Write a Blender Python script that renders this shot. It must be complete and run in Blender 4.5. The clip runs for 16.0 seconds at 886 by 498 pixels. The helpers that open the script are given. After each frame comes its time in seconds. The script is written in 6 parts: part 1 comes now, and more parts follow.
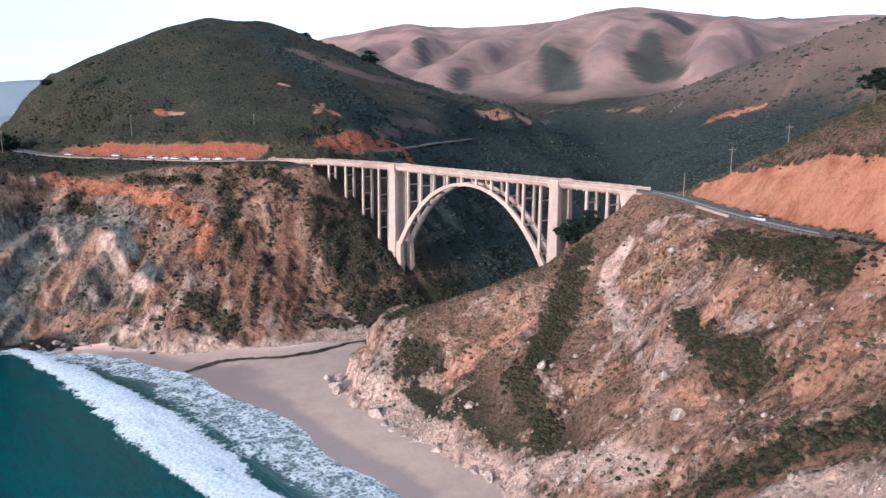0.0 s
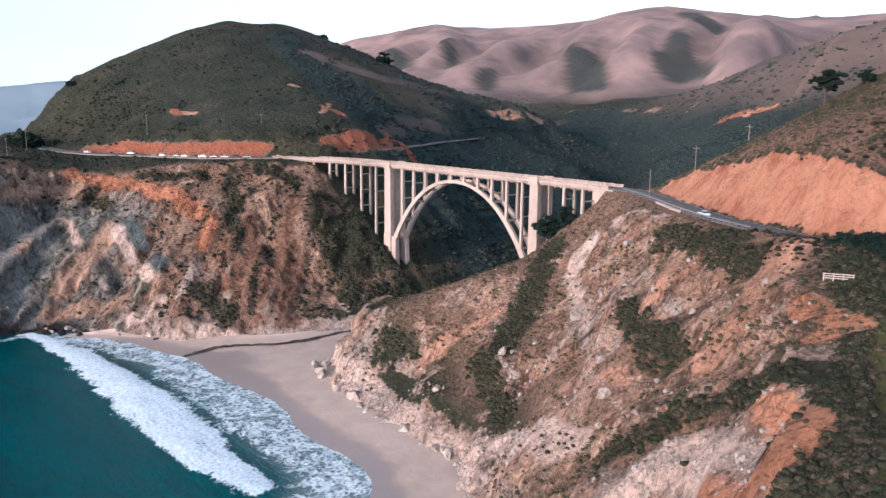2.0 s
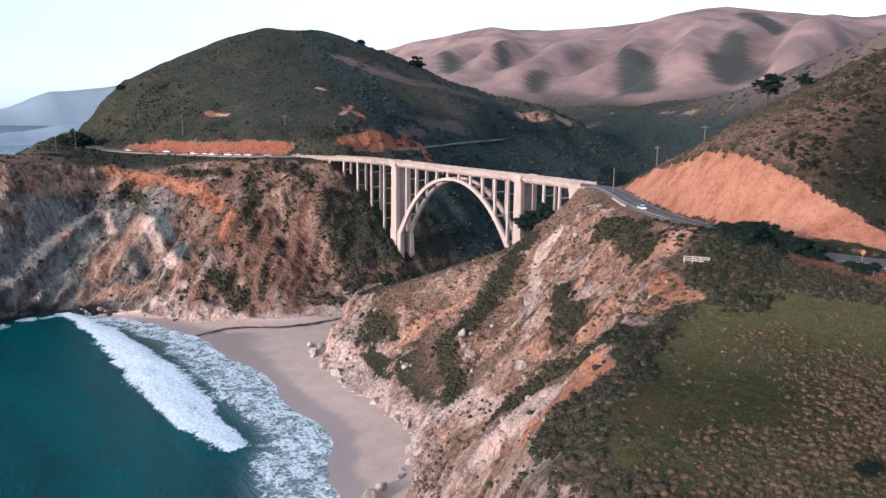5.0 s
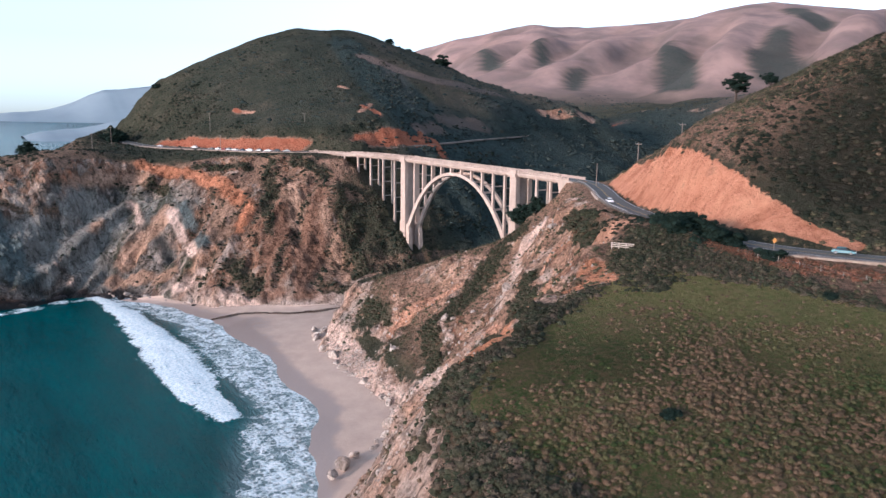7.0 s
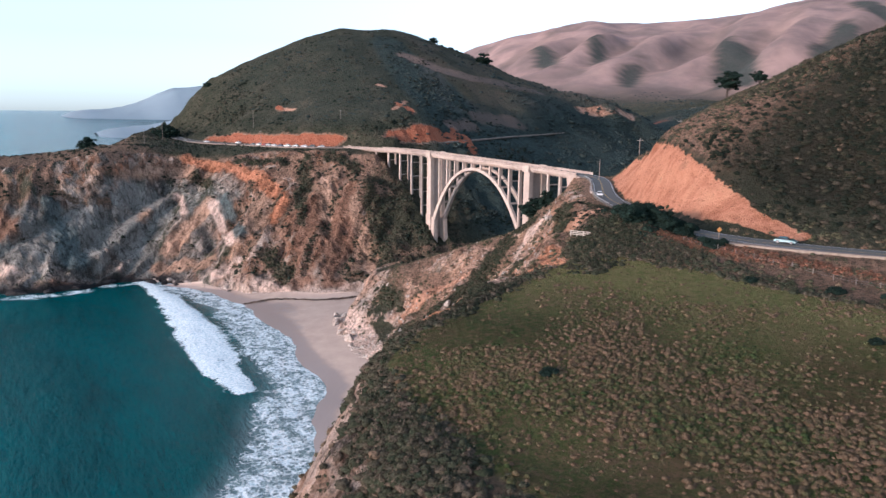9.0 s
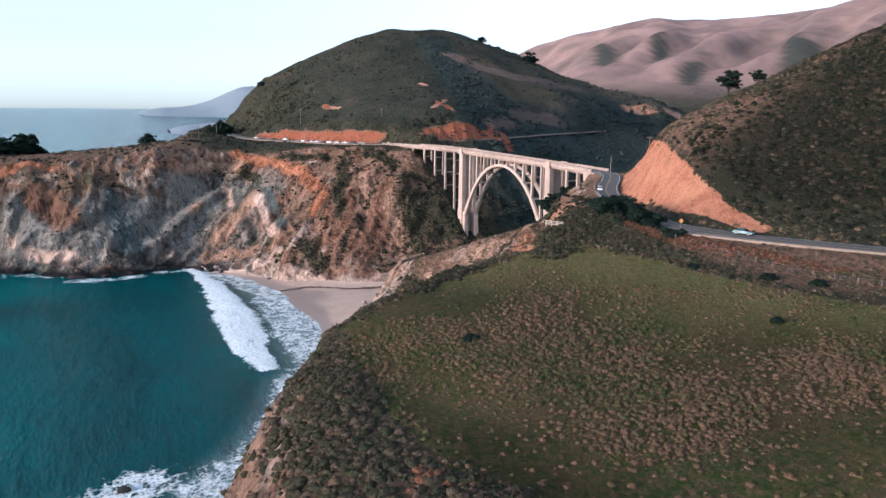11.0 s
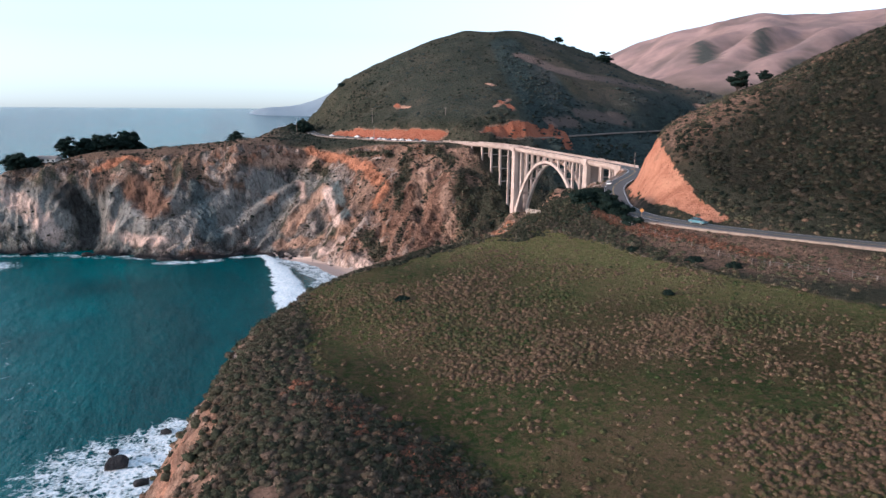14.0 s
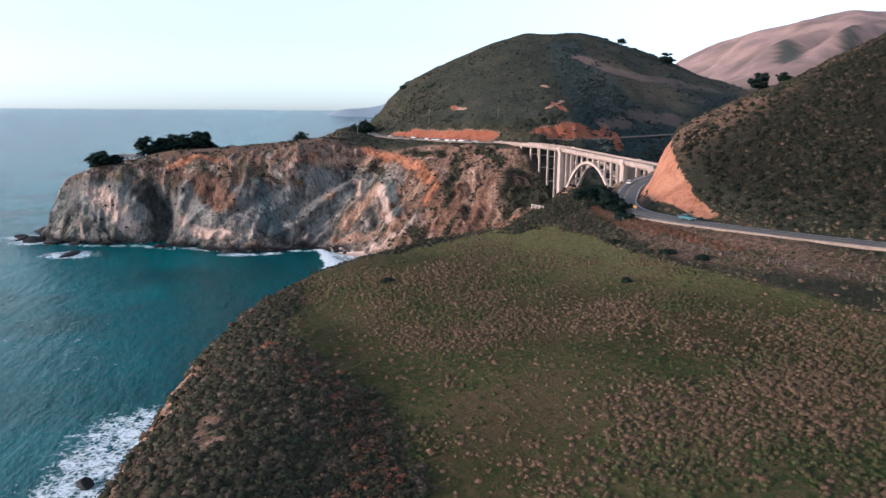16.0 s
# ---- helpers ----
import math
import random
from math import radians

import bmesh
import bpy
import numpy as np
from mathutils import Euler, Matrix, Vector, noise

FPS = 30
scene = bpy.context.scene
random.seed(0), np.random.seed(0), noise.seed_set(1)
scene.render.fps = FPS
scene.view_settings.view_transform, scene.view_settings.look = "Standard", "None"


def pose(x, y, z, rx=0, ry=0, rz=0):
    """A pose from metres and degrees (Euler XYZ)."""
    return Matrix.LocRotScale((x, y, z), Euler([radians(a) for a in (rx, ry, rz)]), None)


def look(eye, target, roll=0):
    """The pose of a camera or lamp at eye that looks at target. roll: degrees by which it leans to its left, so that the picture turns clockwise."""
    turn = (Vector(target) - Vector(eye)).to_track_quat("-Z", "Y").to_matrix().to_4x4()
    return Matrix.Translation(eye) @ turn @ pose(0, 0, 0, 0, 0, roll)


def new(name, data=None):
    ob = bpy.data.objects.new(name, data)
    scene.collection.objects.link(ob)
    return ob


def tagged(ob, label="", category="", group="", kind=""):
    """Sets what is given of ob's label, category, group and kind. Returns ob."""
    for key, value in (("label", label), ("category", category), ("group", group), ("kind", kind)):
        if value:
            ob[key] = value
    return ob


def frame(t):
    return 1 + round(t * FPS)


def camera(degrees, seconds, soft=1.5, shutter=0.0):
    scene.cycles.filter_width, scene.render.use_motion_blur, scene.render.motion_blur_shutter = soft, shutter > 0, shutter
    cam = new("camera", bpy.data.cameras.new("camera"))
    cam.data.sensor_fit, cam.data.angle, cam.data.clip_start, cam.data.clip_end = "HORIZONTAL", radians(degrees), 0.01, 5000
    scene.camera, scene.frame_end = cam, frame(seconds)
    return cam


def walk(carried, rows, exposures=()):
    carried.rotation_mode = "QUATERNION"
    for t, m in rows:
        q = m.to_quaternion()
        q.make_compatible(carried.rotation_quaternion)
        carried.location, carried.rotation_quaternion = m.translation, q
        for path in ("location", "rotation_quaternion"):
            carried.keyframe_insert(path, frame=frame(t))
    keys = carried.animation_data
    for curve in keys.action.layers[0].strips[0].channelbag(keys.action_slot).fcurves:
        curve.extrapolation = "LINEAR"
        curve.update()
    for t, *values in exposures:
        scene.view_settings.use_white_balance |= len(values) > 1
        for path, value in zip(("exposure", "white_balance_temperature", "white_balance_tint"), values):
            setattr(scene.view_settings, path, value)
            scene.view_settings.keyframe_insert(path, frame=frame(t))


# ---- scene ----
cam = camera(61.891, 16.0)
PATH = [
    (0, (230.41, -242.81, 102.29), (160.873, -173.216, 84.349), 0.381),
    (0.5, (236.38, -241.87, 102.44), (166.282, -172.874, 84.407), 0.422),
    (1, (242.50, -240.67, 102.69), (171.673, -172.430, 84.606), 0.452),
    (1.5, (248.51, -239.27, 102.56), (176.813, -171.934, 84.533), 0.437),
    (2, (254.60, -237.82, 102.36), (181.993, -171.443, 84.388), 0.433),
    (2.5, (260.73, -236.28, 102.23), (187.228, -170.881, 84.351), 0.470),
    (3, (267.01, -234.61, 102.37), (192.569, -170.272, 84.522), 0.471),
    (3.5, (273.50, -233.03, 102.43), (198.128, -169.777, 84.623), 0.457),
    (4, (279.66, -231.57, 102.31), (203.402, -169.368, 84.561), 0.459),
    (6.5, (311.26, -221.88, 102.28), (230.761, -165.352, 84.282), 0.492),
    (7, (317.59, -219.78, 102.42), (236.142, -164.661, 84.305), 0.499),
    (7.5, (323.73, -217.53, 102.68), (241.247, -164.013, 84.437), 0.503),
    (8, (329.78, -215.16, 102.80), (246.261, -163.330, 84.419), 0.489),
    (8.5, (335.87, -212.77, 102.77), (251.297, -162.706, 84.289), 0.485),
    (9, (341.94, -210.45, 102.65), (256.342, -162.185, 84.100), 0.462),
    (11.5, (370.71, -196.71, 102.84), (280.404, -158.148, 83.943), 0.474),
    (12, (376.33, -193.56, 102.90), (285.189, -157.032, 83.957), 0.446),
    (12.5, (382.02, -190.36, 102.98), (290.094, -155.878, 83.970), 0.440),
    (13, (387.61, -187.08, 103.04), (294.932, -154.714, 83.994), 0.403),
    (13.5, (393.00, -183.60, 103.09), (299.589, -153.421, 84.022), 0.379),
    (14, (398.38, -180.14, 103.15), (304.273, -152.191, 84.097), 0.367),
    (14.5, (403.58, -176.48, 103.24), (308.798, -150.944, 84.172), 0.348),
    (15, (408.73, -172.58, 103.24), (313.277, -149.619, 84.222), 0.313),
    (15.5, (413.72, -168.72, 103.26), (317.683, -148.280, 84.322), 0.307),
    (16, (418.71, -164.74, 103.39), (322.170, -146.814, 84.464), 0.322),
]
walk(cam, [(t, look(eye, target, roll)) for t, eye, target, roll in PATH], exposures=[(0, 1.4, 5120, 7), (9, 1.37, 5180, 7), (16, 1.34, 5280, 8)])

# ---- world, sun, exposure ----
SUN_AZ = math.atan2(0.10, -0.99)
SUN_EL = radians(11)
world = bpy.data.worlds.new("world")
scene.world = world
world.use_nodes = True
wn = world.node_tree.nodes
sky = wn.new("ShaderNodeTexSky")
sky.sky_type = "NISHITA"
sky.sun_disc = False
sky.sun_elevation = SUN_EL
sky.sun_rotation = SUN_AZ
sky.dust_density = 1.0
sky.ozone_density = 2.0
way = wn.new("ShaderNodeTexCoord")
dip = wn.new("ShaderNodeVectorMath")
dip.inputs[1].default_value = (0, 0, 0.015)
world.node_tree.links.new(way.outputs["Generated"], dip.inputs[0])
world.node_tree.links.new(dip.outputs[0], sky.inputs["Vector"])
haze = wn.new("ShaderNodeHueSaturation")
haze.inputs["Saturation"].default_value = 0.32
world.node_tree.links.new(sky.outputs[0], haze.inputs["Color"])
world.node_tree.links.new(haze.outputs[0], wn["Background"].inputs["Color"])
wn["Background"].inputs["Strength"].default_value = 0.14

sun_data = bpy.data.lights.new("sun", "SUN")
sun_data.energy = 2.0
sun_data.angle = radians(6)
sun_data.color = (1.0, 0.66, 0.46)
sun = new("sun", sun_data)
sun.matrix_world = look((math.sin(SUN_AZ) * 100, math.cos(SUN_AZ) * 100, math.tan(SUN_EL) * 100), (0, 0, 0))


# ---- numpy noise ----
def hash3(ix, iy, iz, seed):
    h = (ix * 374761393 + iy * 668265263 + iz * 2147483647 + seed * 1274126177) & 0xFFFFFFFF
    h = ((h ^ (h >> 13)) * 1274126177) & 0xFFFFFFFF
    h = ((h ^ (h >> 16)) * 2246822519) & 0xFFFFFFFF
    return ((h ^ (h >> 15)) & 0xFFFFFF) / float(0xFFFFFF)


def vnoise(x, y, z=0.0, seed=0):
    """Smooth value noise, -1 to 1."""
    x, y, z = np.broadcast_arrays(np.asarray(x, float), np.asarray(y, float), np.asarray(z, float))
    fx, fy, fz = np.floor(x), np.floor(y), np.floor(z)
    ix, iy, iz = fx.astype(np.int64), fy.astype(np.int64), fz.astype(np.int64)
    u, v, w = x - fx, y - fy, z - fz
    u, v, w = u * u * u * (u * (u * 6 - 15) + 10), v * v * v * (v * (v * 6 - 15) + 10), w * w * (3 - 2 * w)
    out = 0
    for a in (0, 1):
        for b in (0, 1):
            for c in (0, 1):
                out = out + hash3(ix + a, iy + b, iz + c, seed) * (u if a else 1 - u) * (v if b else 1 - v) * (w if c else 1 - w)
    return out * 2 - 1


def fbm(x, y, z=0.0, octaves=4, seed=0):
    total, amp, norm = 0, 1.0, 0
    for k in range(octaves):
        total = total + amp * vnoise(x * 2 ** k, y * 2 ** k, z * 2 ** k if np.ndim(z) or z else 0.0, seed + k * 17)
        norm += amp
        amp *= 0.5
    return total / norm


def ridged(x, y, z=0.0, octaves=4, seed=0):
    total, amp, norm = 0, 1.0, 0
    for k in range(octaves):
        total = total + amp * (1 - 2 * np.abs(vnoise(x * 2 ** k, y * 2 ** k, z * 2 ** k if np.ndim(z) or z else 0.0, seed + k * 31)))
        norm += amp
        amp *= 0.5
    return total / norm


def smooth(a, b, v):
    t = np.clip((v - a) / (b - a), 0, 1)
    return t * t * (3 - 2 * t)


def inside(x, y, poly):
    """Which points lie in a polygon of the plan."""
    x, y = np.asarray(x, float), np.asarray(y, float)
    hit = np.zeros(x.shape, bool)
    for (x0, y0), (x1, y1) in zip(poly, poly[1:] + poly[:1]):
        cross = ((y0 > y) != (y1 > y)) & (x < (x1 - x0) * (y - y0) / ((y1 - y0) or 1e-9) + x0)
        hit ^= cross
    return hit


def line_distance(x, y, line):
    """Distance in plan to a polyline, and how far along it the nearest place lies (0 to 1)."""
    best, along = np.full(np.shape(x), 1e9), np.zeros(np.shape(x))
    n = len(line) - 1
    for k, (a, b) in enumerate(zip(line, line[1:])):
        dx, dy = b[0] - a[0], b[1] - a[1]
        t = np.clip(((x - a[0]) * dx + (y - a[1]) * dy) / (dx * dx + dy * dy), 0, 1)
        d = np.hypot(x - a[0] - t * dx, y - a[1] - t * dy)
        along = np.where(d < best, (k + t) / n, along)
        best = np.minimum(best, d)
    return best, along


def spaced(line, step):
    """A polyline cut into pieces of about one length."""
    out = []
    for a, b in zip(line, line[1:]):
        a, b = np.array(a, float), np.array(b, float)
        n = max(1, int(round(np.hypot(*(b - a)[:2]) / step)))
        out += [a + (b - a) * i / n for i in range(n)]
    return np.array(out + [np.array(line[-1], float)])


def curve_through(line, per=8):
    """A smooth curve (Catmull-Rom) through the given places."""
    p = [np.array(q, float) for q in line]
    p = [2 * p[0] - p[1]] + p + [2 * p[-1] - p[-2]]
    out = []
    for a, b, c, d in zip(p, p[1:], p[2:], p[3:]):
        for i in range(per):
            t = i / per
            out.append(0.5 * (2 * b + (c - a) * t + (2 * a - 5 * b + 4 * c - d) * t * t + (3 * b - a - 3 * c + d) * t ** 3))
    return np.array(out + [p[-2]])


# ---- lie of the land: guide lines in plan with their heights ----
BRIDGE_AXIS = [(-122, -24, 77.4), (-112, -14, 77.2), (-103, -8, 77.0), (-93, -3, 76.9), (-82, 0.2, 76.8), (-70, 2.4, 76.6), (-58, 3.7, 76.5), (-47.5, 4, 76.4), (51.5, 4, 75.2), (70, 4, 75.0), (90, 2.5, 74.8)]
ROAD_SOUTH = [(90, 2.5, 74.8), (105, -3.5, 74.6), (122, -16, 74.4), (140, -31, 74.2), (158, -44, 74), (182, -57, 73.9), (204, -67.5, 73.8), (222, -71, 73.8), (238, -67.5, 73.8), (252, -60.5, 73.8), (268, -49.5, 73.8), (300, -26, 74), (360, 10, 75), (480, 60, 78)]
ROAD_NORTH = [(-122, -24, 77.4), (-130, -37, 77.4), (-145, -52, 77.3), (-165, -61, 77.2), (-190, -71, 77), (-215, -84, 77), (-245, -97, 77.5), (-280, -104, 79), (-330, -104, 82), (-400, -90, 86)]

TURNOUT = [(221, -82, 73.9), (232, -76.3, 73.9), (243, -70.2, 73.8), (256, -62, 73.8), (270, -52.3, 73.8), (302, -29.5, 74), (362, 6, 75), (480, 55, 78)]


def beside(line, off, rise=0.0):
    """The line moved sideways in plan (to its left for positive off)."""
    p = np.array(line, float)
    d = np.gradient(p[:, :2], axis=0)
    d /= np.linalg.norm(d, axis=1)[:, None]
    return [tuple(v) for v in np.column_stack([p[:, 0] - d[:, 1] * off, p[:, 1] + d[:, 0] * off, p[:, 2] + rise])]


SHORE_NORTH = [(-12, -20, 5), (-26, -48, 3), (-36, -70, 2.5), (-47, -88, 1.5), (-60, -104, 1.5), (-80, -118, 1), (-103, -134, 0.5), (-124, -150, 0), (-127, -170, 0), (-118, -186, 0), (-122, -224, 0), (-150, -262, 0), (-168, -292, 0), (-172, -328, 0), (-180, -352, 0), (-196, -370, 0), (-222, -376, 0)]
RIM_NORTH = [(-60, -12, 40), (-73, -29, 47), (-91, -31, 60), (-106, -43, 67), (-126, -66, 66), (-150, -89, 65), (-172, -98, 69), (-183, -125, 70), (-175, -160, 69), (-180, -195, 66), (-187, -247, 63), (-192, -285, 57), (-198, -322, 50), (-200, -340, 44), (-207, -355, 37), (-216, -362, 24)]
HEADLAND_TOP = [(-215, -130, 75), (-225, -170, 73), (-225, -220, 69), (-222, -270, 64), (-225, -320, 54), (-224, -345, 44)]
HEADLAND_BACK = [(-262, -262, 56), (-272, -215, 62), (-288, -170, 68), (-285, -145, 76), (-330, -150, 60)]
SHORE_WEST = [(-240, -372, 0), (-262, -348, 0), (-305, -305, 0), (-350, -245, 0), (-410, -180, 0), (-470, -100, 0), (-560, 20, 0), (-800, 200, 0), (-1500, 500, 0)]
CUT_NORTH_TOP = [(-112, 6, 84), (-122, 0, 87), (-138, -24, 87), (-160, -42, 88), (-185, -52, 86), (-215, -64, 86), (-245, -78, 84)]
HILL_WEST = [(-290, -128, 84), (-345, -94, 97), (-345, -79, 110), (-345, -58, 127), (-345, -32, 142), (-348, 18, 165), (-350, 60, 177), (-352, 114, 181), (-395, 172, 179)]
HILL_RIDGE = [(-352, 114, 181), (-335, 160, 166), (-312, 200, 146), (-285, 232, 131), (-255, 268, 119), (-225, 300, 108)]
HILL_FRONT = [(-227, -44, 99), (-206, -21, 105), (-186, 33, 117), (-143, 32, 104), (-120, 28, 90)]
HILL_MID = [(-275, -30, 125), (-275, 30, 146), (-265, 90, 148), (-235, 140, 130), (-200, 190, 108)]
SHELF_ROAD = [(-112, 10, 79), (-112, 40, 80), (-125, 80, 81), (-150, 130, 82), (-175, 190, 83), (-200, 245, 85), (-230, 330, 90)]
CANYON_FLOOR = [(-14, -62, 1.5), (0, -20, 4), (0, 20, 6), (-12, 80, 12), (-35, 160, 20), (-60, 240, 32), (-95, 330, 48), (-150, 420, 66), (-230, 520, 88)]
CANYON_NORTH = [(-52, 0, 31), (-75, 20, 50), (-85, 70, 55), (-110, 140, 60), (-140, 210, 66)]
CANYON_SOUTH = [(50, 4, 38), (45, 50, 42), (20, 120, 48), (0, 200, 55), (-20, 290, 74)]
SHORE_SOUTH = [(-2, -48, 3), (4, -68, 2.5), (12, -82, 2), (30, -90, 2), (60, -95, 1.8), (82, -96, 1.5), (108, -98, 1.5), (126, -109, 0.5), (139, -124, 0), (160, -145, 0), (186, -172, 0), (212, -194, 0), (250, -211, 0), (300, -222, 0), (360, -232, 0), (480, -245, 0)]
SPUR_SOUTH = [(8, -73, 9), (16, -70, 17), (24, -67, 25.5), (34, -64, 28), (42, -60, 31), (49, -55, 34), (61, -44, 40.5), (70, -34, 45.5), (79, -22, 50.5), (86, -11, 59), (93, -6, 69)]
FACE_LOW = [(34, -74.5, 16.5), (48.6, -72.4, 18.3), (57, -74.6, 8.7)]
FACE_FOOT = [(92, -86, 14.5), (110, -80, 17), (113.5, -76, 22)]
FACE_MID = [(73.5, -54.4, 28.2), (83, -51, 33)]
FACE_BUTTRESS = [(103, -75, 28), (111, -64.5, 31.6), (114, -53.4, 37.8), (122, -60, 37.7)]
FACE_HIGH = [(100, -35, 47.5), (98, -30.7, 57), (115, -31.6, 66), (122, -41, 59.7)]
RAVINE_SOUTH = [(148, -59, 60.3), (159.6, -75.6, 51.4), (161.4, -90.5, 47.5), (158, -97, 40.3), (148.8, -95.6, 35.3), (143.6, -105.4, 25.3)]
BOWL_HIGH = [(171, -82.5, 56.9), (176.4, -79.5, 63.4)]
BOWL_MID = [(174, -97.4, 44.4), (170, -106, 34.4)]
BOWL_LOW = [(180.7, -117.8, 40.5), (181.7, -127.8, 35.6), (190.7, -133.9, 42.1)]
BLUFF_FOOT = [(198.5, -108.5, 61), (201, -120, 55), (209.5, -137, 56), (216, -147, 56.5), (219, -153, 55)]
FACE_NORTH_WEST = [(-167, -132, 46), (-160, -156, 38)]
FACE_NORTH_MID = [(-119, -101, 35), (-116, -112, 19)]
FACE_NORTH_EAST = [(-87.5, -75, 39), (-77, -61, 35), (-67, -47.5, 29.5)]
FACE_NORTH_LOW = [(-143, -152, 13.5), (-134, -148, 7)]
NOSE_NORTH = [(-65, -104, 9.5), (-55, -74.5, 12)]
RIM_SOUTH = [(118, -31, 70), (130, -38, 70.5), (153, -60, 66.5), (170, -71, 69), (184, -84, 71), (195, -93, 71.5), (203, -100, 71), (209, -108, 68.5), (208, -120, 65), (215, -134, 64.5), (221.5, -144, 64), (226, -154, 62.5), (234, -164, 61), (248, -173, 60), (268, -181, 59), (290, -184, 60), (320, -185, 60), (345, -187, 60), (400, -195, 60), (480, -205, 60)]
CLIFF_SOUTH = [(207, -160, 32), (226, -175, 32), (250, -189, 32), (280, -198, 34), (300, -200, 35), (345, -204, 34), (400, -210, 32)]
MEADOW_RIM = [(212, -112, 68), (232, -140, 65.5), (248, -160, 64), (268, -166, 63), (292, -158, 64), (318, -156, 63.5), (350, -164, 63), (420, -175, 62), (480, -182, 62)]
MEADOW_MID = [(240, -112, 68), (268, -125, 66.5), (300, -125, 66.5), (340, -125, 66.5), (420, -120, 67), (480, -115, 67)]
MEADOW_TOP = [(218, -92, 73), (242, -84, 71.5), (275, -74, 71), (310, -62, 70.5), (360, -40, 71), (480, 0, 72)]
KNOLL = [(160, -60, 71.5), (170, -67, 75), (182, -75, 77), (194, -79, 77.8), (203, -80, 78), (211, -80, 77), (217, -81, 75.2)]
CUT_SOUTH_TOP = [(112, 8, 80), (126, 0, 84), (142, -11, 88), (158, -24, 91), (171, -33, 93), (184, -42, 92.5), (196, -49, 89), (210, -53, 83.5), (224, -56, 78), (238, -56, 75)]
HILL_SOUTH = [(130, 8, 89), (150, 6, 99), (165, 6, 107), (182, 16, 119), (200, 32, 130), (225, 60, 145), (260, 100, 160), (320, 150, 175)]
HILL_SOUTH_FACE = [(190, -37, 97), (209, -22, 103), (205, -1, 116), (232, -4, 121), (270, 20, 126), (330, 60, 130)]
HILL_SOUTH_FOOT = [(231, -41, 84), (252, -42, 77), (285, -20, 79), (330, 12, 80)]
HILL_SOUTH_BACK = [(110, 30, 72), (120, 70, 78), (150, 120, 110), (180, 180, 130)]
FAR_SPUR = [(-345, 450, 96), (-326, 528, 106), (-274, 562, 113), (-202, 580, 125), (-142, 577, 152), (-75, 572, 178), (-31, 566, 183), (40, 555, 186), (140, 520, 195)]
FAR_FOOT = [(-120, 244, 62), (-75, 300, 73), (-28, 300, 82), (40, 320, 100), (-73, 443, 106)]
VALLEY = [(-330, 420, 90), (-420, 560, 96), (-520, 700, 105), (-620, 900, 118), (-760, 1000, 128)]
MOUNT_FOOT = [(-1250, 948, 195), (-976, 955, 145), (-864, 1058, 138), (-706, 1054, 124), (-560, 1118, 135), (-380, 1100, 150)]
MOUNT_RIDGE = [(-2230, 1243, 283), (-2112, 1320, 340), (-1956, 1380, 365), (-1857, 1438, 382), (-1725, 1531, 408), (-1603, 1601, 385), (-1329, 1775, 393), (-1180, 1845, 428), (-1052, 1903, 440), (-863, 1983, 402), (-662, 2039, 360), (-500, 2300, 400), (-300, 2400, 420), (200, 2400, 430)]
SEABED = [(-60, -160, -5), (20, -150, -4), (90, -160, -5), (120, -230, -7), (-60, -260, -8), (250, -280, -8), (480, -300, -8), (-150, -330, -7), (-220, -430, -8), (-330, -330, -7), (-600, -250, -8), (-520, -180, -7), (-700, 0, -8), (-1100, 150, -8), (-2000, 300, -9), (480, -600, -9), (0, -600, -9), (-600, -600, -9), (1200, -700, -9), (-1500, -500, -9), (0, -2500, -10), (2500, -2500, -10), (-2500, -2500, -10)]
BEHIND_HILL = [(-430, 260, 128), (-380, 320, 100), (-330, 380, 86), (-520, 330, 100), (-560, 480, 90), (-460, 460, 88), (-700, 620, 92), (-900, 750, 100), (-1200, 780, 110), (-1000, 500, 90)]
BEYOND = [(-2600, 2600, 250), (1000, 2600, 400), (2500, 2600, 400), (2500, 600, 300), (2500, -100, 80), (1000, 400, 200), (600, 300, 170), (700, 0, 90), (700, -180, 60), (-900, 400, 70), (-620, 180, 70), (-1500, 640, 60), (-2600, 1000, 60), (-420, 60, 150), (-480, 180, 150)]

NEAR = [(SHORE_NORTH, 9), (RIM_NORTH, 9), (HEADLAND_TOP, 16), (HEADLAND_BACK, 20), (CUT_NORTH_TOP, 8), (SHORE_SOUTH, 9), (RIM_SOUTH, 9), (SPUR_SOUTH, 8), (FACE_LOW, 9), (FACE_FOOT, 9), (FACE_MID, 9), (FACE_BUTTRESS, 9), (FACE_HIGH, 9), (RAVINE_SOUTH, 9), (BOWL_HIGH, 9), (BOWL_MID, 9), (BOWL_LOW, 9), (BLUFF_FOOT, 9), (FACE_NORTH_WEST, 12), (FACE_NORTH_MID, 12), (FACE_NORTH_EAST, 12), (FACE_NORTH_LOW, 12), (NOSE_NORTH, 30), (CLIFF_SOUTH, 14), (MEADOW_RIM, 12), (MEADOW_MID, 18), (MEADOW_TOP, 14), (KNOLL, 8), (TURNOUT[:5], 8), (CUT_SOUTH_TOP, 7),
        (HILL_SOUTH, 16), (HILL_SOUTH_FACE, 18), (HILL_SOUTH_FOOT, 14), (CANYON_FLOOR, 20), (CANYON_NORTH, 16), (CANYON_SOUTH, 16), (HILL_FRONT, 18), (HILL_WEST, 22), (HILL_RIDGE, 22), (HILL_MID, 30), (SHELF_ROAD, 16), (SHORE_WEST, 45), (HILL_SOUTH_BACK, 25),
        (FAR_SPUR, 40), (FAR_FOOT, 50), (VALLEY, 80), (MOUNT_FOOT, 130), (MOUNT_RIDGE, 55)]
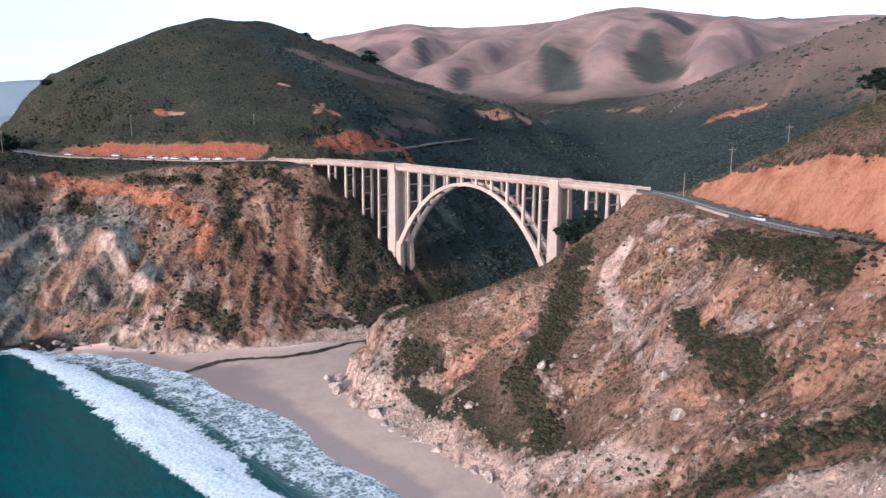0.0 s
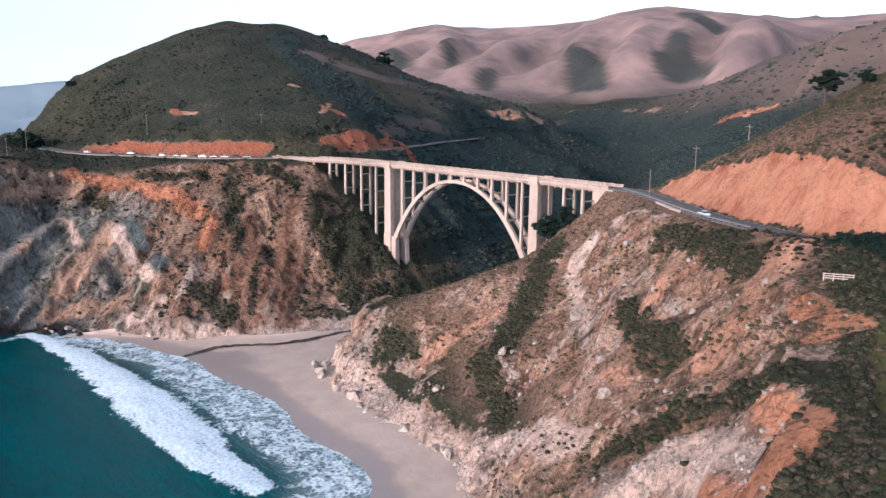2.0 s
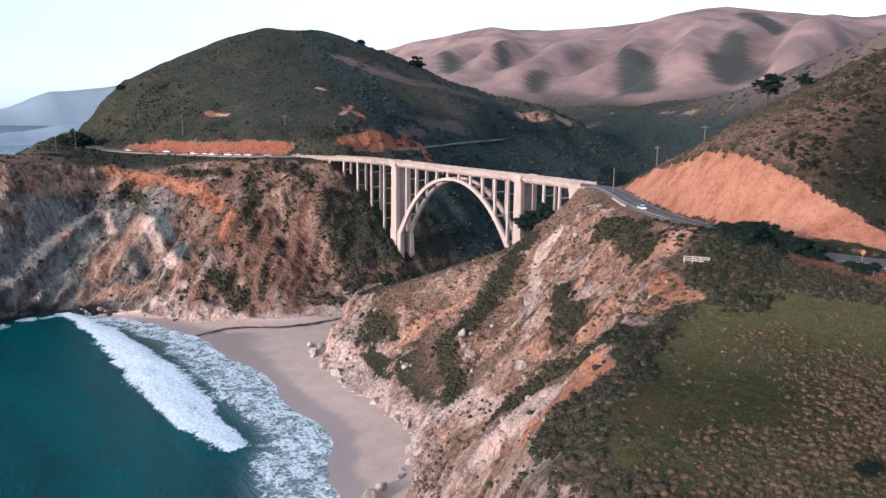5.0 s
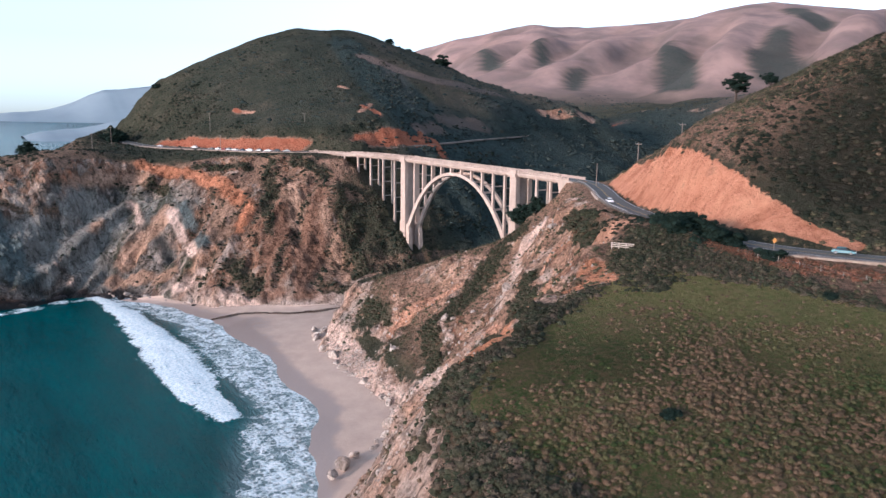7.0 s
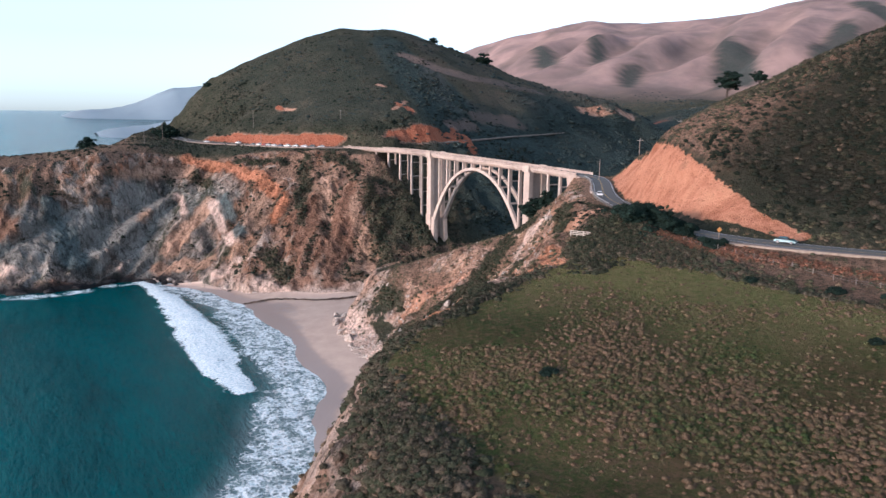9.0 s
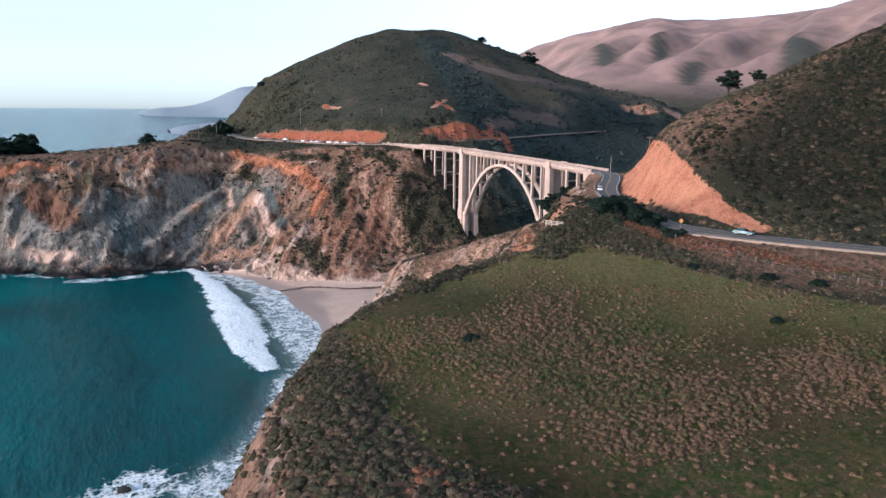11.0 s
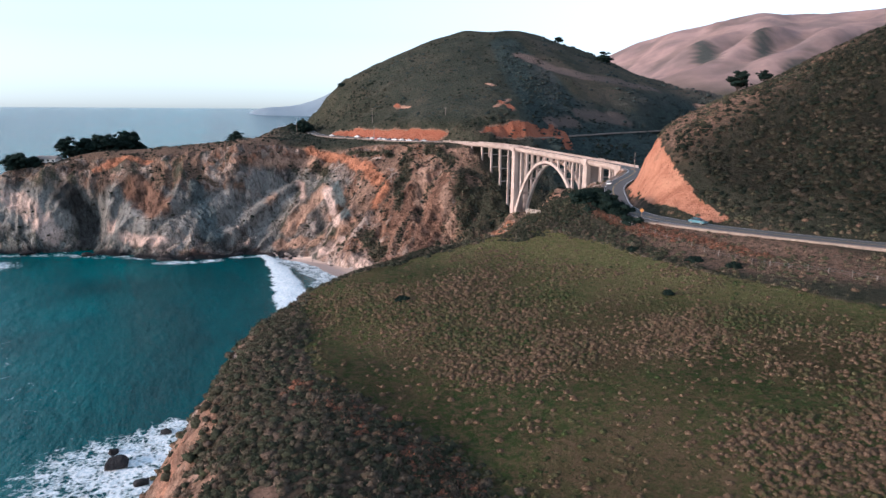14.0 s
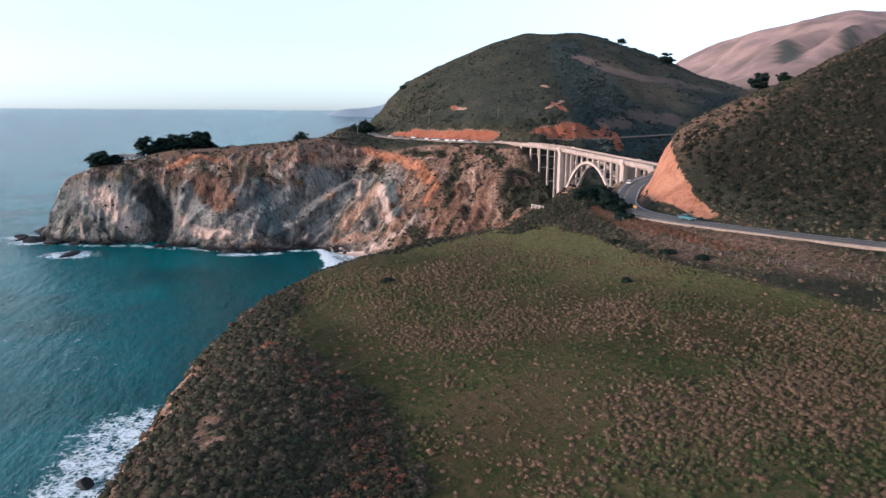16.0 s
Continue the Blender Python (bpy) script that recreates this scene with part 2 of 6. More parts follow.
knots = [spaced(line, step) for line, step in NEAR] + [np.array(SEABED, float), np.array(BEYOND, float), np.array(BEHIND_HILL, float)]
# spurs and vales that run down from the far ridge
crest, base = spaced(MOUNT_RIDGE[1:11], 10), spaced(MOUNT_FOOT, 10)
draw = np.random.default_rng(3)
for k in range(19):
    u = (k + 0.5 + draw.uniform(-0.2, 0.2)) / 19
    a, b = crest[int(u * (len(crest) - 1))], base[int(np.clip(u + draw.uniform(-0.03, 0.03), 0, 1) * (len(base) - 1))]
    side = np.array([b[1] - a[1], a[0] - b[0]]) / np.hypot(*(b - a)[:2]) * draw.uniform(-45, 45)
    lift = draw.uniform(22, 40) if k % 2 else -draw.uniform(30, 52)
    rows = []
    for s in np.linspace(0.14, 0.95, 9):
        bend = math.sin(math.pi * s)
        rows.append((*(a[:2] + (b[:2] - a[:2]) * s + side * math.sin(3.5 * s)), a[2] + (b[2] - a[2]) * (0.75 * s + 0.25 * s * s) + lift * bend))
    knots.append(np.array(rows))
for line, offs in ((ROAD_SOUTH, (-5.0, 5.5)), (ROAD_NORTH, (-6.0, 9.5))):
    for off in offs:
        knots.append(spaced(beside(line, off, -0.35), 8))
knots = np.concatenate(knots)
# no two knots closer than 2.5 m
keep = []
for p in knots:
    if not keep or min((p[0] - q[0]) ** 2 + (p[1] - q[1]) ** 2 for q in keep) > 6.25:
        keep.append(p)
knots = np.array(keep)
n_knots = len(knots)
gap = np.hypot(knots[:, None, 0] - knots[None, :, 0], knots[:, None, 1] - knots[None, :, 1])
system = np.zeros((n_knots + 1, n_knots + 1))
system[:n_knots, :n_knots] = -gap + np.eye(n_knots) * 0.4
system[n_knots, :n_knots] = system[:n_knots, n_knots] = 1
weights = np.linalg.solve(system, np.append(knots[:, 2], 0))


def lie(x, y):
    """Height of the bare land."""
    x, y = np.asarray(x, float), np.asarray(y, float)
    flat_x, flat_y = x.ravel(), y.ravel()
    out = np.empty(flat_x.shape)
    for i in range(0, len(flat_x), 20000):
        s = slice(i, i + 20000)
        d = np.hypot(flat_x[s, None] - knots[None, :, 0], flat_y[s, None] - knots[None, :, 1])
        out[s] = -d @ weights[:n_knots] + weights[n_knots]
    return out.reshape(x.shape)


def graded(lo, hi, fine_lo, fine_hi, step, ratio, biggest):
    """Grid lines: even in the middle, wider and wider outside."""
    mid = list(np.arange(fine_lo, fine_hi + step, step))
    left, right, h = [], [], step
    while (left or mid[:1])[-1] > lo:
        h = min(h * ratio, biggest)
        left.append((left or mid[:1])[-1] - h)
    h = step
    while (right or mid[-1:])[-1] < hi:
        h = min(h * ratio, biggest)
        right.append((right or mid[-1:])[-1] + h)
    return np.array(left[::-1] + mid + right)


def halved(lines, lo, hi, widest):
    """The same grid lines, with the wide steps of one stretch cut in two."""
    mids = (lines[1:] + lines[:-1]) / 2
    return np.sort(np.concatenate([lines, mids[(np.diff(lines) > widest) & (mids > lo) & (mids < hi)]]))


def sheet(name, xs, ys, zs, material, attributes=(), wanted=None, shift=None):
    """A sheet over a grid of the plan. zs has a row for each y."""
    nx, ny = len(xs), len(ys)
    gx, gy = np.meshgrid(xs, ys)
    co = np.column_stack([gx.ravel(), gy.ravel(), zs.ravel()])
    if shift is not None:
        co = co + shift
    i = (np.arange(ny - 1)[:, None] * nx + np.arange(nx - 1)[None, :])
    quads = np.stack([i, i + 1, i + 1 + nx, i + nx], -1).reshape(-1, 4)
    if wanted is not None:
        w = wanted.ravel()
        quads = quads[w[quads].any(1)]
        used = np.unique(quads)
        back = np.full(len(co), -1)
        back[used] = np.arange(len(used))
        quads, co = back[quads], co[used]
        attributes = [(a, v.reshape(-1, 4)[used]) for a, v in attributes]
    return mesh_object(name, co, quads, material, attributes)


def mesh_object(name, co, faces, material, attributes=(), parent=None, flat=False):
    """One mesh object from arrays of corners and faces (all with as many corners)."""
    me = bpy.data.meshes.new(name)
    faces = np.asarray(faces)
    k = faces.shape[1]
    me.vertices.add(len(co))
    me.vertices.foreach_set("co", np.asarray(co, np.float32).ravel())
    me.loops.add(faces.size)
    me.loops.foreach_set("vertex_index", faces.astype(np.int32).ravel())
    me.polygons.add(len(faces))
    me.polygons.foreach_set("loop_start", np.arange(0, faces.size, k, dtype=np.int32))
    me.update(calc_edges=True)
    me.polygons.foreach_set("use_smooth", np.full(len(faces), not flat))
    for a, v in attributes:
        layer = me.attributes.new(a, "FLOAT_COLOR", "POINT")
        layer.data.foreach_set("color", np.asarray(v, np.float32).ravel())
    me.materials.append(material)
    ob = new(name, me)
    if parent:
        ob.parent = parent
    return ob


# ---- materials ----
class Nodes:
    """A short hand for building node materials."""

    def __init__(self, name):
        self.mat = bpy.data.materials.new(name)
        self.mat.use_nodes = True
        self.tree = self.mat.node_tree
        self.bsdf = self.tree.nodes["Principled BSDF"]
        self.place = self.add("ShaderNodeNewGeometry").outputs["Position"]

    def add(self, kind, **sets):
        n = self.tree.nodes.new(kind)
        for k, v in sets.items():
            setattr(n, k, v)
        return n

    def link(self, a, b):
        self.tree.links.new(a, b)

    def put(self, socket, value):
        if hasattr(value, "node"):
            self.link(value, socket)
        elif isinstance(value, (tuple, list)) and len(value) == 3 and socket.type == "RGBA":
            socket.default_value = (*value, 1)
        else:
            socket.default_value = value

    def noise(self, scale, detail=4, rough=0.55, stretch=(1, 1, 1), distort=0.0, kind="FBM"):
        m = self.add("ShaderNodeMapping")
        self.link(self.place, m.inputs["Vector"])
        m.inputs["Scale"].default_value = [scale * s for s in stretch]
        n = self.add("ShaderNodeTexNoise")
        n.noise_type = kind
        self.link(m.outputs[0], n.inputs["Vector"])
        n.inputs["Scale"].default_value = 1
        n.inputs["Detail"].default_value = detail
        n.inputs["Roughness"].default_value = rough
        n.inputs["Distortion"].default_value = distort
        return n.outputs["Fac"]

    def cells(self, scale, stretch=(1, 1, 1), feature="F1", out="Distance"):
        m = self.add("ShaderNodeMapping")
        self.link(self.place, m.inputs["Vector"])
        m.inputs["Scale"].default_value = [scale * s for s in stretch]
        n = self.add("ShaderNodeTexVoronoi", feature=feature)
        self.link(m.outputs[0], n.inputs["Vector"])
        n.inputs["Scale"].default_value = 1
        return n.outputs[out]

    def ramp(self, value, stops):
        n = self.add("ShaderNodeValToRGB")
        self.link(value, n.inputs[0])
        el = n.color_ramp.elements
        while len(el) < len(stops):
            el.new(0.5)
        for e, (at, c) in zip(el, stops):
            e.position = at
            e.color = (c, c, c, 1) if isinstance(c, (int, float)) else (*c, 1)
        return n.outputs["Color"]

    def mix(self, fac, a, b, mode="MIX"):
        n = self.add("ShaderNodeMix", data_type="RGBA", blend_type=mode)
        self.put(n.inputs[0], fac)
        self.put(n.inputs[6], a)
        self.put(n.inputs[7], b)
        return n.outputs[2]

    def math(self, op, a, b=0.0):
        n = self.add("ShaderNodeMath", operation=op)
        self.put(n.inputs[0], a)
        self.put(n.inputs[1], b)
        return n.outputs[0]

    def bump(self, height, strength=0.5, distance=0.2, under=None):
        n = self.add("ShaderNodeBump")
        self.put(n.inputs["Height"], height)
        n.inputs["Strength"].default_value = strength
        n.inputs["Distance"].default_value = distance
        if under is not None:
            self.link(under, n.inputs["Normal"])
        return n.outputs[0]

    def done(self, color, rough=0.9, normal=None, metal=0.0, spec=None):
        self.put(self.bsdf.inputs["Base Color"], color)
        self.put(self.bsdf.inputs["Roughness"], rough)
        self.put(self.bsdf.inputs["Metallic"], metal)
        if spec is not None:
            self.put(self.bsdf.inputs["Specular IOR Level"], spec)
        if normal is not None:
            self.link(normal, self.bsdf.inputs["Normal"])
        return self.mat


def ground_material():
    n = Nodes("ground")
    at = n.add("ShaderNodeAttribute", attribute_name="cover")
    sep = n.add("ShaderNodeSeparateColor")
    n.link(at.outputs["Color"], sep.inputs[0])
    rock, grass, clay, wood_shade = sep.outputs[0], sep.outputs[1], sep.outputs[2], at.outputs["Alpha"]
    at2 = n.add("ShaderNodeAttribute", attribute_name="tone")
    sep2 = n.add("ShaderNodeSeparateColor")
    n.link(at2.outputs["Color"], sep2.inputs[0])
    pale, dry, rusty, wet = sep2.outputs[0], sep2.outputs[1], sep2.outputs[2], at2.outputs["Alpha"]
    # scrub-covered soil
    speck = n.noise(0.8, 6, 0.75)
    soil = n.ramp(n.noise(0.045, 6, 0.65), [(0.32, (0.040, 0.043, 0.030)), (0.52, (0.072, 0.066, 0.046)), (0.72, (0.130, 0.096, 0.070))])
    soil = n.mix(n.ramp(n.noise(0.5, 5, 0.75), [(0.45, 0.0), (0.60, 0.9)]), soil, (0.033, 0.040, 0.026))
    soil = n.mix(n.math("MULTIPLY", rusty, n.ramp(speck, [(0.40, 0.15), (0.56, 0.9)])), soil, (0.385, 0.225, 0.160))
    # bare rock: pale grey, tan and rust, streaked down the slope
    streak = n.noise(0.075, 8, 0.66, (1, 1, 0.4), 0.9)
    stone = n.ramp(streak, [(0.34, (0.055, 0.057, 0.060)), (0.43, (0.150, 0.142, 0.136)), (0.53, (0.300, 0.262, 0.238)), (0.66, (0.52, 0.44, 0.395))])
    brown = n.ramp(streak, [(0.34, (0.075, 0.034, 0.023)), (0.48, (0.34, 0.175, 0.110)), (0.66, (0.60, 0.36, 0.245))])
    xyz = n.add("ShaderNodeSeparateXYZ")
    n.link(n.place, xyz.inputs[0])
    cool = n.ramp(n.math("MULTIPLY", n.math("ADD", xyz.outputs["X"], 160.0), 0.02), [(0.0, 1.0), (1.0, 0.0)])
    stone = n.mix(n.math("MULTIPLY", cool, 0.8), stone, (0.80, 1.0, 1.02), "MULTIPLY")
    rust = n.math("ADD", n.math("MULTIPLY", n.math("SUBTRACT", 1.0, n.math("MULTIPLY", cool, 0.75)), n.ramp(n.noise(0.040, 5, 0.6, (1, 1, 0.6), 0.9), [(0.46, 0.0), (0.60, 0.7)])), n.math("MULTIPLY", rusty, n.ramp(n.noise(0.11, 5, 0.7, (1, 1, 0.5)), [(0.32, 0.0), (0.52, 1.0)])))
    stone = n.mix(rust, stone, brown)
    stone = n.mix(n.math("MULTIPLY", pale, n.ramp(n.noise(0.12, 5, 0.7), [(0.35, 0.2), (0.55, 0.95)])), stone, (0.62, 0.48, 0.405))
    crack = n.ramp(n.noise(0.42, 7, 0.72, (1, 1, 0.5), 0.7), [(0.40, 0.16), (0.50, 1.0)])
    stone = n.mix(0.72, stone, crack, "MULTIPLY")
    tuft = n.ramp(n.noise(0.20, 7, 0.75), [(0.54, 0.0), (0.60, 0.9)])
    stone = n.mix(n.math("MULTIPLY", tuft, n.math("SUBTRACT", 1.0, pale)), stone, (0.030, 0.032, 0.022))
    grit = n.ramp(n.noise(0.85, 7, 0.8, (1, 1, 0.7)), [(0.51, 0.0), (0.60, 0.55)])
    vein = n.noise(0.055, 6, 0.62, (1, 1, 0.16), 0.6)
    stone = n.mix(1.0, stone, n.ramp(vein, [(0.36, 0.55), (0.46, 1.0)]), "MULTIPLY")
    warm = n.ramp(n.math("MULTIPLY", n.math("ADD", xyz.outputs["X"], 40.0), 0.02), [(0.0, 0.0), (1.0, 1.0)])
    stone = n.mix(n.math("MULTIPLY", warm, n.ramp(n.noise(0.10, 6, 0.7, (1, 1, 0.6), 0.5), [(0.40, 0.0), (0.58, 0.6)])), stone, (0.60, 0.365, 0.255))
    stone = n.mix(n.math("MULTIPLY", n.math("SUBTRACT", 1.0, pale), n.ramp(vein, [(0.54, 0.0), (0.61, 0.8)])), stone, (0.050, 0.056, 0.036))
    stone = n.mix(n.ramp(n.noise(0.085, 6, 0.65, (1, 1, 0.3), 0.8), [(0.55, 0.0), (0.64, 0.75)]), stone, (0.58, 0.46, 0.385))
    stone = n.mix(n.math("MULTIPLY", grit, n.math("SUBTRACT", 1.0, n.math("MULTIPLY", pale, 0.8))), stone, (0.052, 0.050, 0.036))
    stone = n.mix(n.ramp(n.noise(1.7, 6, 0.8, (1, 1, 0.6)), [(0.55, 0.0), (0.66, 0.55)]), stone, (0.55, 0.45, 0.385))
    stone = n.mix(n.math("MULTIPLY", warm, 0.35), stone, crack, "MULTIPLY")
    stone = n.mix(n.math("MULTIPLY", warm, 0.7), stone, n.ramp(n.noise(0.28, 7, 0.75, (1, 1, 0.22), 0.5), [(0.40, 0.4), (0.53, 1.35)]), "MULTIPLY")
    at3 = n.add("ShaderNodeAttribute", attribute_name="bed")
    grain = n.mix(1.0, n.ramp(streak, [(0.34, 0.62), (0.50, 1.0), (0.66, 1.35)]), n.ramp(n.noise(0.42, 7, 0.72, (1, 1, 0.5), 0.7), [(0.38, 0.42), (0.50, 1.08)]), "MULTIPLY")
    shove = n.add("ShaderNodeTexNoise")
    n.link(n.place, shove.inputs["Vector"])
    shove.inputs["Scale"].default_value = 0.35
    shove.inputs["Detail"].default_value = 5
    shift = n.add("ShaderNodeVectorMath", operation="SCALE")
    n.link(shove.outputs["Color"], shift.inputs[0])
    shift.inputs["Scale"].default_value = 4.5
    moved = n.add("ShaderNodeVectorMath", operation="ADD")
    n.link(n.place, moved.inputs[0])
    n.link(shift.outputs[0], moved.inputs[1])
    joints = []
    for size in (0.22, 0.6):
        cell = n.add("ShaderNodeTexVoronoi", feature="DISTANCE_TO_EDGE")
        n.link(moved.outputs[0], cell.inputs["Vector"])
        cell.inputs["Scale"].default_value = size
        joints.append(n.ramp(cell.outputs["Distance"], [(0.02, 0.5), (0.10, 1.06)]))
    joint = n.mix(1.0, joints[0], joints[1], "MULTIPLY")
    stone = n.mix(at3.outputs["Alpha"], stone, n.mix(1.0, at3.outputs["Color"], grain, "MULTIPLY"))
    stone = n.mix(n.ramp(n.noise(0.06, 4, 0.6), [(0.40, 0.05), (0.60, 0.6)]), stone, joint, "MULTIPLY")
    stone = n.mix(n.ramp(n.noise(1.3, 6, 0.8, (1, 1, 0.7)), [(0.56, 0.0), (0.64, 0.6)]), stone, (0.060, 0.056, 0.040))
    stone = n.mix(wet, stone, (0.022, 0.022, 0.024))
    # clay of the road cuts
    earth = n.ramp(n.noise(0.16, 7, 0.66, (1, 1, 0.3), 0.6), [(0.34, (0.42, 0.165, 0.092)), (0.50, (0.62, 0.280, 0.172)), (0.66, (0.70, 0.350, 0.215))])
    earth = n.mix(n.ramp(n.noise(0.9, 5, 0.75), [(0.60, 0.0), (0.68, 0.75)]), earth, (0.13, 0.07, 0.045))
    earth = n.mix(n.ramp(n.noise(0.22, 7, 0.72, (1, 1, 0.5), 0.4), [(0.58, 0.0), (0.68, 0.45)]), earth, (0.28, 0.150, 0.095))
    earth = n.mix(n.math("MULTIPLY", rusty, 0.75), earth, (0.27, 0.082, 0.045))
    # meadow
    turf = n.ramp(n.noise(0.05, 5, 0.62), [(0.40, (0.052, 0.078, 0.023)), (0.5, (0.086, 0.100, 0.032)), (0.60, (0.132, 0.104, 0.050))])
    turf = n.mix(n.ramp(n.noise(0.11, 6, 0.72), [(0.50, 0.0), (0.66, 0.65)]), turf, (0.066, 0.094, 0.032))
    turf = n.mix(n.ramp(n.noise(0.75, 6, 0.8), [(0.44, 0.0), (0.60, 0.85)]), turf, (0.190, 0.122, 0.074))
    turf = n.mix(n.ramp(n.noise(1.1, 5, 0.78, (1, 1, 1), 0.8), [(0.38, 0.8), (0.48, 0.0)]), turf, (0.045, 0.060, 0.022))
    turf = n.mix(1.0, turf, n.ramp(n.noise(0.018, 4, 0.6), [(0.38, 0.72), (0.62, 1.25)]), "MULTIPLY")
    near_hill = n.add("ShaderNodeSeparateXYZ")
    n.link(n.place, near_hill.inputs[0])
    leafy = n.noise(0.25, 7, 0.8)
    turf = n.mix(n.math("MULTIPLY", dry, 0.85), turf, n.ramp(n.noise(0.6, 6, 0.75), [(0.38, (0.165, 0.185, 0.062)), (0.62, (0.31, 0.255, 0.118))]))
    # woods west of the right hill: distance haze put into a lighter teal
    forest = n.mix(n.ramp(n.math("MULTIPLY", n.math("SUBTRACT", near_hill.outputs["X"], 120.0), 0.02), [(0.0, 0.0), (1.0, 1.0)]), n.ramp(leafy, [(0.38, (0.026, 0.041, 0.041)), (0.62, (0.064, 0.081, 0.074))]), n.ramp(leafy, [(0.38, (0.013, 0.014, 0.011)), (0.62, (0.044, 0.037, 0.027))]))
    # dry grass of the far mountains, lightened for haze, dark patches painted for shadow
    straw = n.ramp(n.noise(0.008, 8, 0.6), [(0.36, (0.225, 0.163, 0.150)), (0.62, (0.395, 0.262, 0.230))])
    straw = n.mix(n.ramp(n.noise(0.0042, 5, 0.45, (1, 1, 1), 0.6), [(0.50, 0.0), (0.58, 0.35)]), straw, (0.140, 0.112, 0.108))
    ragged = n.math("MULTIPLY", n.math("SUBTRACT", n.noise(0.22, 7, 0.75), 0.5), 1.7)

    def edge(mask, lo=0.44, hi=0.56):
        return n.ramp(n.math("ADD", mask, ragged), [(lo, 0.0), (hi, 1.0)])
    c = n.mix(wood_shade, soil, forest)
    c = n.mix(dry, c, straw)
    c = n.mix(edge(rock), c, stone)
    c = n.mix(edge(clay), c, earth)
    c = n.mix(edge(grass, 0.35, 0.65), c, turf)
    lumps = n.mix(grass, n.noise(0.45, 9, 0.75, (1, 1, 0.7)), n.noise(0.9, 7, 0.78))
    rough_big = n.bump(lumps, 1.0, 2.8)
    rough_all = n.bump(n.noise(2.2, 5, 0.7), 0.5, 0.35, rough_big)
    return n.done(c, 0.95, rough_all, spec=0.05)


def sea_material():
    n = Nodes("sea_water")
    at = n.add("ShaderNodeAttribute", attribute_name="surf")
    sep = n.add("ShaderNodeSeparateColor")
    n.link(at.outputs["Color"], sep.inputs[0])
    foam, shoal_sheen = sep.outputs[0], sep.outputs[1]
    deep = n.ramp(n.noise(0.012, 5, 0.62, (0.6, 1.5, 1), 0.8), [(0.36, (0.0003, 0.023, 0.029)), (0.66, (0.0005, 0.074, 0.083))])
    c = n.mix(shoal_sheen, deep, (0.0005, 0.118, 0.130))
    c = n.mix(n.math("MULTIPLY", sep.outputs[2], 0.75), c, (0.26, 0.33, 0.35))
    warp = n.add("ShaderNodeVectorMath", operation="ADD")
    soft_noise = n.add("ShaderNodeTexNoise")
    n.link(n.place, soft_noise.inputs["Vector"])
    soft_noise.inputs["Scale"].default_value = 0.35
    soft_noise.inputs["Detail"].default_value = 4
    push_vec = n.add("ShaderNodeVectorMath", operation="SCALE")
    n.link(soft_noise.outputs["Color"], push_vec.inputs[0])
    push_vec.inputs["Scale"].default_value = 3.2
    n.link(n.place, warp.inputs[0])
    n.link(push_vec.outputs[0], warp.inputs[1])
    web = n.add("ShaderNodeTexVoronoi", feature="DISTANCE_TO_EDGE")
    n.link(warp.outputs[0], web.inputs["Vector"])
    web.inputs["Scale"].default_value = 0.5
    lace = n.math("SUBTRACT", n.math("MULTIPLY", n.math("SUBTRACT", n.noise(0.20, 7, 0.72, (1, 1, 1), 0.6), 0.5), 1.7), n.math("MULTIPLY", web.outputs["Distance"], 0.75))
    spume = n.ramp(n.math("ADD", foam, lace), [(0.30, 0.0), (0.56, 1.0)])
    c = n.mix(spume, c, n.ramp(n.noise(0.9, 5, 0.7), [(0.36, (0.50, 0.62, 0.67)), (0.58, (0.90, 0.92, 0.92))]))
    rough = n.mix(spume, (0.16, 0.16, 0.16), (0.8, 0.8, 0.8))
    calm = n.math("SUBTRACT", 1.0, n.math("MULTIPLY", spume, 0.85))
    swell = n.bump(n.math("MULTIPLY", calm, n.math("SUBTRACT", n.noise(0.06, 5, 0.62, (0.7, 1.9, 1), 0.1), 0.5)), 0.9, 3.6)
    ripple = n.bump(n.math("MULTIPLY", calm, n.math("SUBTRACT", n.noise(0.40, 6, 0.7, (0.7, 1.7, 1), 0.1), 0.5)), 0.9, 1.0, swell)
    froth = n.bump(n.math("MULTIPLY", spume, n.math("SUBTRACT", n.noise(1.1, 4, 0.7), 0.45)), 0.25, 0.4, ripple)
    return n.done(c, rough, froth, spec=0.11)


def plain(name, color, rough=0.8, metal=0.0, vary=0.25, scale=1.5, bump=0.15, grime=0.0):
    """A surface of one colour with grain and blotches at two sizes."""
    n = Nodes(name)
    dark = tuple(v * (1 - vary) for v in color)
    lite = tuple(min(1, v * (1 + vary * 0.7)) for v in color)
    c = n.ramp(n.noise(scale, 6, 0.65), [(0.32, dark), (0.5, color), (0.7, lite)])
    if grime:
        c = n.mix(n.ramp(n.noise(scale * 0.25, 6, 0.7, (1, 1, 0.25), 0.5), [(0.45, 0.0), (0.7, grime)]), c, tuple(v * 0.35 for v in color))
    return n.done(c, rough, n.bump(n.noise(scale * 8, 4, 0.6), bump, 0.05), metal)


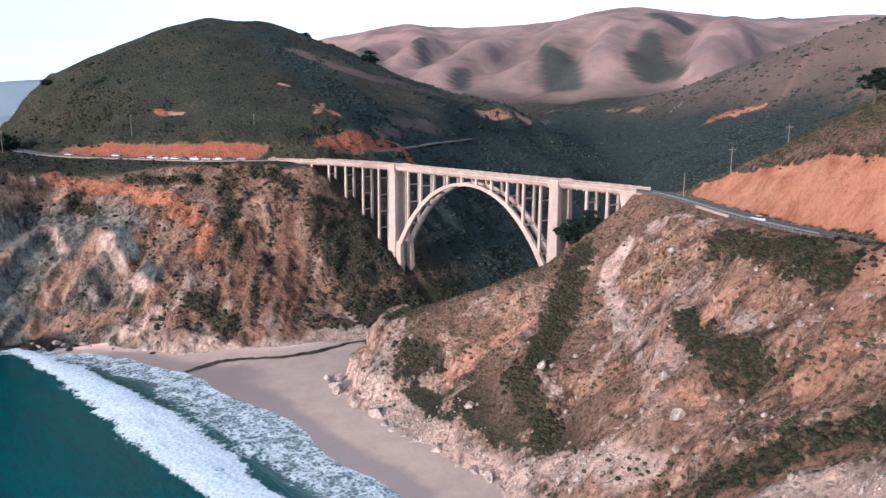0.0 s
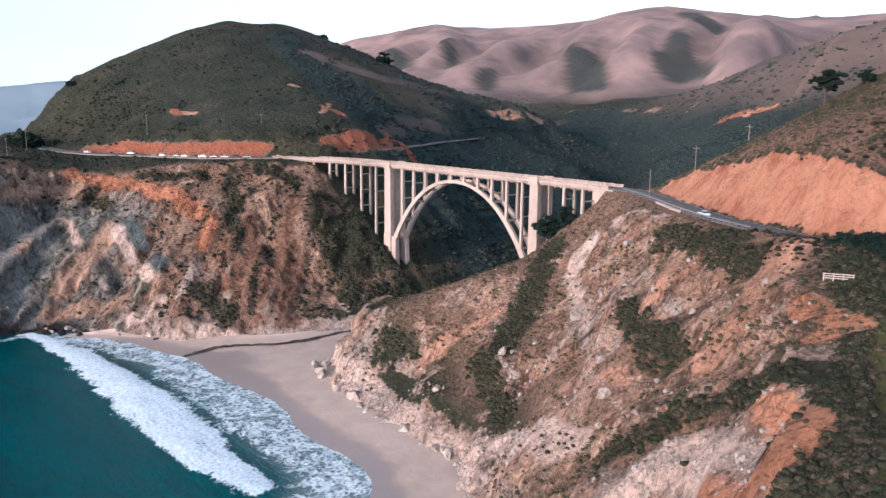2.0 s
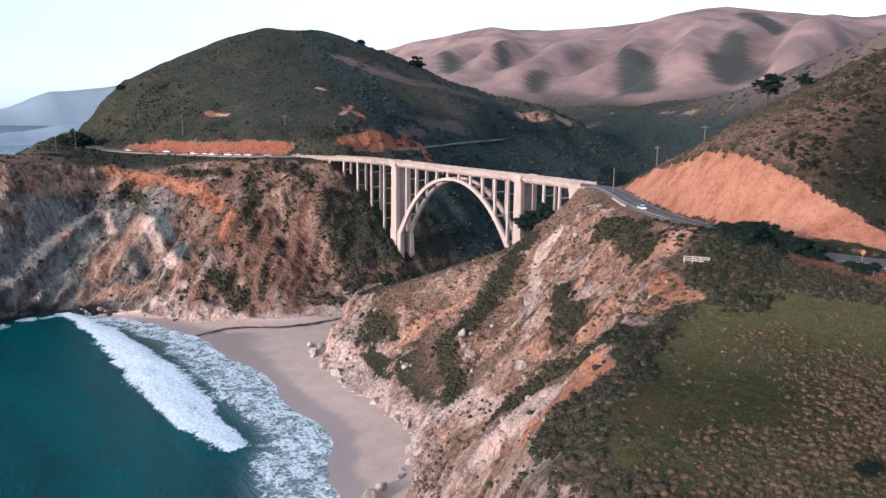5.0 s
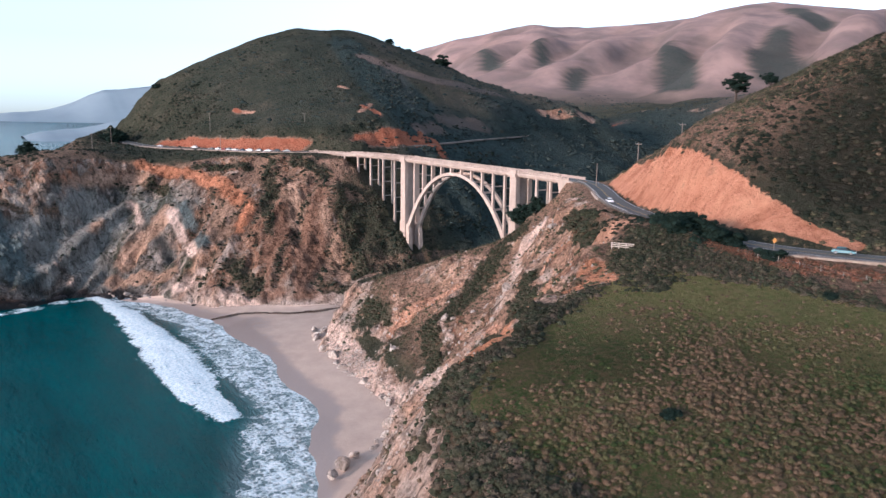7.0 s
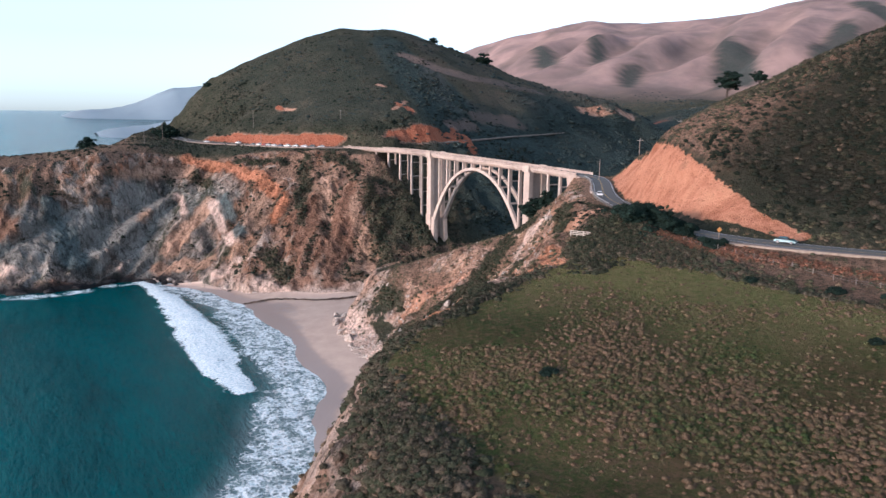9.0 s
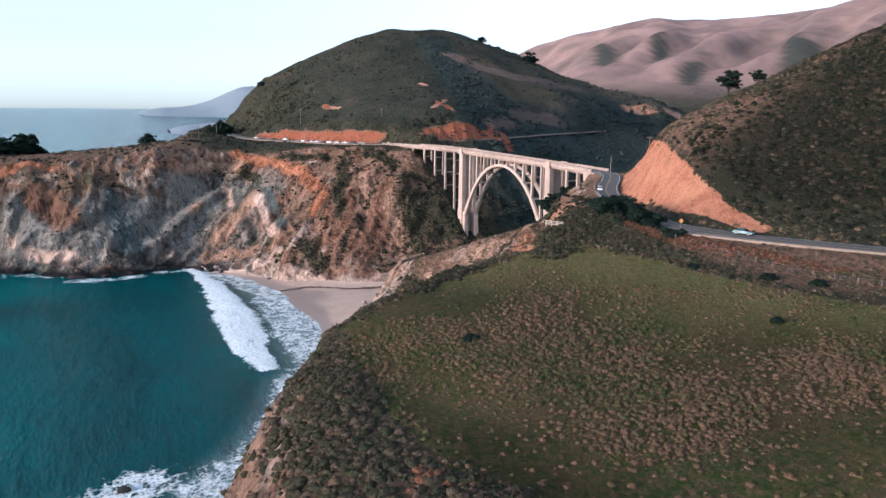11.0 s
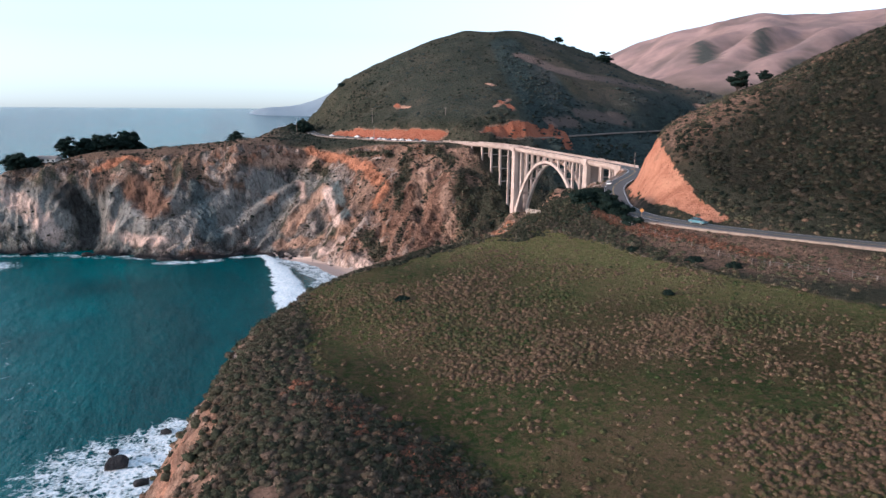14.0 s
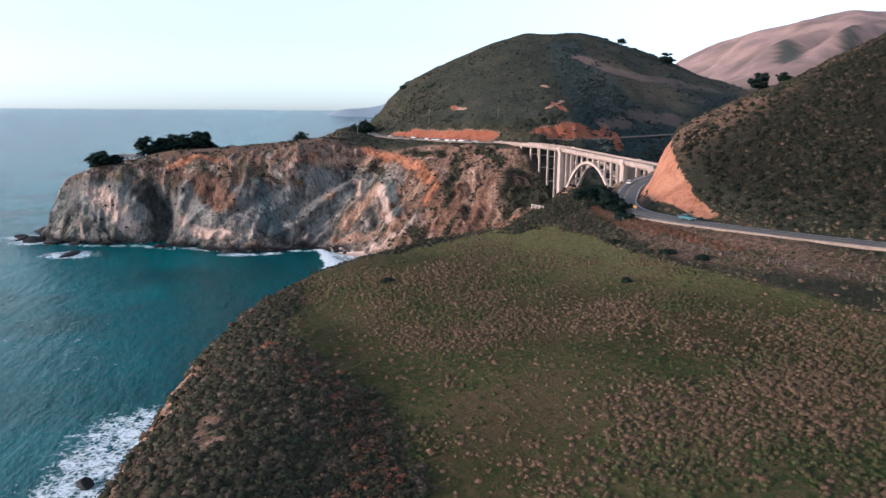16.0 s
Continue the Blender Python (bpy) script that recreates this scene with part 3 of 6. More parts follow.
M_GROUND = ground_material()
M_SEA = sea_material()
def sand_material():
    n = Nodes("sand")
    dry = n.ramp(n.noise(0.12, 6, 0.65), [(0.32, (0.43, 0.32, 0.26)), (0.7, (0.53, 0.40, 0.325))])
    xyz = n.add("ShaderNodeSeparateXYZ")
    n.link(n.place, xyz.inputs[0])
    level = n.math("ADD", xyz.outputs["Z"], n.math("MULTIPLY", n.math("SUBTRACT", n.noise(0.08, 4, 0.6), 0.5), 1.1))
    wet = n.ramp(n.math("MULTIPLY", level, 0.5), [(0.18, 1.0), (0.34, 0.0)])
    c = n.mix(wet, dry, (0.32, 0.25, 0.22))
    c = n.mix(n.ramp(n.noise(1.1, 5, 0.75), [(0.62, 0.0), (0.72, 0.35)]), c, (0.22, 0.16, 0.13))
    return n.done(c, n.mix(wet, (0.9, 0.9, 0.9), (0.35, 0.35, 0.35)), n.bump(n.noise(0.7, 5, 0.6), 0.35, 0.25), spec=0.3)


M_SAND = sand_material()
M_CONCRETE = plain("weathered_concrete", (0.43, 0.335, 0.283), 0.85, vary=0.14, scale=0.35, grime=0.45)
M_ASPHALT = plain("asphalt", (0.088, 0.083, 0.080), 0.9, vary=0.18, scale=0.3)


# ---- ground ----
GX = halved(graded(-2700, 2600, -212, 350, 1.5, 1.035, 45), -2350, -300, 18)
GY = halved(graded(-2600, 2700, -300, 24, 1.5, 1.035, 45), 850, 2200, 18)
gx, gy = np.meshgrid(GX, GY)
gz = lie(gx, gy)
# weathered, rounded slopes below the far ridge
soft = gz.copy()
for _ in range(9):
    pad = np.pad(soft, 1, mode="edge")
    soft = sum(pad[1 + i:1 + i + gz.shape[0], 1 + j:1 + j + gz.shape[1]] * w for i, j, w in ((0, 0, 0.28), (1, 0, 0.18), (-1, 0, 0.18), (0, 1, 0.18), (0, -1, 0.18)))
blur = smooth(700, 1000, gy) * smooth(60, 220, line_distance(gx, gy, [p[:2] for p in MOUNT_RIDGE])[0])
gz = gz + (soft - gz) * blur
MEADOW = [(217, -112), (221, -124), (227, -140), (232, -154), (240, -163), (252, -167), (268, -168), (284, -169), (298, -168.5), (310, -163), (320, -157.5), (333, -155.5), (347, -154.5), (362, -157), (480, -172), (480, -45), (330, -66), (290, -79), (262, -88), (240, -92), (222, -101)]
CUT_SOUTH = [(112, 6), (126, -1), (142, -11), (158, -24), (171, -33), (184, -42), (196, -48), (210, -52), (224, -55), (240, -56), (238, -60), (210, -61), (184, -52), (160, -39), (140, -24), (118, -6), (108, 2)]
CUT_NORTH = [(-131, -19), (-139, -28), (-161, -45), (-186, -55.5), (-215, -68), (-245, -82), (-248, -90), (-215, -76), (-190, -64), (-165, -54), (-146, -46), (-132, -31)]
SCARS = [(-143, 32, 9, 2.5), (-151, 30, 6, 2.5), (-226, -36, 8, 2), (-120, 66, 14, 7), (-70, 440, 26, 10)]
RIDGE_STRIP = [(-352, 114), (-300, 118), (-230, 90), (-170, 75), (-140, 72), (-160, 140), (-200, 200), (-255, 268), (-285, 232), (-312, 200), (-335, 160)]
SHADED_FACET = [(-318, 90), (-300, 72), (-231, 60), (-155, 46), (-118, 38), (-118, 70), (-130, 100), (-153, 121), (-193, 114), (-256, 107), (-311, 105)]
CUT_EAST = [(-113, 0), (-111, 26), (-114, 60), (-122, 92), (-132, 130), (-139, 128), (-131, 92), (-125, 60), (-121, 28), (-120, 6)]
CUT_FAR = [(-258, 276), (-283, 366), (-304, 470), (-318, 470), (-299, 385), (-278, 298)]

FACE_SOUTH = [(150, -64), (172, -85), (198, -101), (212, -110), (218, -126), (219, -140), (219, -152), (232, -165), (250, -175), (240, -200), (205, -190), (180, -170), (165, -140), (158, -110), (140, -80)]
# beds and slips of other rock or soil on the cliffs, scrub on them and painted shade: kind, reach, then a line of
# places
NORTH_TOP = [
    ("orange", 5, [(-179, -115, 69), (-159, -98, 63), (-123, -83, 61), (-97, -76, 48), (-90, -83, 38)]),
    ("tan", 5, [(-173, -116, 61), (-172, -140, 61), (-170, -159, 62)]),
    ("scrub", 4, [(-118, -54, 70), (-98, -60, 54)]),
    ("scrub", 4, [(-149, -88, 68), (-125, -65, 68)]),
    ("scrub", 4.5, [(-110, -40, 73), (-94, -28, 66)]),
    ("scrub", 3, [(-164, -112, 58), (-151, -107, 53)]),
]
NORTH_FACE = [
    ("grey", 12, [(-167, -158, 51), (-157, -139, 42), (-146, -159, 24), (-134, -152, 10)]),
    ("tan", 8, [(-98, -94, 36), (-112, -79, 54)]),
    ("tan", 6, [(-132, -138, 15), (-133, -123, 31), (-133, -113, 43)]),
    ("tan", 5, [(-129, -145, 6), (-102, -119, 13)]),
    ("slate", 4.5, [(-130, -104, 47), (-122, -102, 37), (-96, -103, 30)]),
    ("pale", 3.5, [(-130, -110, 43), (-122, -108, 31), (-97, -108, 24)]),
    ("dark", 2.5, [(-127, -118, 28), (-118, -116, 17)]),
    ("pale", 5, [(-89, -119, 8), (-84, -108, 12), (-79, -101, 21)]),
    ("pale", 4, [(-61, -103, 7), (-48, -91, 1)]),
    ("pale", 3, [(-38, -65, 6), (-35, -61, 5)]),
    ("pale", 3.5, [(-160, -126, 45), (-140, -126, 37)]),
    ("brown", 9, [(-85, -64, 44), (-66, -72, 27), (-50, -81, 11)]),
    ("brown", 9, [(-85, -40, 54), (-63, -51, 31), (-41, -65, 10)]),
    ("scrub", 5, [(-74, -93, 19), (-56, -88, 10)]),
    ("scrub", 5, [(-77, -27, 59), (-53, -31, 30), (-36, -35, 15)]),
    ("scrub", 3, [(-97, -64, 52), (-80, -70, 36)]),
    ("tan", 4, [(-72, -39, 49), (-53, -41, 25), (-39, -44, 13)]),
    ("tan", 4, [(-96, -48, 60), (-76, -55, 38)]),
]
HEADLAND_FACE = [
    ("grey", 20, [(-190, -330, 30), (-176, -290, 26), (-160, -245, 26), (-150, -210, 28), (-146, -180, 26)]),
    ("pale", 7, [(-188, -326, 37), (-177, -310, 26), (-174, -298, 11)]),
    ("dark", 8, [(-182, -291, 41), (-184, -276, 19), (-174, -278, 3)]),
    ("pale", 4.5, [(-164, -257, 17), (-148, -241, 8), (-134, -222, 11)]),
    ("brown", 11, [(-169, -240, 43), (-152, -226, 32)]),
    ("slate", 8, [(-153, -200, 44), (-134, -189, 14)]),
    ("tan", 7, [(-160, -160, 58), (-150, -150, 40)]),
    ("dark", 3.5, [(-159, -179, 57), (-149, -165, 38)]),
    ("pale", 3, [(-150, -176, 36), (-131, -167, 10)]),
    ("orange", 3.5, [(-187, -269, 57), (-190, -250, 63), (-183, -232, 61)]),
    ("orange", 3, [(-166, -163, 65), (-172, -140, 66), (-170, -121, 66)]),
]
SOUTH_FACE = [
    ("scrub", 6, [(78, -17, 53), (89, -41, 43), (94, -57, 34), (101, -77, 27)]),
    ("scrub", 5, [(148, -72, 51), (158, -82, 50), (171, -94, 50)]),
    ("scrub", 4, [(42, -74, 21), (55, -72, 18)]),
    ("scrub", 5, [(147, -54, 70), (170, -69, 72), (186, -81, 72)]),
    ("scrub", 4, [(92, -74, 24), (105, -80, 20), (118, -88, 16)]),
    ("clay", 4, [(81, -54, 34), (70, -65, 24), (64, -75, 14)]),
    ("clay", 4, [(165, -72, 67), (159, -73, 62), (153, -71, 54)]),
    ("clay", 6, [(192, -84, 75), (191, -89, 70), (192, -101, 65), (188, -106, 57)]),
    ("clay", 3, [(164, -97, 43), (155, -95, 41)]),
    ("pale", 4, [(102, -26, 61), (100, -35, 48), (119, -55, 42), (133, -70, 42)]),
    ("pale", 3, [(127, -34, 72), (109, -23, 66)]),
    ("pale", 2, [(103, -76, 29), (111, -77, 24)]),
]
SOUTH_FOOT = [
    ("pale", 6, [(12, -76, 5), (44, -87, 6), (73, -93, 3), (97, -96, 3), (119, -103, 7)]),
    ("pale", 4, [(159, -109, 30), (144, -105, 27), (142, -110, 21)]),
    ("pale", 6, [(211, -141, 55), (196, -134, 46), (187, -136, 37)]),
    ("pale", 5, [(219, -154, 57), (202, -140, 46)]),
    ("pale", 5, [(105, -98, 2), (124, -98, 13), (154, -109, 26)]),
    ("orange", 3, [(217, -153, 55), (207, -145, 50)]),
    ("scrub", 3, [(212, -129, 65), (199, -124, 55), (189, -125, 47), (178, -125, 37)]),
    ("scrub", 4, [(220, -132, 67), (226, -146, 65), (225, -153, 62), (225, -158, 59)]),
    ("scrub", 5, [(208, -87, 76), (212, -103, 71), (223, -106, 70), (214, -88, 75)]),
    ("bluff", 3.8, [(205, -104, 69), (213, -110, 69), (210, -116, 67)]),
    ("bluff", 3.8, [(210, -133, 61), (221, -143, 64), (220, -150, 60)]),
]
SEA_FLANK = [
    ("tan", 5, [(262, -184, 52), (280, -189, 50), (300, -192, 50), (320, -192, 50)]),
    ("clay", 4, [(292, -189, 54), (306, -191, 50)]),
    ("tan", 2.5, [(316, -184, 60), (322, -187, 57)]),
    ("tan", 2, [(326, -178, 63), (334, -177, 63)]),
]
HILL_MARKS = [
    ("tan", 4, [(-425, 629, 107), (-360, 585, 108), (-302, 553, 109), (-267, 574, 111), (-183, 546, 113)]),
    ("straw", 9, [(-268, 96, 149), (-241, 120, 134), (-235, 151, 129), (-239, 194, 123), (-241, 214, 119)]),
    ("straw", 9, [(-165, 107, 96), (-172, 127, 96), (-172, 148, 91)]),
    ("straw", 7, [(-137, 66, 92), (-150, 90, 90)]),
    ("clay", 7, [(-230, 262, 103), (-224, 292, 100), (-220, 320, 98)]),
    ("clay", 2.5, [(-161, 40, 109), (-150, 30, 105), (-142, 22, 102)]),
    ("clay", 3, [(-204, 37, 121), (-198, 40, 120)]),
    ("clay", 3, [(-228, -36, 103), (-212, -30, 103)]),
]
# the dark kind is shade painted into recesses and gullies
BEDS = {"bluff": (0.64, 0.285, 0.160), "pale": (0.66, 0.485, 0.400), "tan": (0.43, 0.270, 0.190), "clay": (0.58, 0.315, 0.210), "orange": (0.53, 0.225, 0.125), "grey": (0.245, 0.232, 0.212), "slate": (0.105, 0.130, 0.132), "brown": (0.235, 0.130, 0.088), "dark": (0.050, 0.050, 0.050)}
# hollows in the cliff: place, reach, depth
HOLLOWS = [(-173, -276, 14, 13, 15), (-178, -276, 30, 11, 11), (-149, -176, 22, 8, 5), (-155, -168, 40, 7, 4), (-118, -99, 37, 8, 3), (-117, -116, 23, 6, 6), (-165, -232, 30, 9, 5)]


def reach(x, y, z, line):
    """Distance of places to a line in space."""
    best = np.full(np.shape(x), 1e9)
    for a, b in zip(line[:-1], line[1:]):
        d = [b[k] - a[k] for k in range(3)]
        f = np.clip(((x - a[0]) * d[0] + (y - a[1]) * d[1] + (z - a[2]) * d[2]) / sum(v * v for v in d), 0, 1)
        best = np.minimum(best, np.sqrt((x - a[0] - f * d[0]) ** 2 + (y - a[1] - f * d[1]) ** 2 + (z - a[2] - f * d[2]) ** 2))
    return best


def soft_inside(x, y, poly, width):
    d, _ = line_distance(x, y, poly + poly[:1])
    return smooth(-width, width, np.where(inside(x, y, poly), d, -d))


def land_cover(x, y, z):
    """How much of each place is rock, meadow, clay, and woods with painted shade; and how pale, dry, rusty and wet it
    is.
    """
    sl = np.hypot(np.gradient(z, axis=1) / np.gradient(x, axis=1), np.gradient(z, axis=0) / np.gradient(y, axis=0))
    meadow = soft_inside(x, y, MEADOW, 2.5)
    scars = sum(smooth(1.25, 0.7, np.hypot((x - cx) / a, (y - cy) / b) + 0.25 * vnoise(x * 0.3, y * 0.3, 0, 7)) for cx, cy, a, b in SCARS)
    clay = np.maximum(soft_inside(x, y, CUT_SOUTH, 1.5), np.maximum(soft_inside(x, y, CUT_NORTH, 1.5), np.maximum(soft_inside(x, y, CUT_EAST, 2) * smooth(75, 45, y), np.maximum(np.clip(scars, 0, 0.8), 0.6 * soft_inside(x, y, CUT_FAR, 6)))))
    seaward = smooth(10, -35, y) * smooth(-420, -380, x) * smooth(500, 440, x)
    rim = fbm(x * 0.02, y * 0.02, 0, 3, 5)
    patch = fbm(x * 0.06, y * 0.06, z * 0.03, 5, 15)
    rock = smooth(0.42, 0.85, sl + 0.25 * rim) * seaward * smooth(80, 68, z + rim * 5)
    # scrub grows on the canyon side, on parts of the south slope and under the rims
    canyon = smooth(-48, -18, y) * smooth(-105, -70, x) * smooth(40, -20, x) * smooth(-0.45, 0.1, patch)
    gully = smooth(-115, -85, x) * smooth(-30, -45, x) * smooth(-130, -100, y)
    south = smooth(20, 60, x) * smooth(215, 195, x)
    rock = rock * (1 - 0.85 * canyon - 0.25 * gully * smooth(-0.1, 0.3, patch) - 0.75 * south * smooth(0.0, 0.16, patch) * smooth(4, 12, z))
    rock = rock * (1 - 0.9 * smooth(195, 230, x) * smooth(56, 63, z + 5 * rim))
    rock = np.maximum(rock, smooth(8, 3, z) * seaward)
    rock = rock * (1 - smooth(10, 40, y))
    wood_shade = smooth(15, 60, y) * smooth(118, 88, z) * smooth(-330, -160, x - 0.35 * (y - 60)) * smooth(900, 600, y)
    # shaded facet of the hill, painted dark in the woods colour
    wood_shade = np.maximum(wood_shade, 0.9 * soft_inside(x, y, SHADED_FACET, 5))
    # left face of the hill, darkened faintly the same way
    wood_shade = np.maximum(wood_shade, 0.2 * smooth(-345, -310, x) * smooth(-70, -30, y) * smooth(6, -6, y - 81 - 0.196 * (x + 302)) * smooth(88, 96, z))
    # shadowed far canyon side, painted dark teal through this mask
    wood_shade = np.maximum(wood_shade, 0.8 * smooth(120, 200, y) * smooth(900, 650, y) * smooth(-360, -300, x) * smooth(126, 104, z))
    # right hill: dense scrub ground, darkened further for its shade
    wood_shade = np.maximum(wood_shade, 0.85 * smooth(185, 225, x) * smooth(-58, -44, y) * smooth(77, 84, z))
    dry = np.maximum(smooth(700, 1000, y) * smooth(100, 170, z), 0.45 * smooth(180, 330, y) * smooth(95, 140, z) * smooth(-330, -240, x))
    # lit flank of the hill ridge, lightened in colour by the dry-grass mask
    dry = np.maximum(dry, 0.10 * soft_inside(x, y, RIDGE_STRIP, 8) * smooth(-0.5, 0.3, patch))
    pale = smooth(13, 4, z + rim * 5) * smooth(-100, -70, x) * smooth(170, 130, x)
    rusty = smooth(-215, -170, x) * smooth(-60, -85, x) * smooth(44, 62, z + rim * 9) * seaward + 0.9 * gully + 0.95 * south * smooth(10, 24, z + rim * 12)
    wet = smooth(5, 1.5, z + rim * 2) * smooth(-95, -120, x)
    verge = smooth(24, 15, line_distance(x, y, [p[:2] for p in MEADOW_TOP])[0]) * smooth(32, 24, line_distance(x, y, ROAD_SOUTH)[0]) * (1 - 0.9 * smooth(-52, -46, y - 0.62 * (x - 262))) * smooth(205, 220, x) * smooth(-20, -30, y)
    rusty = np.maximum(rusty, np.maximum(0.7 * verge, 0.8 * smooth(62, 40, z) * smooth(195, 215, x) * smooth(-120, -150, y)))
    headland = smooth(-105, -125, x) * smooth(-125, -150, y)
    rusty = rusty * (1 - 0.6 * headland * smooth(45, 35, z)) * np.where(x < -40, smooth(0.05, 0.5, rock), 1)
    south_soil = south * smooth(30, 45, z) * smooth(-20, -40, y) * smooth(79, 76, z) * (1 - smooth(185, 195, x) * smooth(-70, -60, y))
    rusty = np.maximum(rusty, 0.8 * south_soil)
    rock = np.maximum(rock, south_soil * smooth(0.2, 0.45, sl) * smooth(-0.35, 0.1, patch) * 0.75)
    pale = np.maximum(pale, 0.4 * south * smooth(-0.05, 0.3, fbm(x * 0.035, y * 0.035, z * 0.03, 4, 25)))
    rusty = np.maximum(rusty, 0.75 * smooth(-132, -120, x) * smooth(-66, -78, x) * smooth(-0.25, 0.2, patch) * rock)
    sea_face = smooth(165, 185, x) * smooth(235, 215, x) * smooth(-104, -114, y) * smooth(66, 60, z) * smooth(0.3, 0.5, sl)
    rock = np.maximum(rock, 0.9 * sea_face * smooth(-0.5, -0.1, patch))
    pale = np.maximum(pale, 0.5 * sea_face * smooth(-0.1, 0.25, rim))
    rusty = np.maximum(rusty, 0.25 * smooth(205, 220, x) * smooth(-135, -150, y) * (1 - meadow))
    rusty = np.maximum(rusty, 0.6 * headland * smooth(34, 46, z + 8 * rim))
    face = soft_inside(x, y, FACE_SOUTH, 1.5)
    rock = np.maximum(rock, 0.92 * face * smooth(-0.55, -0.2, patch))
    pale = np.maximum(pale, 0.85 * face * smooth(-0.4, 0.0, rim))
    dry = np.where(meadow > 0.75, (1 - 0.75 * smooth(280, 325, x)) * 0.75 * smooth(42 + 24 * smooth(300, 270, x), 12, line_distance(x, y, [p[:2] for p in MEADOW_TOP])[0] + 10 * rim), dry)
    above_cut = smooth(100, 120, x) * smooth(205, 180, x) * smooth(-30, -10, y) * smooth(130, 60, y) * smooth(78, 84, z)
    rusty = np.maximum(rusty, 0.55 * above_cut * smooth(-0.4, 0.2, patch))
    rusty = np.where(clay > 0.1, smooth(-60, -90, x) * np.where((y < -60) & (z < 74), 0.35, 1), rusty)
    return rock, meadow * (1 - clay), clay, wood_shade, sl, np.stack([pale, dry, np.clip(rusty, 0, 1), wet], -1)


def beds_on(x, y, z, rock, wood_shade, tone):
    """Beds of other rock, bare slips, scrub and painted recess shade laid over the finished land."""
    pale, dry, rusty, wet = (tone[..., k] for k in range(4))
    bed, sure, lush = np.zeros((*x.shape, 3)), np.zeros(x.shape), np.zeros(x.shape)
    ragged = 0.30 * fbm(x * 0.09, y * 0.09, z * 0.06, 4, 47) + 0.42 * fbm(x * 0.25, y * 0.25, z * 0.16, 3, 48)
    broken = 0.5 * fbm(x * 0.12, y * 0.12, z * 0.09, 4, 57) + 0.75 * fbm(x * 0.33, y * 0.33, z * 0.25, 3, 58)
    for kind, wide, line in NORTH_FACE + NORTH_TOP + HEADLAND_FACE + SOUTH_FACE + SOUTH_FOOT + SEA_FLANK + HILL_MARKS:
        m = smooth(1.25, 0.75, reach(x, y, z, line) / wide + (broken if kind == "scrub" else ragged))
        if kind == "scrub":
            rock, rusty, pale, sure = rock * (1 - m), rusty * (1 - 0.8 * m), pale * (1 - m), sure * (1 - m)
            lush = np.maximum(lush, m)
        elif kind == "straw":
            dry, wood_shade = np.maximum(dry, 0.42 * m), wood_shade * (1 - m)
        else:
            bed = bed * (1 - m[..., None]) + np.array(BEDS[kind]) * m[..., None]
            sure, rock, lush = np.maximum(sure, 0.9 * m), np.maximum(rock, m), lush * (1 - m)
            wet = wet * (1 - m)
            wood_shade = wood_shade * (1 - m)
    # runnels filled with scrub between the ribs of the north cliff
    lean = 0.73 * x + 0.69 * y - z * np.interp(x, [-120, -85], [0.55, 0.0]) + 4 * fbm(x * 0.04, y * 0.04, z * 0.03, 3, 96)
    runnel = smooth(0.05, -0.25, ridged(lean * 0.14, z * 0.02, 0, 2, 98) + 0.3 * fbm(x * 0.2, y * 0.2, z * 0.15, 3, 99)) * smooth(-125, -95, x) * smooth(-8, -20, x) * smooth(-10, -25, y) * smooth(6, 14, z)
    rock, sure, lush = rock * (1 - 0.8 * runnel), sure * (1 - 0.8 * runnel), np.maximum(lush, 0.6 * runnel)
    bed = bed / np.maximum(bed.max(-1, keepdims=True), 1e-6) * np.maximum(bed.max(-1, keepdims=True), 0.05)
    return rock, wood_shade, np.stack([pale, dry, rusty, wet], -1), np.concatenate([bed, sure[..., None]], -1), lush


rock, meadow, clay, wood_shade, slope, tone = land_cover(gx, gy, gz)
wx, wy = gx + 9 * fbm(gx * 0.03, gy * 0.03, 0, 3, 91), gy + 9 * fbm(gx * 0.03, gy * 0.03, 0, 3, 92)
gully = np.exp(-(vnoise(wx * 0.028, wy * 0.028, gz * 0.008, 303) / 0.13) ** 2) + 0.6 * np.exp(-(vnoise(wx * 0.07, wy * 0.07, gz * 0.02, 305) / 0.12) ** 2)
near = smooth(-700, -350, gx) * smooth(800, 420, gx) * smooth(700, 250, gy)
roadway = np.minimum(line_distance(gx, gy, ROAD_SOUTH)[0], line_distance(gx, gy, ROAD_NORTH)[0])
bridge_line = line_distance(gx, gy, [p[:2] for p in BRIDGE_AXIS])[0]
off_road = smooth(6, 12, roadway)
steep = smooth(0.35, 0.9, slope)
land = smooth(-1, 3, gz)
rough_ground = steep * np.maximum(smooth(0, 0.4, rock), 0.5 * near)
# gullies and buttresses on the cliffs, rills on the clay, knolls on the hills
tilt = 0.25 * gz
relief = ((ridged((wx + tilt) * 0.024, (wy - tilt) * 0.024, gz * 0.006, 4, 3) - 0.15) * 10.0 * (1 - 0.8 * smooth(195, 220, gx)) - gully * 1.6) * rough_ground
relief = relief + (ridged((wx + tilt) * 0.15, (wy - tilt) * 0.15, gz * 0.03, 3, 18) - 0.15) * 2.2 * rough_ground
relief = relief + (ridged((wx + tilt) * 0.065, (wy - tilt) * 0.065, gz * 0.014, 4, 8) - 0.15) * 5.5 * rough_ground + fbm(gx * 0.28, gy * 0.28, gz * 0.2, 3, 9) * 1.3 * rough_ground
north = smooth(-20, -45, gx) * smooth(-5, -25, gy) * smooth(-330, -290, gy)
lean = 0.73 * gx + 0.69 * gy - gz * np.interp(gx, [-120, -85], [0.55, 0.0]) + 4 * fbm(gx * 0.04, gy * 0.04, gz * 0.03, 3, 96)
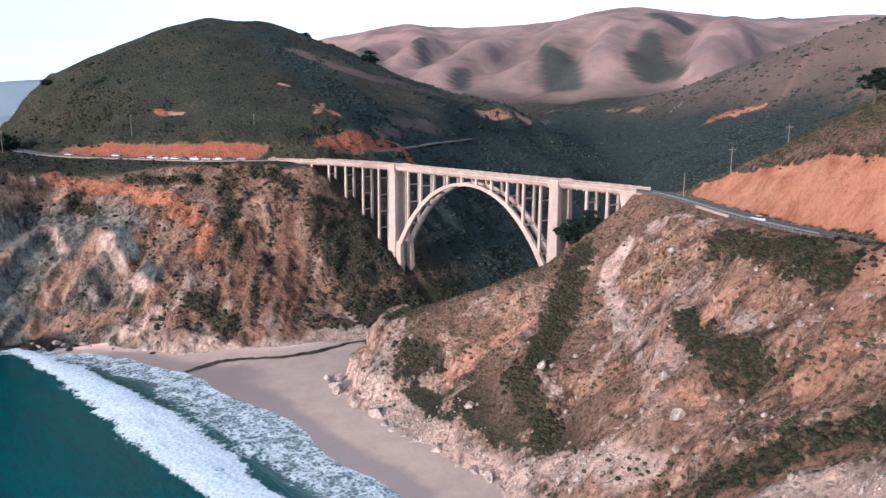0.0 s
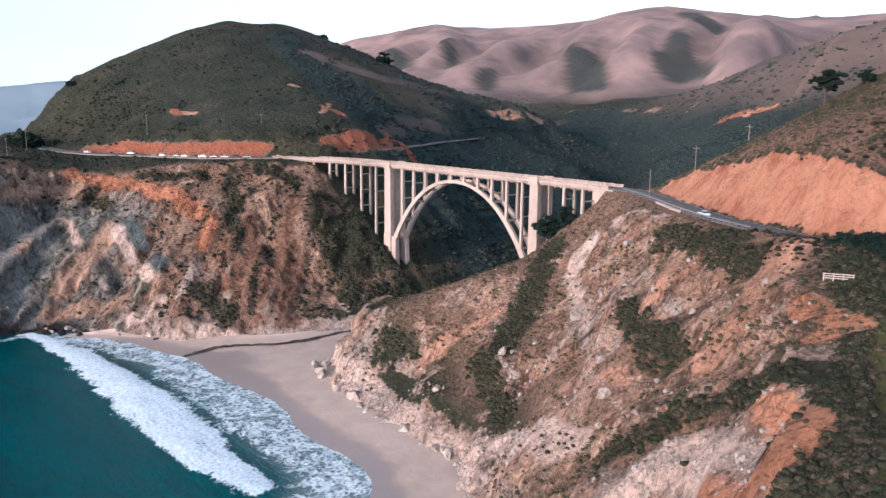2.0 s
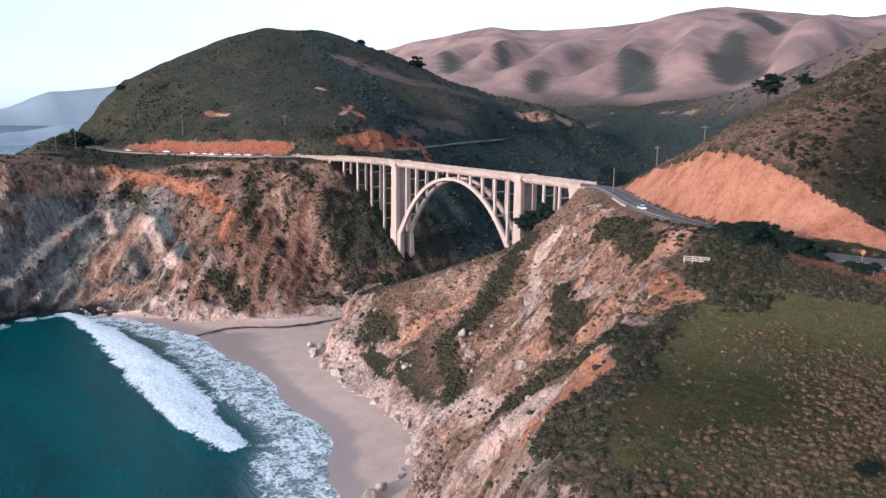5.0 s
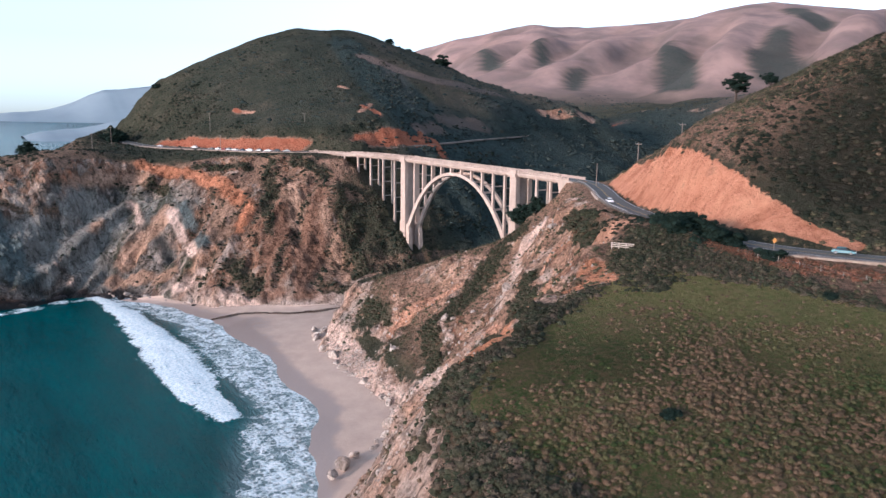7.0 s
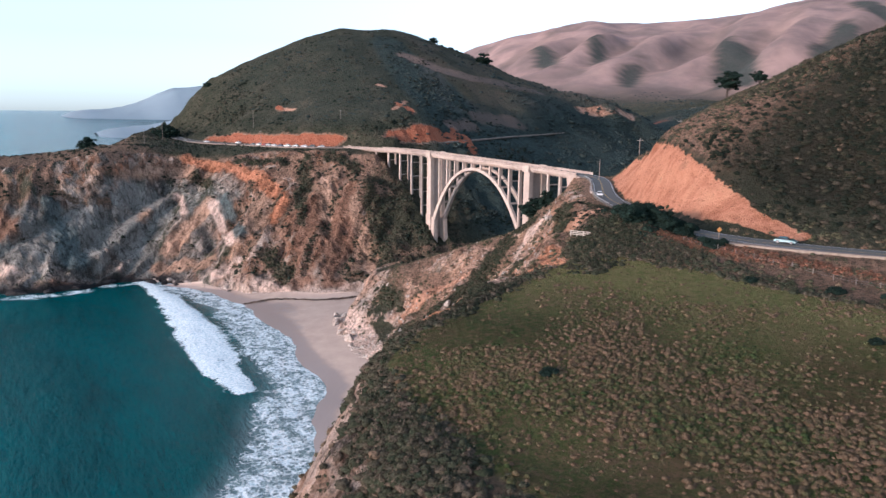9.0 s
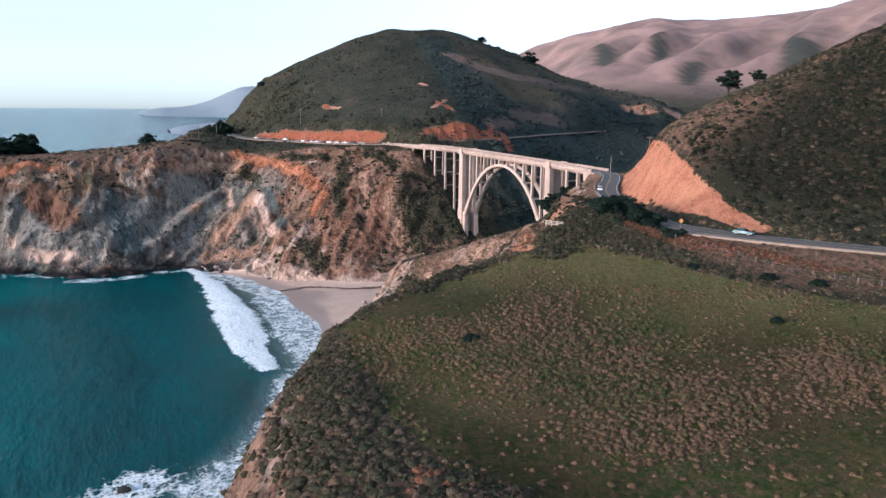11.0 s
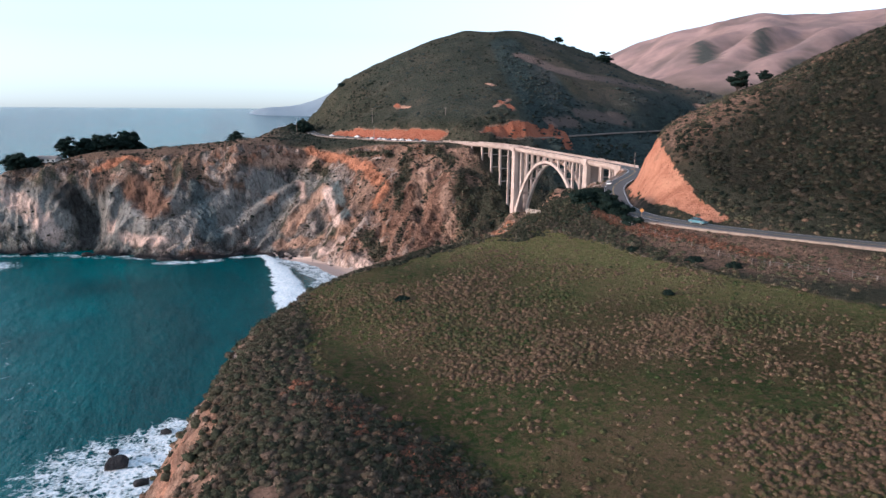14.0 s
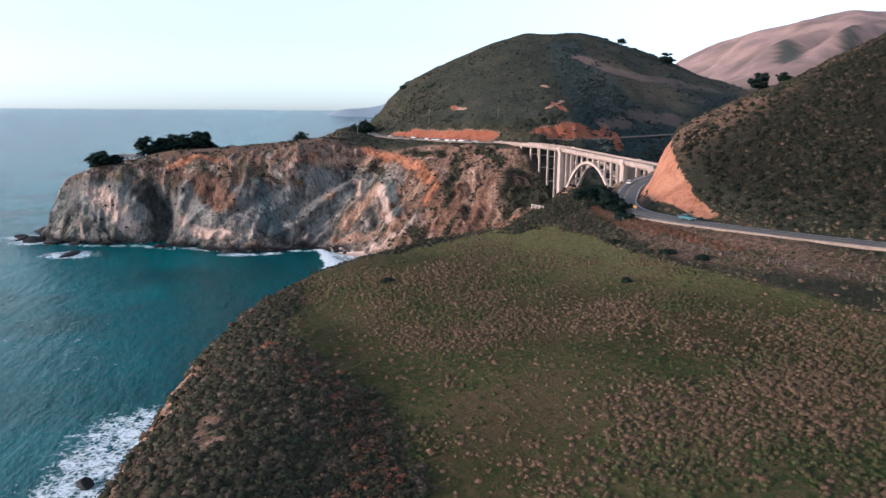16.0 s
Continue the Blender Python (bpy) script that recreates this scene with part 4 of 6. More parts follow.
relief = relief * (1 - 0.45 * north) + ((ridged(lean * 0.045, gz * 0.008, 0, 3, 97) - 0.1) * 4.5 + (ridged(lean * 0.14, gz * 0.02, 0, 2, 98) - 0.1) * 1.8) * rough_ground * north
across = gy + 0.12 * gx + 5 * fbm(gx * 0.04, gy * 0.04, gz * 0.03, 3, 66)
ribs = (ridged(across * 0.075, gx * 0.012, gz * 0.01, 3, 67) - 0.3) * 4.0 + (ridged(across * 0.22, gx * 0.03, gz * 0.02, 2, 68) - 0.3) * 1.6
relief = relief + ribs * rough_ground * smooth(20, 50, gx) * smooth(215, 195, gx)
for hx_, hy_, hz_, wide_, deep_ in HOLLOWS:
    relief = relief - deep_ * np.exp(-((gx - hx_) ** 2 + (gy - hy_) ** 2 + (gz - hz_) ** 2) / wide_ ** 2)
relief = relief + fbm(gx * 0.03, gy * 0.03, 0, 4, 21) * 2.4 * (1 - rock) * (1 - meadow) * (1 - clay) * near
relief = relief + fbm(gx * 0.06, gy * 0.06, 0, 3, 27) * 0.5 * meadow + (ridged(gx * 0.16, gy * 0.16, 0, 3, 41) - 0.2) * 0.5 * clay
far_hills = smooth(900, 1300, gy) * smooth(120, 220, gz)
# spurs and folds running down from the far ridge
ru, rv = gx * 0.94 + gy * 0.34, -gx * 0.34 + gy * 0.94
off_ridge = line_distance(gx, gy, [p[:2] for p in MOUNT_RIDGE])[0]
bend = 70 * fbm(gx * 0.003, gy * 0.003, 0, 3, 78)
SPURS = [(-2400, -1), (-2200, 1), (-2000, -1), (-1820, 1), (-1650, -1), (-1500, 1), (-1370, -1), (-1250, 1), (-1120, -1), (-1000, 0.8), (-900, -0.7), (-830, 0.9), (-764, -1), (-680, 1), (-605, -1), (-500, 0.5), (-400, -1), (-310, 1.1), (-150, -1), (-40, 1), (80, -1), (240, 1), (380, -1), (560, 1), (760, -1), (1000, 1), (1300, -1), (1600, 1), (2600, -1)]
fold = np.sin(math.pi / 2 * np.interp(ru + 0.45 * bend, [s[0] for s in SPURS], [s[1] for s in SPURS])) + 0.10 * fbm(ru * 0.012, rv * 0.012, 0, 3, 81)
front = smooth(20, -90, gy - np.interp(gx, [p[0] for p in MOUNT_RIDGE], [p[1] for p in MOUNT_RIDGE]))
spurs = front * (fold + 0.2) * 27 * far_hills * smooth(170, 560, off_ridge) + (4 * fbm(ru * 0.012, rv * 0.012, 0, 3, 82) + 11 * (ridged(ru * 0.0075 + 0.2 * fbm(gx * 0.006, gy * 0.006, 0, 2, 79), rv * 0.003, 0, 3, 84) - 0.3) * smooth(30, 200, off_ridge)) * far_hills + 13 * fbm(gx * 0.009, gy * 0.009, 0, 4, 83) * smooth(130, 260, gy) * (1 - far_hills) * smooth(20, 60, gz)
relief = (relief - (1.2 + 0.9 * smooth(10, 40, gx)) * rough_ground) * (1 - 0.5 * smooth(10, 40, gx))
# shade in the hollows between the far spurs, painted in dark scrub colour
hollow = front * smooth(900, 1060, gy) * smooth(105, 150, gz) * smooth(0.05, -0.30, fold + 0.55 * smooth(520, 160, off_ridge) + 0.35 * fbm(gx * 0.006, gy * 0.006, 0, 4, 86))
# outlines of the far slopes' shaded facets, painted dark
SHADE_FOLDS = [
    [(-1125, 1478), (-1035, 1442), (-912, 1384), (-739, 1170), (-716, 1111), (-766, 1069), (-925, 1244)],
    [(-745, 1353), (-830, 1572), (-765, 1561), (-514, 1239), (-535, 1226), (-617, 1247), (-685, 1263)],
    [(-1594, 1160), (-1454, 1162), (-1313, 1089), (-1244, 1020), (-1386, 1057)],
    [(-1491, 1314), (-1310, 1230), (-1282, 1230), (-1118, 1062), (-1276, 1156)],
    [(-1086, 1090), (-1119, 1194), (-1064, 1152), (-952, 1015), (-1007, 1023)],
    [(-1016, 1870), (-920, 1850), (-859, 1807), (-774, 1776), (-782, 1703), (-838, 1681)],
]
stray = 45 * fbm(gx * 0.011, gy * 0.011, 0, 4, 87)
shade_fold = np.max([soft_inside(gx + stray, gy - stray, p, 10) for p in SHADE_FOLDS], axis=0)
hollow = np.maximum(0.22 * hollow, shade_fold)
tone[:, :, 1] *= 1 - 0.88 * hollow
wood_shade = np.maximum(wood_shade, 0.8 * hollow)
relief = relief * land * off_road * smooth(0, 6, bridge_line) + spurs
ny_ = -np.gradient(gz, axis=0) / np.gradient(gy, axis=0)
nx_ = -np.gradient(gz, axis=1) / np.gradient(gx, axis=1)
ln = np.sqrt(nx_ ** 2 + ny_ ** 2 + 1)
push = np.column_stack([(nx_ / ln * relief).ravel(), (ny_ / ln * relief).ravel(), (relief / ln).ravel()])
rock = rock * (1 - 0.75 * smooth(0.35, 0.9, gully) * smooth(8, 16, gz))
surface = np.column_stack([gx.ravel(), gy.ravel(), gz.ravel()]) + push
rock, wood_shade, tone, beds, lush = beds_on(*(surface[:, k].reshape(gx.shape) for k in range(3)), rock, wood_shade, tone)
cover = np.stack([rock, meadow, clay, wood_shade], -1)
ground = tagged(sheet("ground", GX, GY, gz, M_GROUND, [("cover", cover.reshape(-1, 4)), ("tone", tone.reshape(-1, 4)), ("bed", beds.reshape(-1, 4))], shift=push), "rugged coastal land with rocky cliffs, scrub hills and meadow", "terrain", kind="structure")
flat_face = rock[:-1, :-1].ravel() < 0.25
ground.data.polygons.foreach_set("use_smooth", flat_face)

# ---- sea ----
BEACH_EDGE = [(-108, -146), (-98, -138), (-84, -128), (-42, -118), (-13, -114), (24, -113), (58, -116), (86, -117), (113, -131), (140, -140), (160, -153), (176, -168)]
SX = graded(-4950, 4950, -215, 260, 3, 1.06, 300)
SY = graded(-4950, 1200, -330, -60, 3, 1.06, 300)
sx, sy = np.meshgrid(SX, SY)
d_beach, along = line_distance(sx, sy, BEACH_EDGE)
BREAKER = [(-122, -157), (-100, -152), (-60, -148.5), (-15, -147.5), (20, -148), (50, -149), (78, -148)]
d_break, along_b = line_distance(sx, sy, BREAKER)
wide = np.interp(along_b, [0, 0.15, 0.35, 0.55, 0.75, 1], [2.5, 4.5, 7.5, 10.5, 10.5, 6])
wash = np.interp(along, [0, 0.2, 0.4, 0.6, 0.8, 1], [10, 15, 22, 24, 27, 25])
foam = np.maximum(0.53 * smooth(1.12, 0.72, d_beach / wash + 0.25 * fbm(sx * 0.05, sy * 0.05, 0, 3, 63)), 0.92 * smooth(1.25, 0.6, d_break / wide + 0.30 * fbm(sx * 0.09, sy * 0.09, 0, 3, 62) + 0.25 * fbm(sx * 0.05, sy * 0.4, 0, 3, 65)))
d_rocks = np.minimum(line_distance(sx, sy, [p[:2] for p in SHORE_SOUTH[8:]])[0], line_distance(sx, sy, [p[:2] for p in SHORE_NORTH[7:]])[0] * 2.2)
foam = np.maximum(foam, np.where(sx > 150, 0.58, 0.47) * smooth(24, 2, d_rocks) * smooth(-0.25, 0.25, fbm(sx * 0.045, sy * 0.045, 0, 3, 64)))
ROCKS = [(180, -214, 4.4), (194, -206, 2.8), (161, -202, 2.0), (216, -227, 3.0), (-128, -329, 6.5), (-209, -387, 5), (-186, -372, 6), (-129, -221, 3), (172, -216, 2)]
for rx, ry, rr in ROCKS:
    foam = np.maximum(foam, 0.62 * smooth(rr * (8 if rx > 0 else 4), rr, np.hypot(sx - rx, (sy - ry) * 0.8)))
for line, wide_, much in (([(160, -196), (172, -206), (184, -214), (200, -208), (214, -212)], 9, 0.66), ([(-112, -188), (-110, -205), (-113, -224)], 5, 0.6), ([(-118, -160), (-120, -176)], 4, 0.5), ([(-140, -262), (-158, -292), (-162, -325), (-176, -358)], 4, 0.42)):
    foam = np.maximum(foam, much * smooth(1.9, 0.5, line_distance(sx, sy, line)[0] / wide_ + 0.5 * fbm(sx * 0.06, sy * 0.06, 0, 3, 88)))
foam = np.maximum(foam, 0.56 * smooth(1.3, 0.5, np.hypot((sx - 202) / 36, (sy + 227) / 20) + 0.5 * fbm(sx * 0.03, sy * 0.03, 0, 3, 67)))
# faint streaks on the outer water: foam together with painted glitter
foam = np.maximum(foam, (0.12 + 0.13 * fbm(sx * 0.012 + sy * 0.006, sy * 0.05 - sx * 0.02, 0, 3, 69)) * smooth(-60, 60, sx) * smooth(-210, -270, sy) * smooth(-900, -400, sy))
# shallows by the beach; outer water's colour brightened for its sky sheen
shoal_sheen = np.clip(smooth(180, 20, d_beach) * 0.34 + 0.95 * smooth(-195, -265, sy) * smooth(-1000, -420, sy) * (0.6 + 0.8 * fbm(sx * 0.02, sy * 0.02, 0, 3, 71)), 0, 1)
swell = 0.35 * fbm(sx * 0.03, sy * 0.05, 0, 3, 55) * smooth(900, 300, np.hypot(sx, sy))
swell = swell + 0.9 * smooth(1.3, 0.3, d_break / wide) * (0.6 + 0.4 * fbm(sx * 0.12, sy * 0.12, 0, 3, 61))
sea = tagged(sheet("sea", SX, SY, swell - 0.25 + 76 * smooth(2200, 4950, np.hypot(sx, sy)) ** 1.0, M_SEA, [("surf", np.stack([foam, shoal_sheen, smooth(1.15, 0.45, d_beach / wash), foam * 0 + 1], -1).reshape(-1, 4))]), "teal ocean water with white surf along the cove", "sea", kind="structure")

# ---- beach ----
BEACH_BACK = [(-96, -130), (-86, -118), (-62, -100), (-40, -82), (-20, -45), (8, -70), (30, -84), (60, -90), (84, -90), (112, -94), (134, -112), (148, -124), (167, -146), (186, -165)]
inner = curve_through([(*p, 0) for p in BEACH_BACK], 6)
outer = curve_through([(*p, 0) for p in BEACH_EDGE], 6)
pick = lambda c, n: np.array([[np.interp(t, np.linspace(0, 1, len(c)), c[:, k]) for k in (0, 1)] for t in np.linspace(0, 1, n)])
A, B = pick(outer, 90), pick(inner, 90)
rows_v = np.linspace(-0.35, 1.15, 22)
beach_co = np.array([[*(A[i] + (B[i] - A[i]) * v), 0] for v in rows_v for i in range(90)])
vv = np.repeat(rows_v, 90)
beach_co[:, 2] = -0.15 + vv * 2.6 + 0.12 * fbm(beach_co[:, 0] * 0.15, beach_co[:, 1] * 0.15, 0, 3, 4)
bi = (np.arange(21)[:, None] * 90 + np.arange(89)[None, :])
CREEK = [(-14, -30, 2.2), (-20, -48, 2.0), (-22, -63, 1.9), (-26, -78, 1.75), (-35, -89, 1.5), (-41, -100, 1.1), (-42, -116, 0.4)]
beach = tagged(mesh_object("beach", beach_co, np.stack([bi, bi + 1, bi + 91, bi + 90], -1).reshape(-1, 4), M_SAND), "pale smooth sand beach at the cliff foot", "beach", kind="structure")


# ---- creek ----
M_CREEK = plain("creek_water", (0.030, 0.034, 0.032), 0.12, vary=0.3, scale=0.4, bump=0.1)
creek_line = curve_through(CREEK, 8)
creek_line[:, 2] = [beach_co[np.argmin((beach_co[:, 0] - p[0]) ** 2 + (beach_co[:, 1] - p[1]) ** 2), 2] + 0.12 for p in creek_line]
creek_line[:, 0] += 1.2 * fbm(creek_line[:, 1] * 0.12, 0.0, 0, 3, 17)
left, right = np.array(beside(creek_line, -1.6, 0.06)), np.array(beside(creek_line, 1.6, 0.06))
spread = 1.6 * fbm(creek_line[:, 1] * 0.2, 3.0, 0, 3, 19)
left[:, 0] -= spread
cn = len(creek_line)
ci = np.arange(cn - 1)
tagged(mesh_object("creek", np.concatenate([left, right]), np.stack([ci, ci + 1, ci + cn + 1, ci + cn], -1), M_CREEK), "dark shallow creek crossing the sand", "creek", kind="structure")


# ---- roads ----
def ribbon(name, line, offs, rise, material, parent=None, label=""):
    """A strip that follows a line between two sideways distances."""
    c = curve_through(line, 10)
    a, b = np.array(beside(c, offs[0], rise)), np.array(beside(c, offs[1], rise))
    n = len(c)
    i = np.arange(n - 1)
    ob = mesh_object(name, np.concatenate([a, b]), np.stack([i, i + 1, i + n + 1, i + n], -1), material)
    ob.parent = parent
    if label:
        ob["label"] = label
    return ob


def slab(name, line, offs, top, deep, material, parent=None):
    """A strip with thickness along a line."""
    c = curve_through(line, 10)
    cols = [np.array(beside(c, o, z)) for o, z in ((offs[0], top - deep), (offs[0], top), (offs[1], top), (offs[1], top - deep))]
    n = len(c)
    co = np.concatenate(cols)
    i = np.arange(n - 1)
    faces = np.concatenate([np.stack([i + k * n, i + 1 + k * n, i + 1 + (k + 1) * n, i + (k + 1) * n], -1) for k in range(3)])
    ob = mesh_object(name, co, faces, material, flat=True)
    ob.parent = parent
    return ob


M_GRAVEL = plain("pale_gravel", (0.25, 0.19, 0.152), 0.95, vary=0.25, scale=0.8, bump=0.4)
M_WHITE_LINE = plain("white_road_paint", (0.70, 0.69, 0.66), 0.7, vary=0.2, scale=1.0)
M_YELLOW_LINE = plain("yellow_road_paint", (0.36, 0.24, 0.07), 0.7, vary=0.2, scale=1.0)


def road(line, lo, hi, label, rise=0.25):
    ob = tagged(slab("road", line, (lo, hi), rise, 0.6, M_ASPHALT), label, "road", kind="structure")
    for off in (lo + 0.4, hi - 0.52):
        ribbon("edge_line", line, (off, off + 0.14), rise + 0.012, M_WHITE_LINE, ob)
    for off in (-0.22, 0.08):
        ribbon("centre_line", line, (off, off + 0.14), rise + 0.012, M_YELLOW_LINE, ob)
    return ob


road(ROAD_SOUTH, -3.4, 4.2, "grey asphalt coast road curving round the hill")
road(ROAD_NORTH, -4.4, 4.4, "grey asphalt coast road along the cliff top")
tagged(slab("shoulder", TURNOUT, (-0.7, 0.7), 0.3, 0.9, M_GRAVEL), "pale gravel shoulder beside the coast road", "shoulder", kind="structure")
tagged(slab("dirt_road", SHELF_ROAD, (-1.7, 1.7), 0.3, 0.9, M_GRAVEL), "pale dirt road winding up the canyon side", "road", kind="structure")
tagged(slab("shoulder", ROAD_NORTH[:7], (4.38, 9.0), 0.2, 0.6, M_GRAVEL), "pale dirt pull-out beside the cliff-top road", "shoulder", kind="structure")


# ---- bridge ----
def box_mesh(bm, lo, hi):
    m = Matrix.Translation([(a + b) / 2 for a, b in zip(lo, hi)]) @ Matrix.Diagonal([b - a for a, b in zip(lo, hi)] + [1])
    return bmesh.ops.create_cube(bm, size=1, matrix=m)["verts"]


def bevelled(bm, width):
    bmesh.ops.bevel(bm, geom=bm.edges[:], offset=width, segments=1, affect="EDGES")
    return bm


def part(name, bm, material, parent, label=""):
    me = bpy.data.meshes.new(name)
    bm.to_mesh(me)
    bm.free()
    me.materials.append(material)
    ob = new(name, me)
    ob.parent = parent
    if label:
        ob["label"] = label
    return ob


def shared(name, me, m, parent):
    """One more object on a mesh that others share."""
    ob = new(name, me)
    ob.parent = parent
    ob.matrix_basis = m
    return ob


def loft(name, line, profile, material, parent, label=""):
    """A bar of one cross-section (sideways, up) along a line."""
    p = np.array(line)
    d = np.gradient(p[:, :2], axis=0)
    d /= np.linalg.norm(d, axis=1)[:, None]
    k = len(profile)
    co = np.array([[q[0] - t[1] * s, q[1] + t[0] * s, q[2] + u] for q, t in zip(p, d) for s, u in profile])
    faces = [[i * k + j, i * k + (j + 1) % k, (i + 1) * k + (j + 1) % k, (i + 1) * k + j] for i in range(len(p) - 1) for j in range(k)]
    ob = mesh_object(name, co, faces, material, flat=True)
    bm = bmesh.new()
    bm.from_mesh(ob.data)
    bm.verts.ensure_lookup_table()
    bm.faces.new(bm.verts[:k])
    bm.faces.new(bm.verts[-k:])
    bmesh.ops.recalc_face_normals(bm, faces=bm.faces)
    bm.to_mesh(ob.data)
    bm.free()
    ob.parent = parent
    if label:
        ob["label"] = label
    return ob


bridge = tagged(new("arch_bridge"), "pale concrete open-spandrel arch road bridge across the canyon", "bridge")
axis = curve_through(BRIDGE_AXIS, 8)
run = np.concatenate([[0], np.cumsum(np.hypot(*np.diff(axis[:, :2], axis=0).T))])


def on_axis(s):
    """Place and heading at a distance along the bridge."""
    p = np.array([np.interp(s, run, axis[:, k]) for k in range(3)])
    q = np.array([np.interp(s + 0.5, run, axis[:, k]) for k in range(3)]) - np.array([np.interp(s - 0.5, run, axis[:, k]) for k in range(3)])
    return p, math.atan2(q[1], q[0])


loft("deck", axis, [(-4.7, 0.05), (-4.7, -0.45), (-4.2, -0.65), (-3.7, -1.5), (3.7, -1.5), (4.2, -0.65), (4.7, -0.45), (4.7, 0.05)], M_CONCRETE, bridge)
for s in (-4.45, 4.45):
    loft("top_rail", axis, [(s - 0.17, 0.92), (s - 0.17, 1.14), (s + 0.17, 1.14), (s + 0.17, 0.92)], M_CONCRETE, bridge)
    loft("kerb", axis, [(s - 0.2, 0.0), (s - 0.2, 0.3), (s + 0.2, 0.3), (s + 0.2, 0.0)], M_CONCRETE, bridge)
    bars, quads = [], []
    for d in np.arange(0.4, run[-1] - 0.2, 0.42):
        p, a = on_axis(d)
        c, t = np.array([math.cos(a), math.sin(a)]), np.array([-math.sin(a), math.cos(a)])
        for u, v in ((-0.11, -0.07), (0.11, -0.07), (0.11, 0.07), (-0.11, 0.07)):
            q = p[:2] + t * (s + v) + c * u
            bars += [(*q, p[2] + 0.29), (*q, p[2] + 0.93)]
        b = len(bars) - 8
        quads += [[b + 2 * j, b + (2 * j + 2) % 8, b + (2 * j + 3) % 8, b + 2 * j + 1] for j in range(4)]
    tagged(mesh_object("balustrade", np.array(bars), quads, M_CONCRETE, parent=bridge, flat=True), kind="stuff")
    bm = bmesh.new()
    box_mesh(bm, (-0.28, -0.24, 0), (0.28, 0.24, 1.3))
    bevelled(bm, 0.04)
    me = bpy.data.meshes.new("rail_post")
    bm.to_mesh(me)
    bm.free()
    me.materials.append(M_CONCRETE)
    for d in np.arange(1, run[-1], 4.5):
        p, a = on_axis(d)
        shared("rail_post", me, Matrix.Translation((p[0] - math.sin(a) * s, p[1] + math.cos(a) * s, p[2])) @ Matrix.Rotation(a, 4, "Z"), bridge)
bm = bmesh.new()
box_mesh(bm, (-0.22, -4.3, -2.0), (0.22, 4.3, -1.45))
for s in (-1, 1):
    v = [bm.verts.new(c) for c in ((-0.2, s * 3.7, -1.5), (0.2, s * 3.7, -1.5), (0.2, s * 4.6, -0.5), (-0.2, s * 4.6, -0.5), (-0.2, s * 3.7, -0.6), (0.2, s * 3.7, -0.6))]
    bm.faces.new((v[0], v[1], v[2], v[3]))
    bm.faces.new((v[0], v[3], v[4]))
    bm.faces.new((v[1], v[5], v[2]))
me = bpy.data.meshes.new("floor_beam")
bm.to_mesh(me)
bm.free()
me.materials.append(M_CONCRETE)
for d in np.arange(14, run[-1] - 4, 3.0):
    p, a = on_axis(d)
    shared("floor_beam", me, Matrix.Translation(p) @ Matrix.Rotation(a, 4, "Z"), bridge)
tagged(ribbon("road", BRIDGE_AXIS, (-4.2, 4.2), 0.08, M_ASPHALT), "grey asphalt carriageway between the bridge railings", "road", kind="structure")


def deck_z(x):
    return float(np.interp(x, [p[0] for p in BRIDGE_AXIS], [p[2] for p in BRIDGE_AXIS]))


def arch_z(x):
    d = x - 2.2
    return 71.9 - 0.01174 * d * d - 1.7e-6 * d ** 4


def tapered(bm, x, y, z0, z1, wx0, wy0, wx1, wy1):
    v = []
    for z, wx, wy in ((z0, wx0, wy0), (z1, wx1, wy1)):
        v.append([bm.verts.new((x + a * wx / 2, y + b * wy / 2, z)) for a, b in ((-1, -1), (1, -1), (1, 1), (-1, 1))])
    for j in range(4):
        bm.faces.new((v[0][j], v[0][(j + 1) % 4], v[1][(j + 1) % 4], v[1][j]))
    bm.faces.new(v[0][::-1])
    bm.faces.new(v[1])


for tx in (-47.6, 51.6):
    top = deck_z(tx)
    tower = new("tower")
    tower.parent = bridge
    for y in (0.3, 7.7):
        bm = bmesh.new()
        tapered(bm, tx, y, 20, top - 0.6, 5.4, 3.0, 4.5, 2.5)
        part("tower_leg", bevelled(bm, 0.12), M_CONCRETE, tower)
        bm = bmesh.new()
        box_mesh(bm, (tx - 2.75, y - 1.75, 22), (tx + 2.75, y + 1.75, 40.5))
        part("plinth", bevelled(bm, 0.15), M_CONCRETE, tower)
        bm = bmesh.new()
        box_mesh(bm, (tx - 2.5, y - 1.5 + (0.6 if y > 4 else -0.6), top - 1.7), (tx + 2.5, y + 1.5 + (0.6 if y > 4 else -0.6), top + 0.05))
        box_mesh(bm, (tx - 2.3, (y - 1.6 if y < 4 else y + 0.9), top), (tx + 2.3, (y - 0.9 if y < 4 else y + 1.6), top + 1.45))
        part("tower_cap", bm, M_CONCRETE, tower)
    bm = bmesh.new()
    box_mesh(bm, (tx - 1.5, 1.4, 20), (tx + 1.5, 6.6, top - 1.5))
    part("tower_wall", bm, M_CONCRETE, tower, "recessed concrete web wall")
    for z in (38, 50, 62):
        bm = bmesh.new()
        box_mesh(bm, (tx - 1.62, 1.4, z), (tx + 1.62, 6.6, z + 0.5))
        part("string_course", bm, M_CONCRETE, tower)
RIB_Y = (0.5, 7.5)
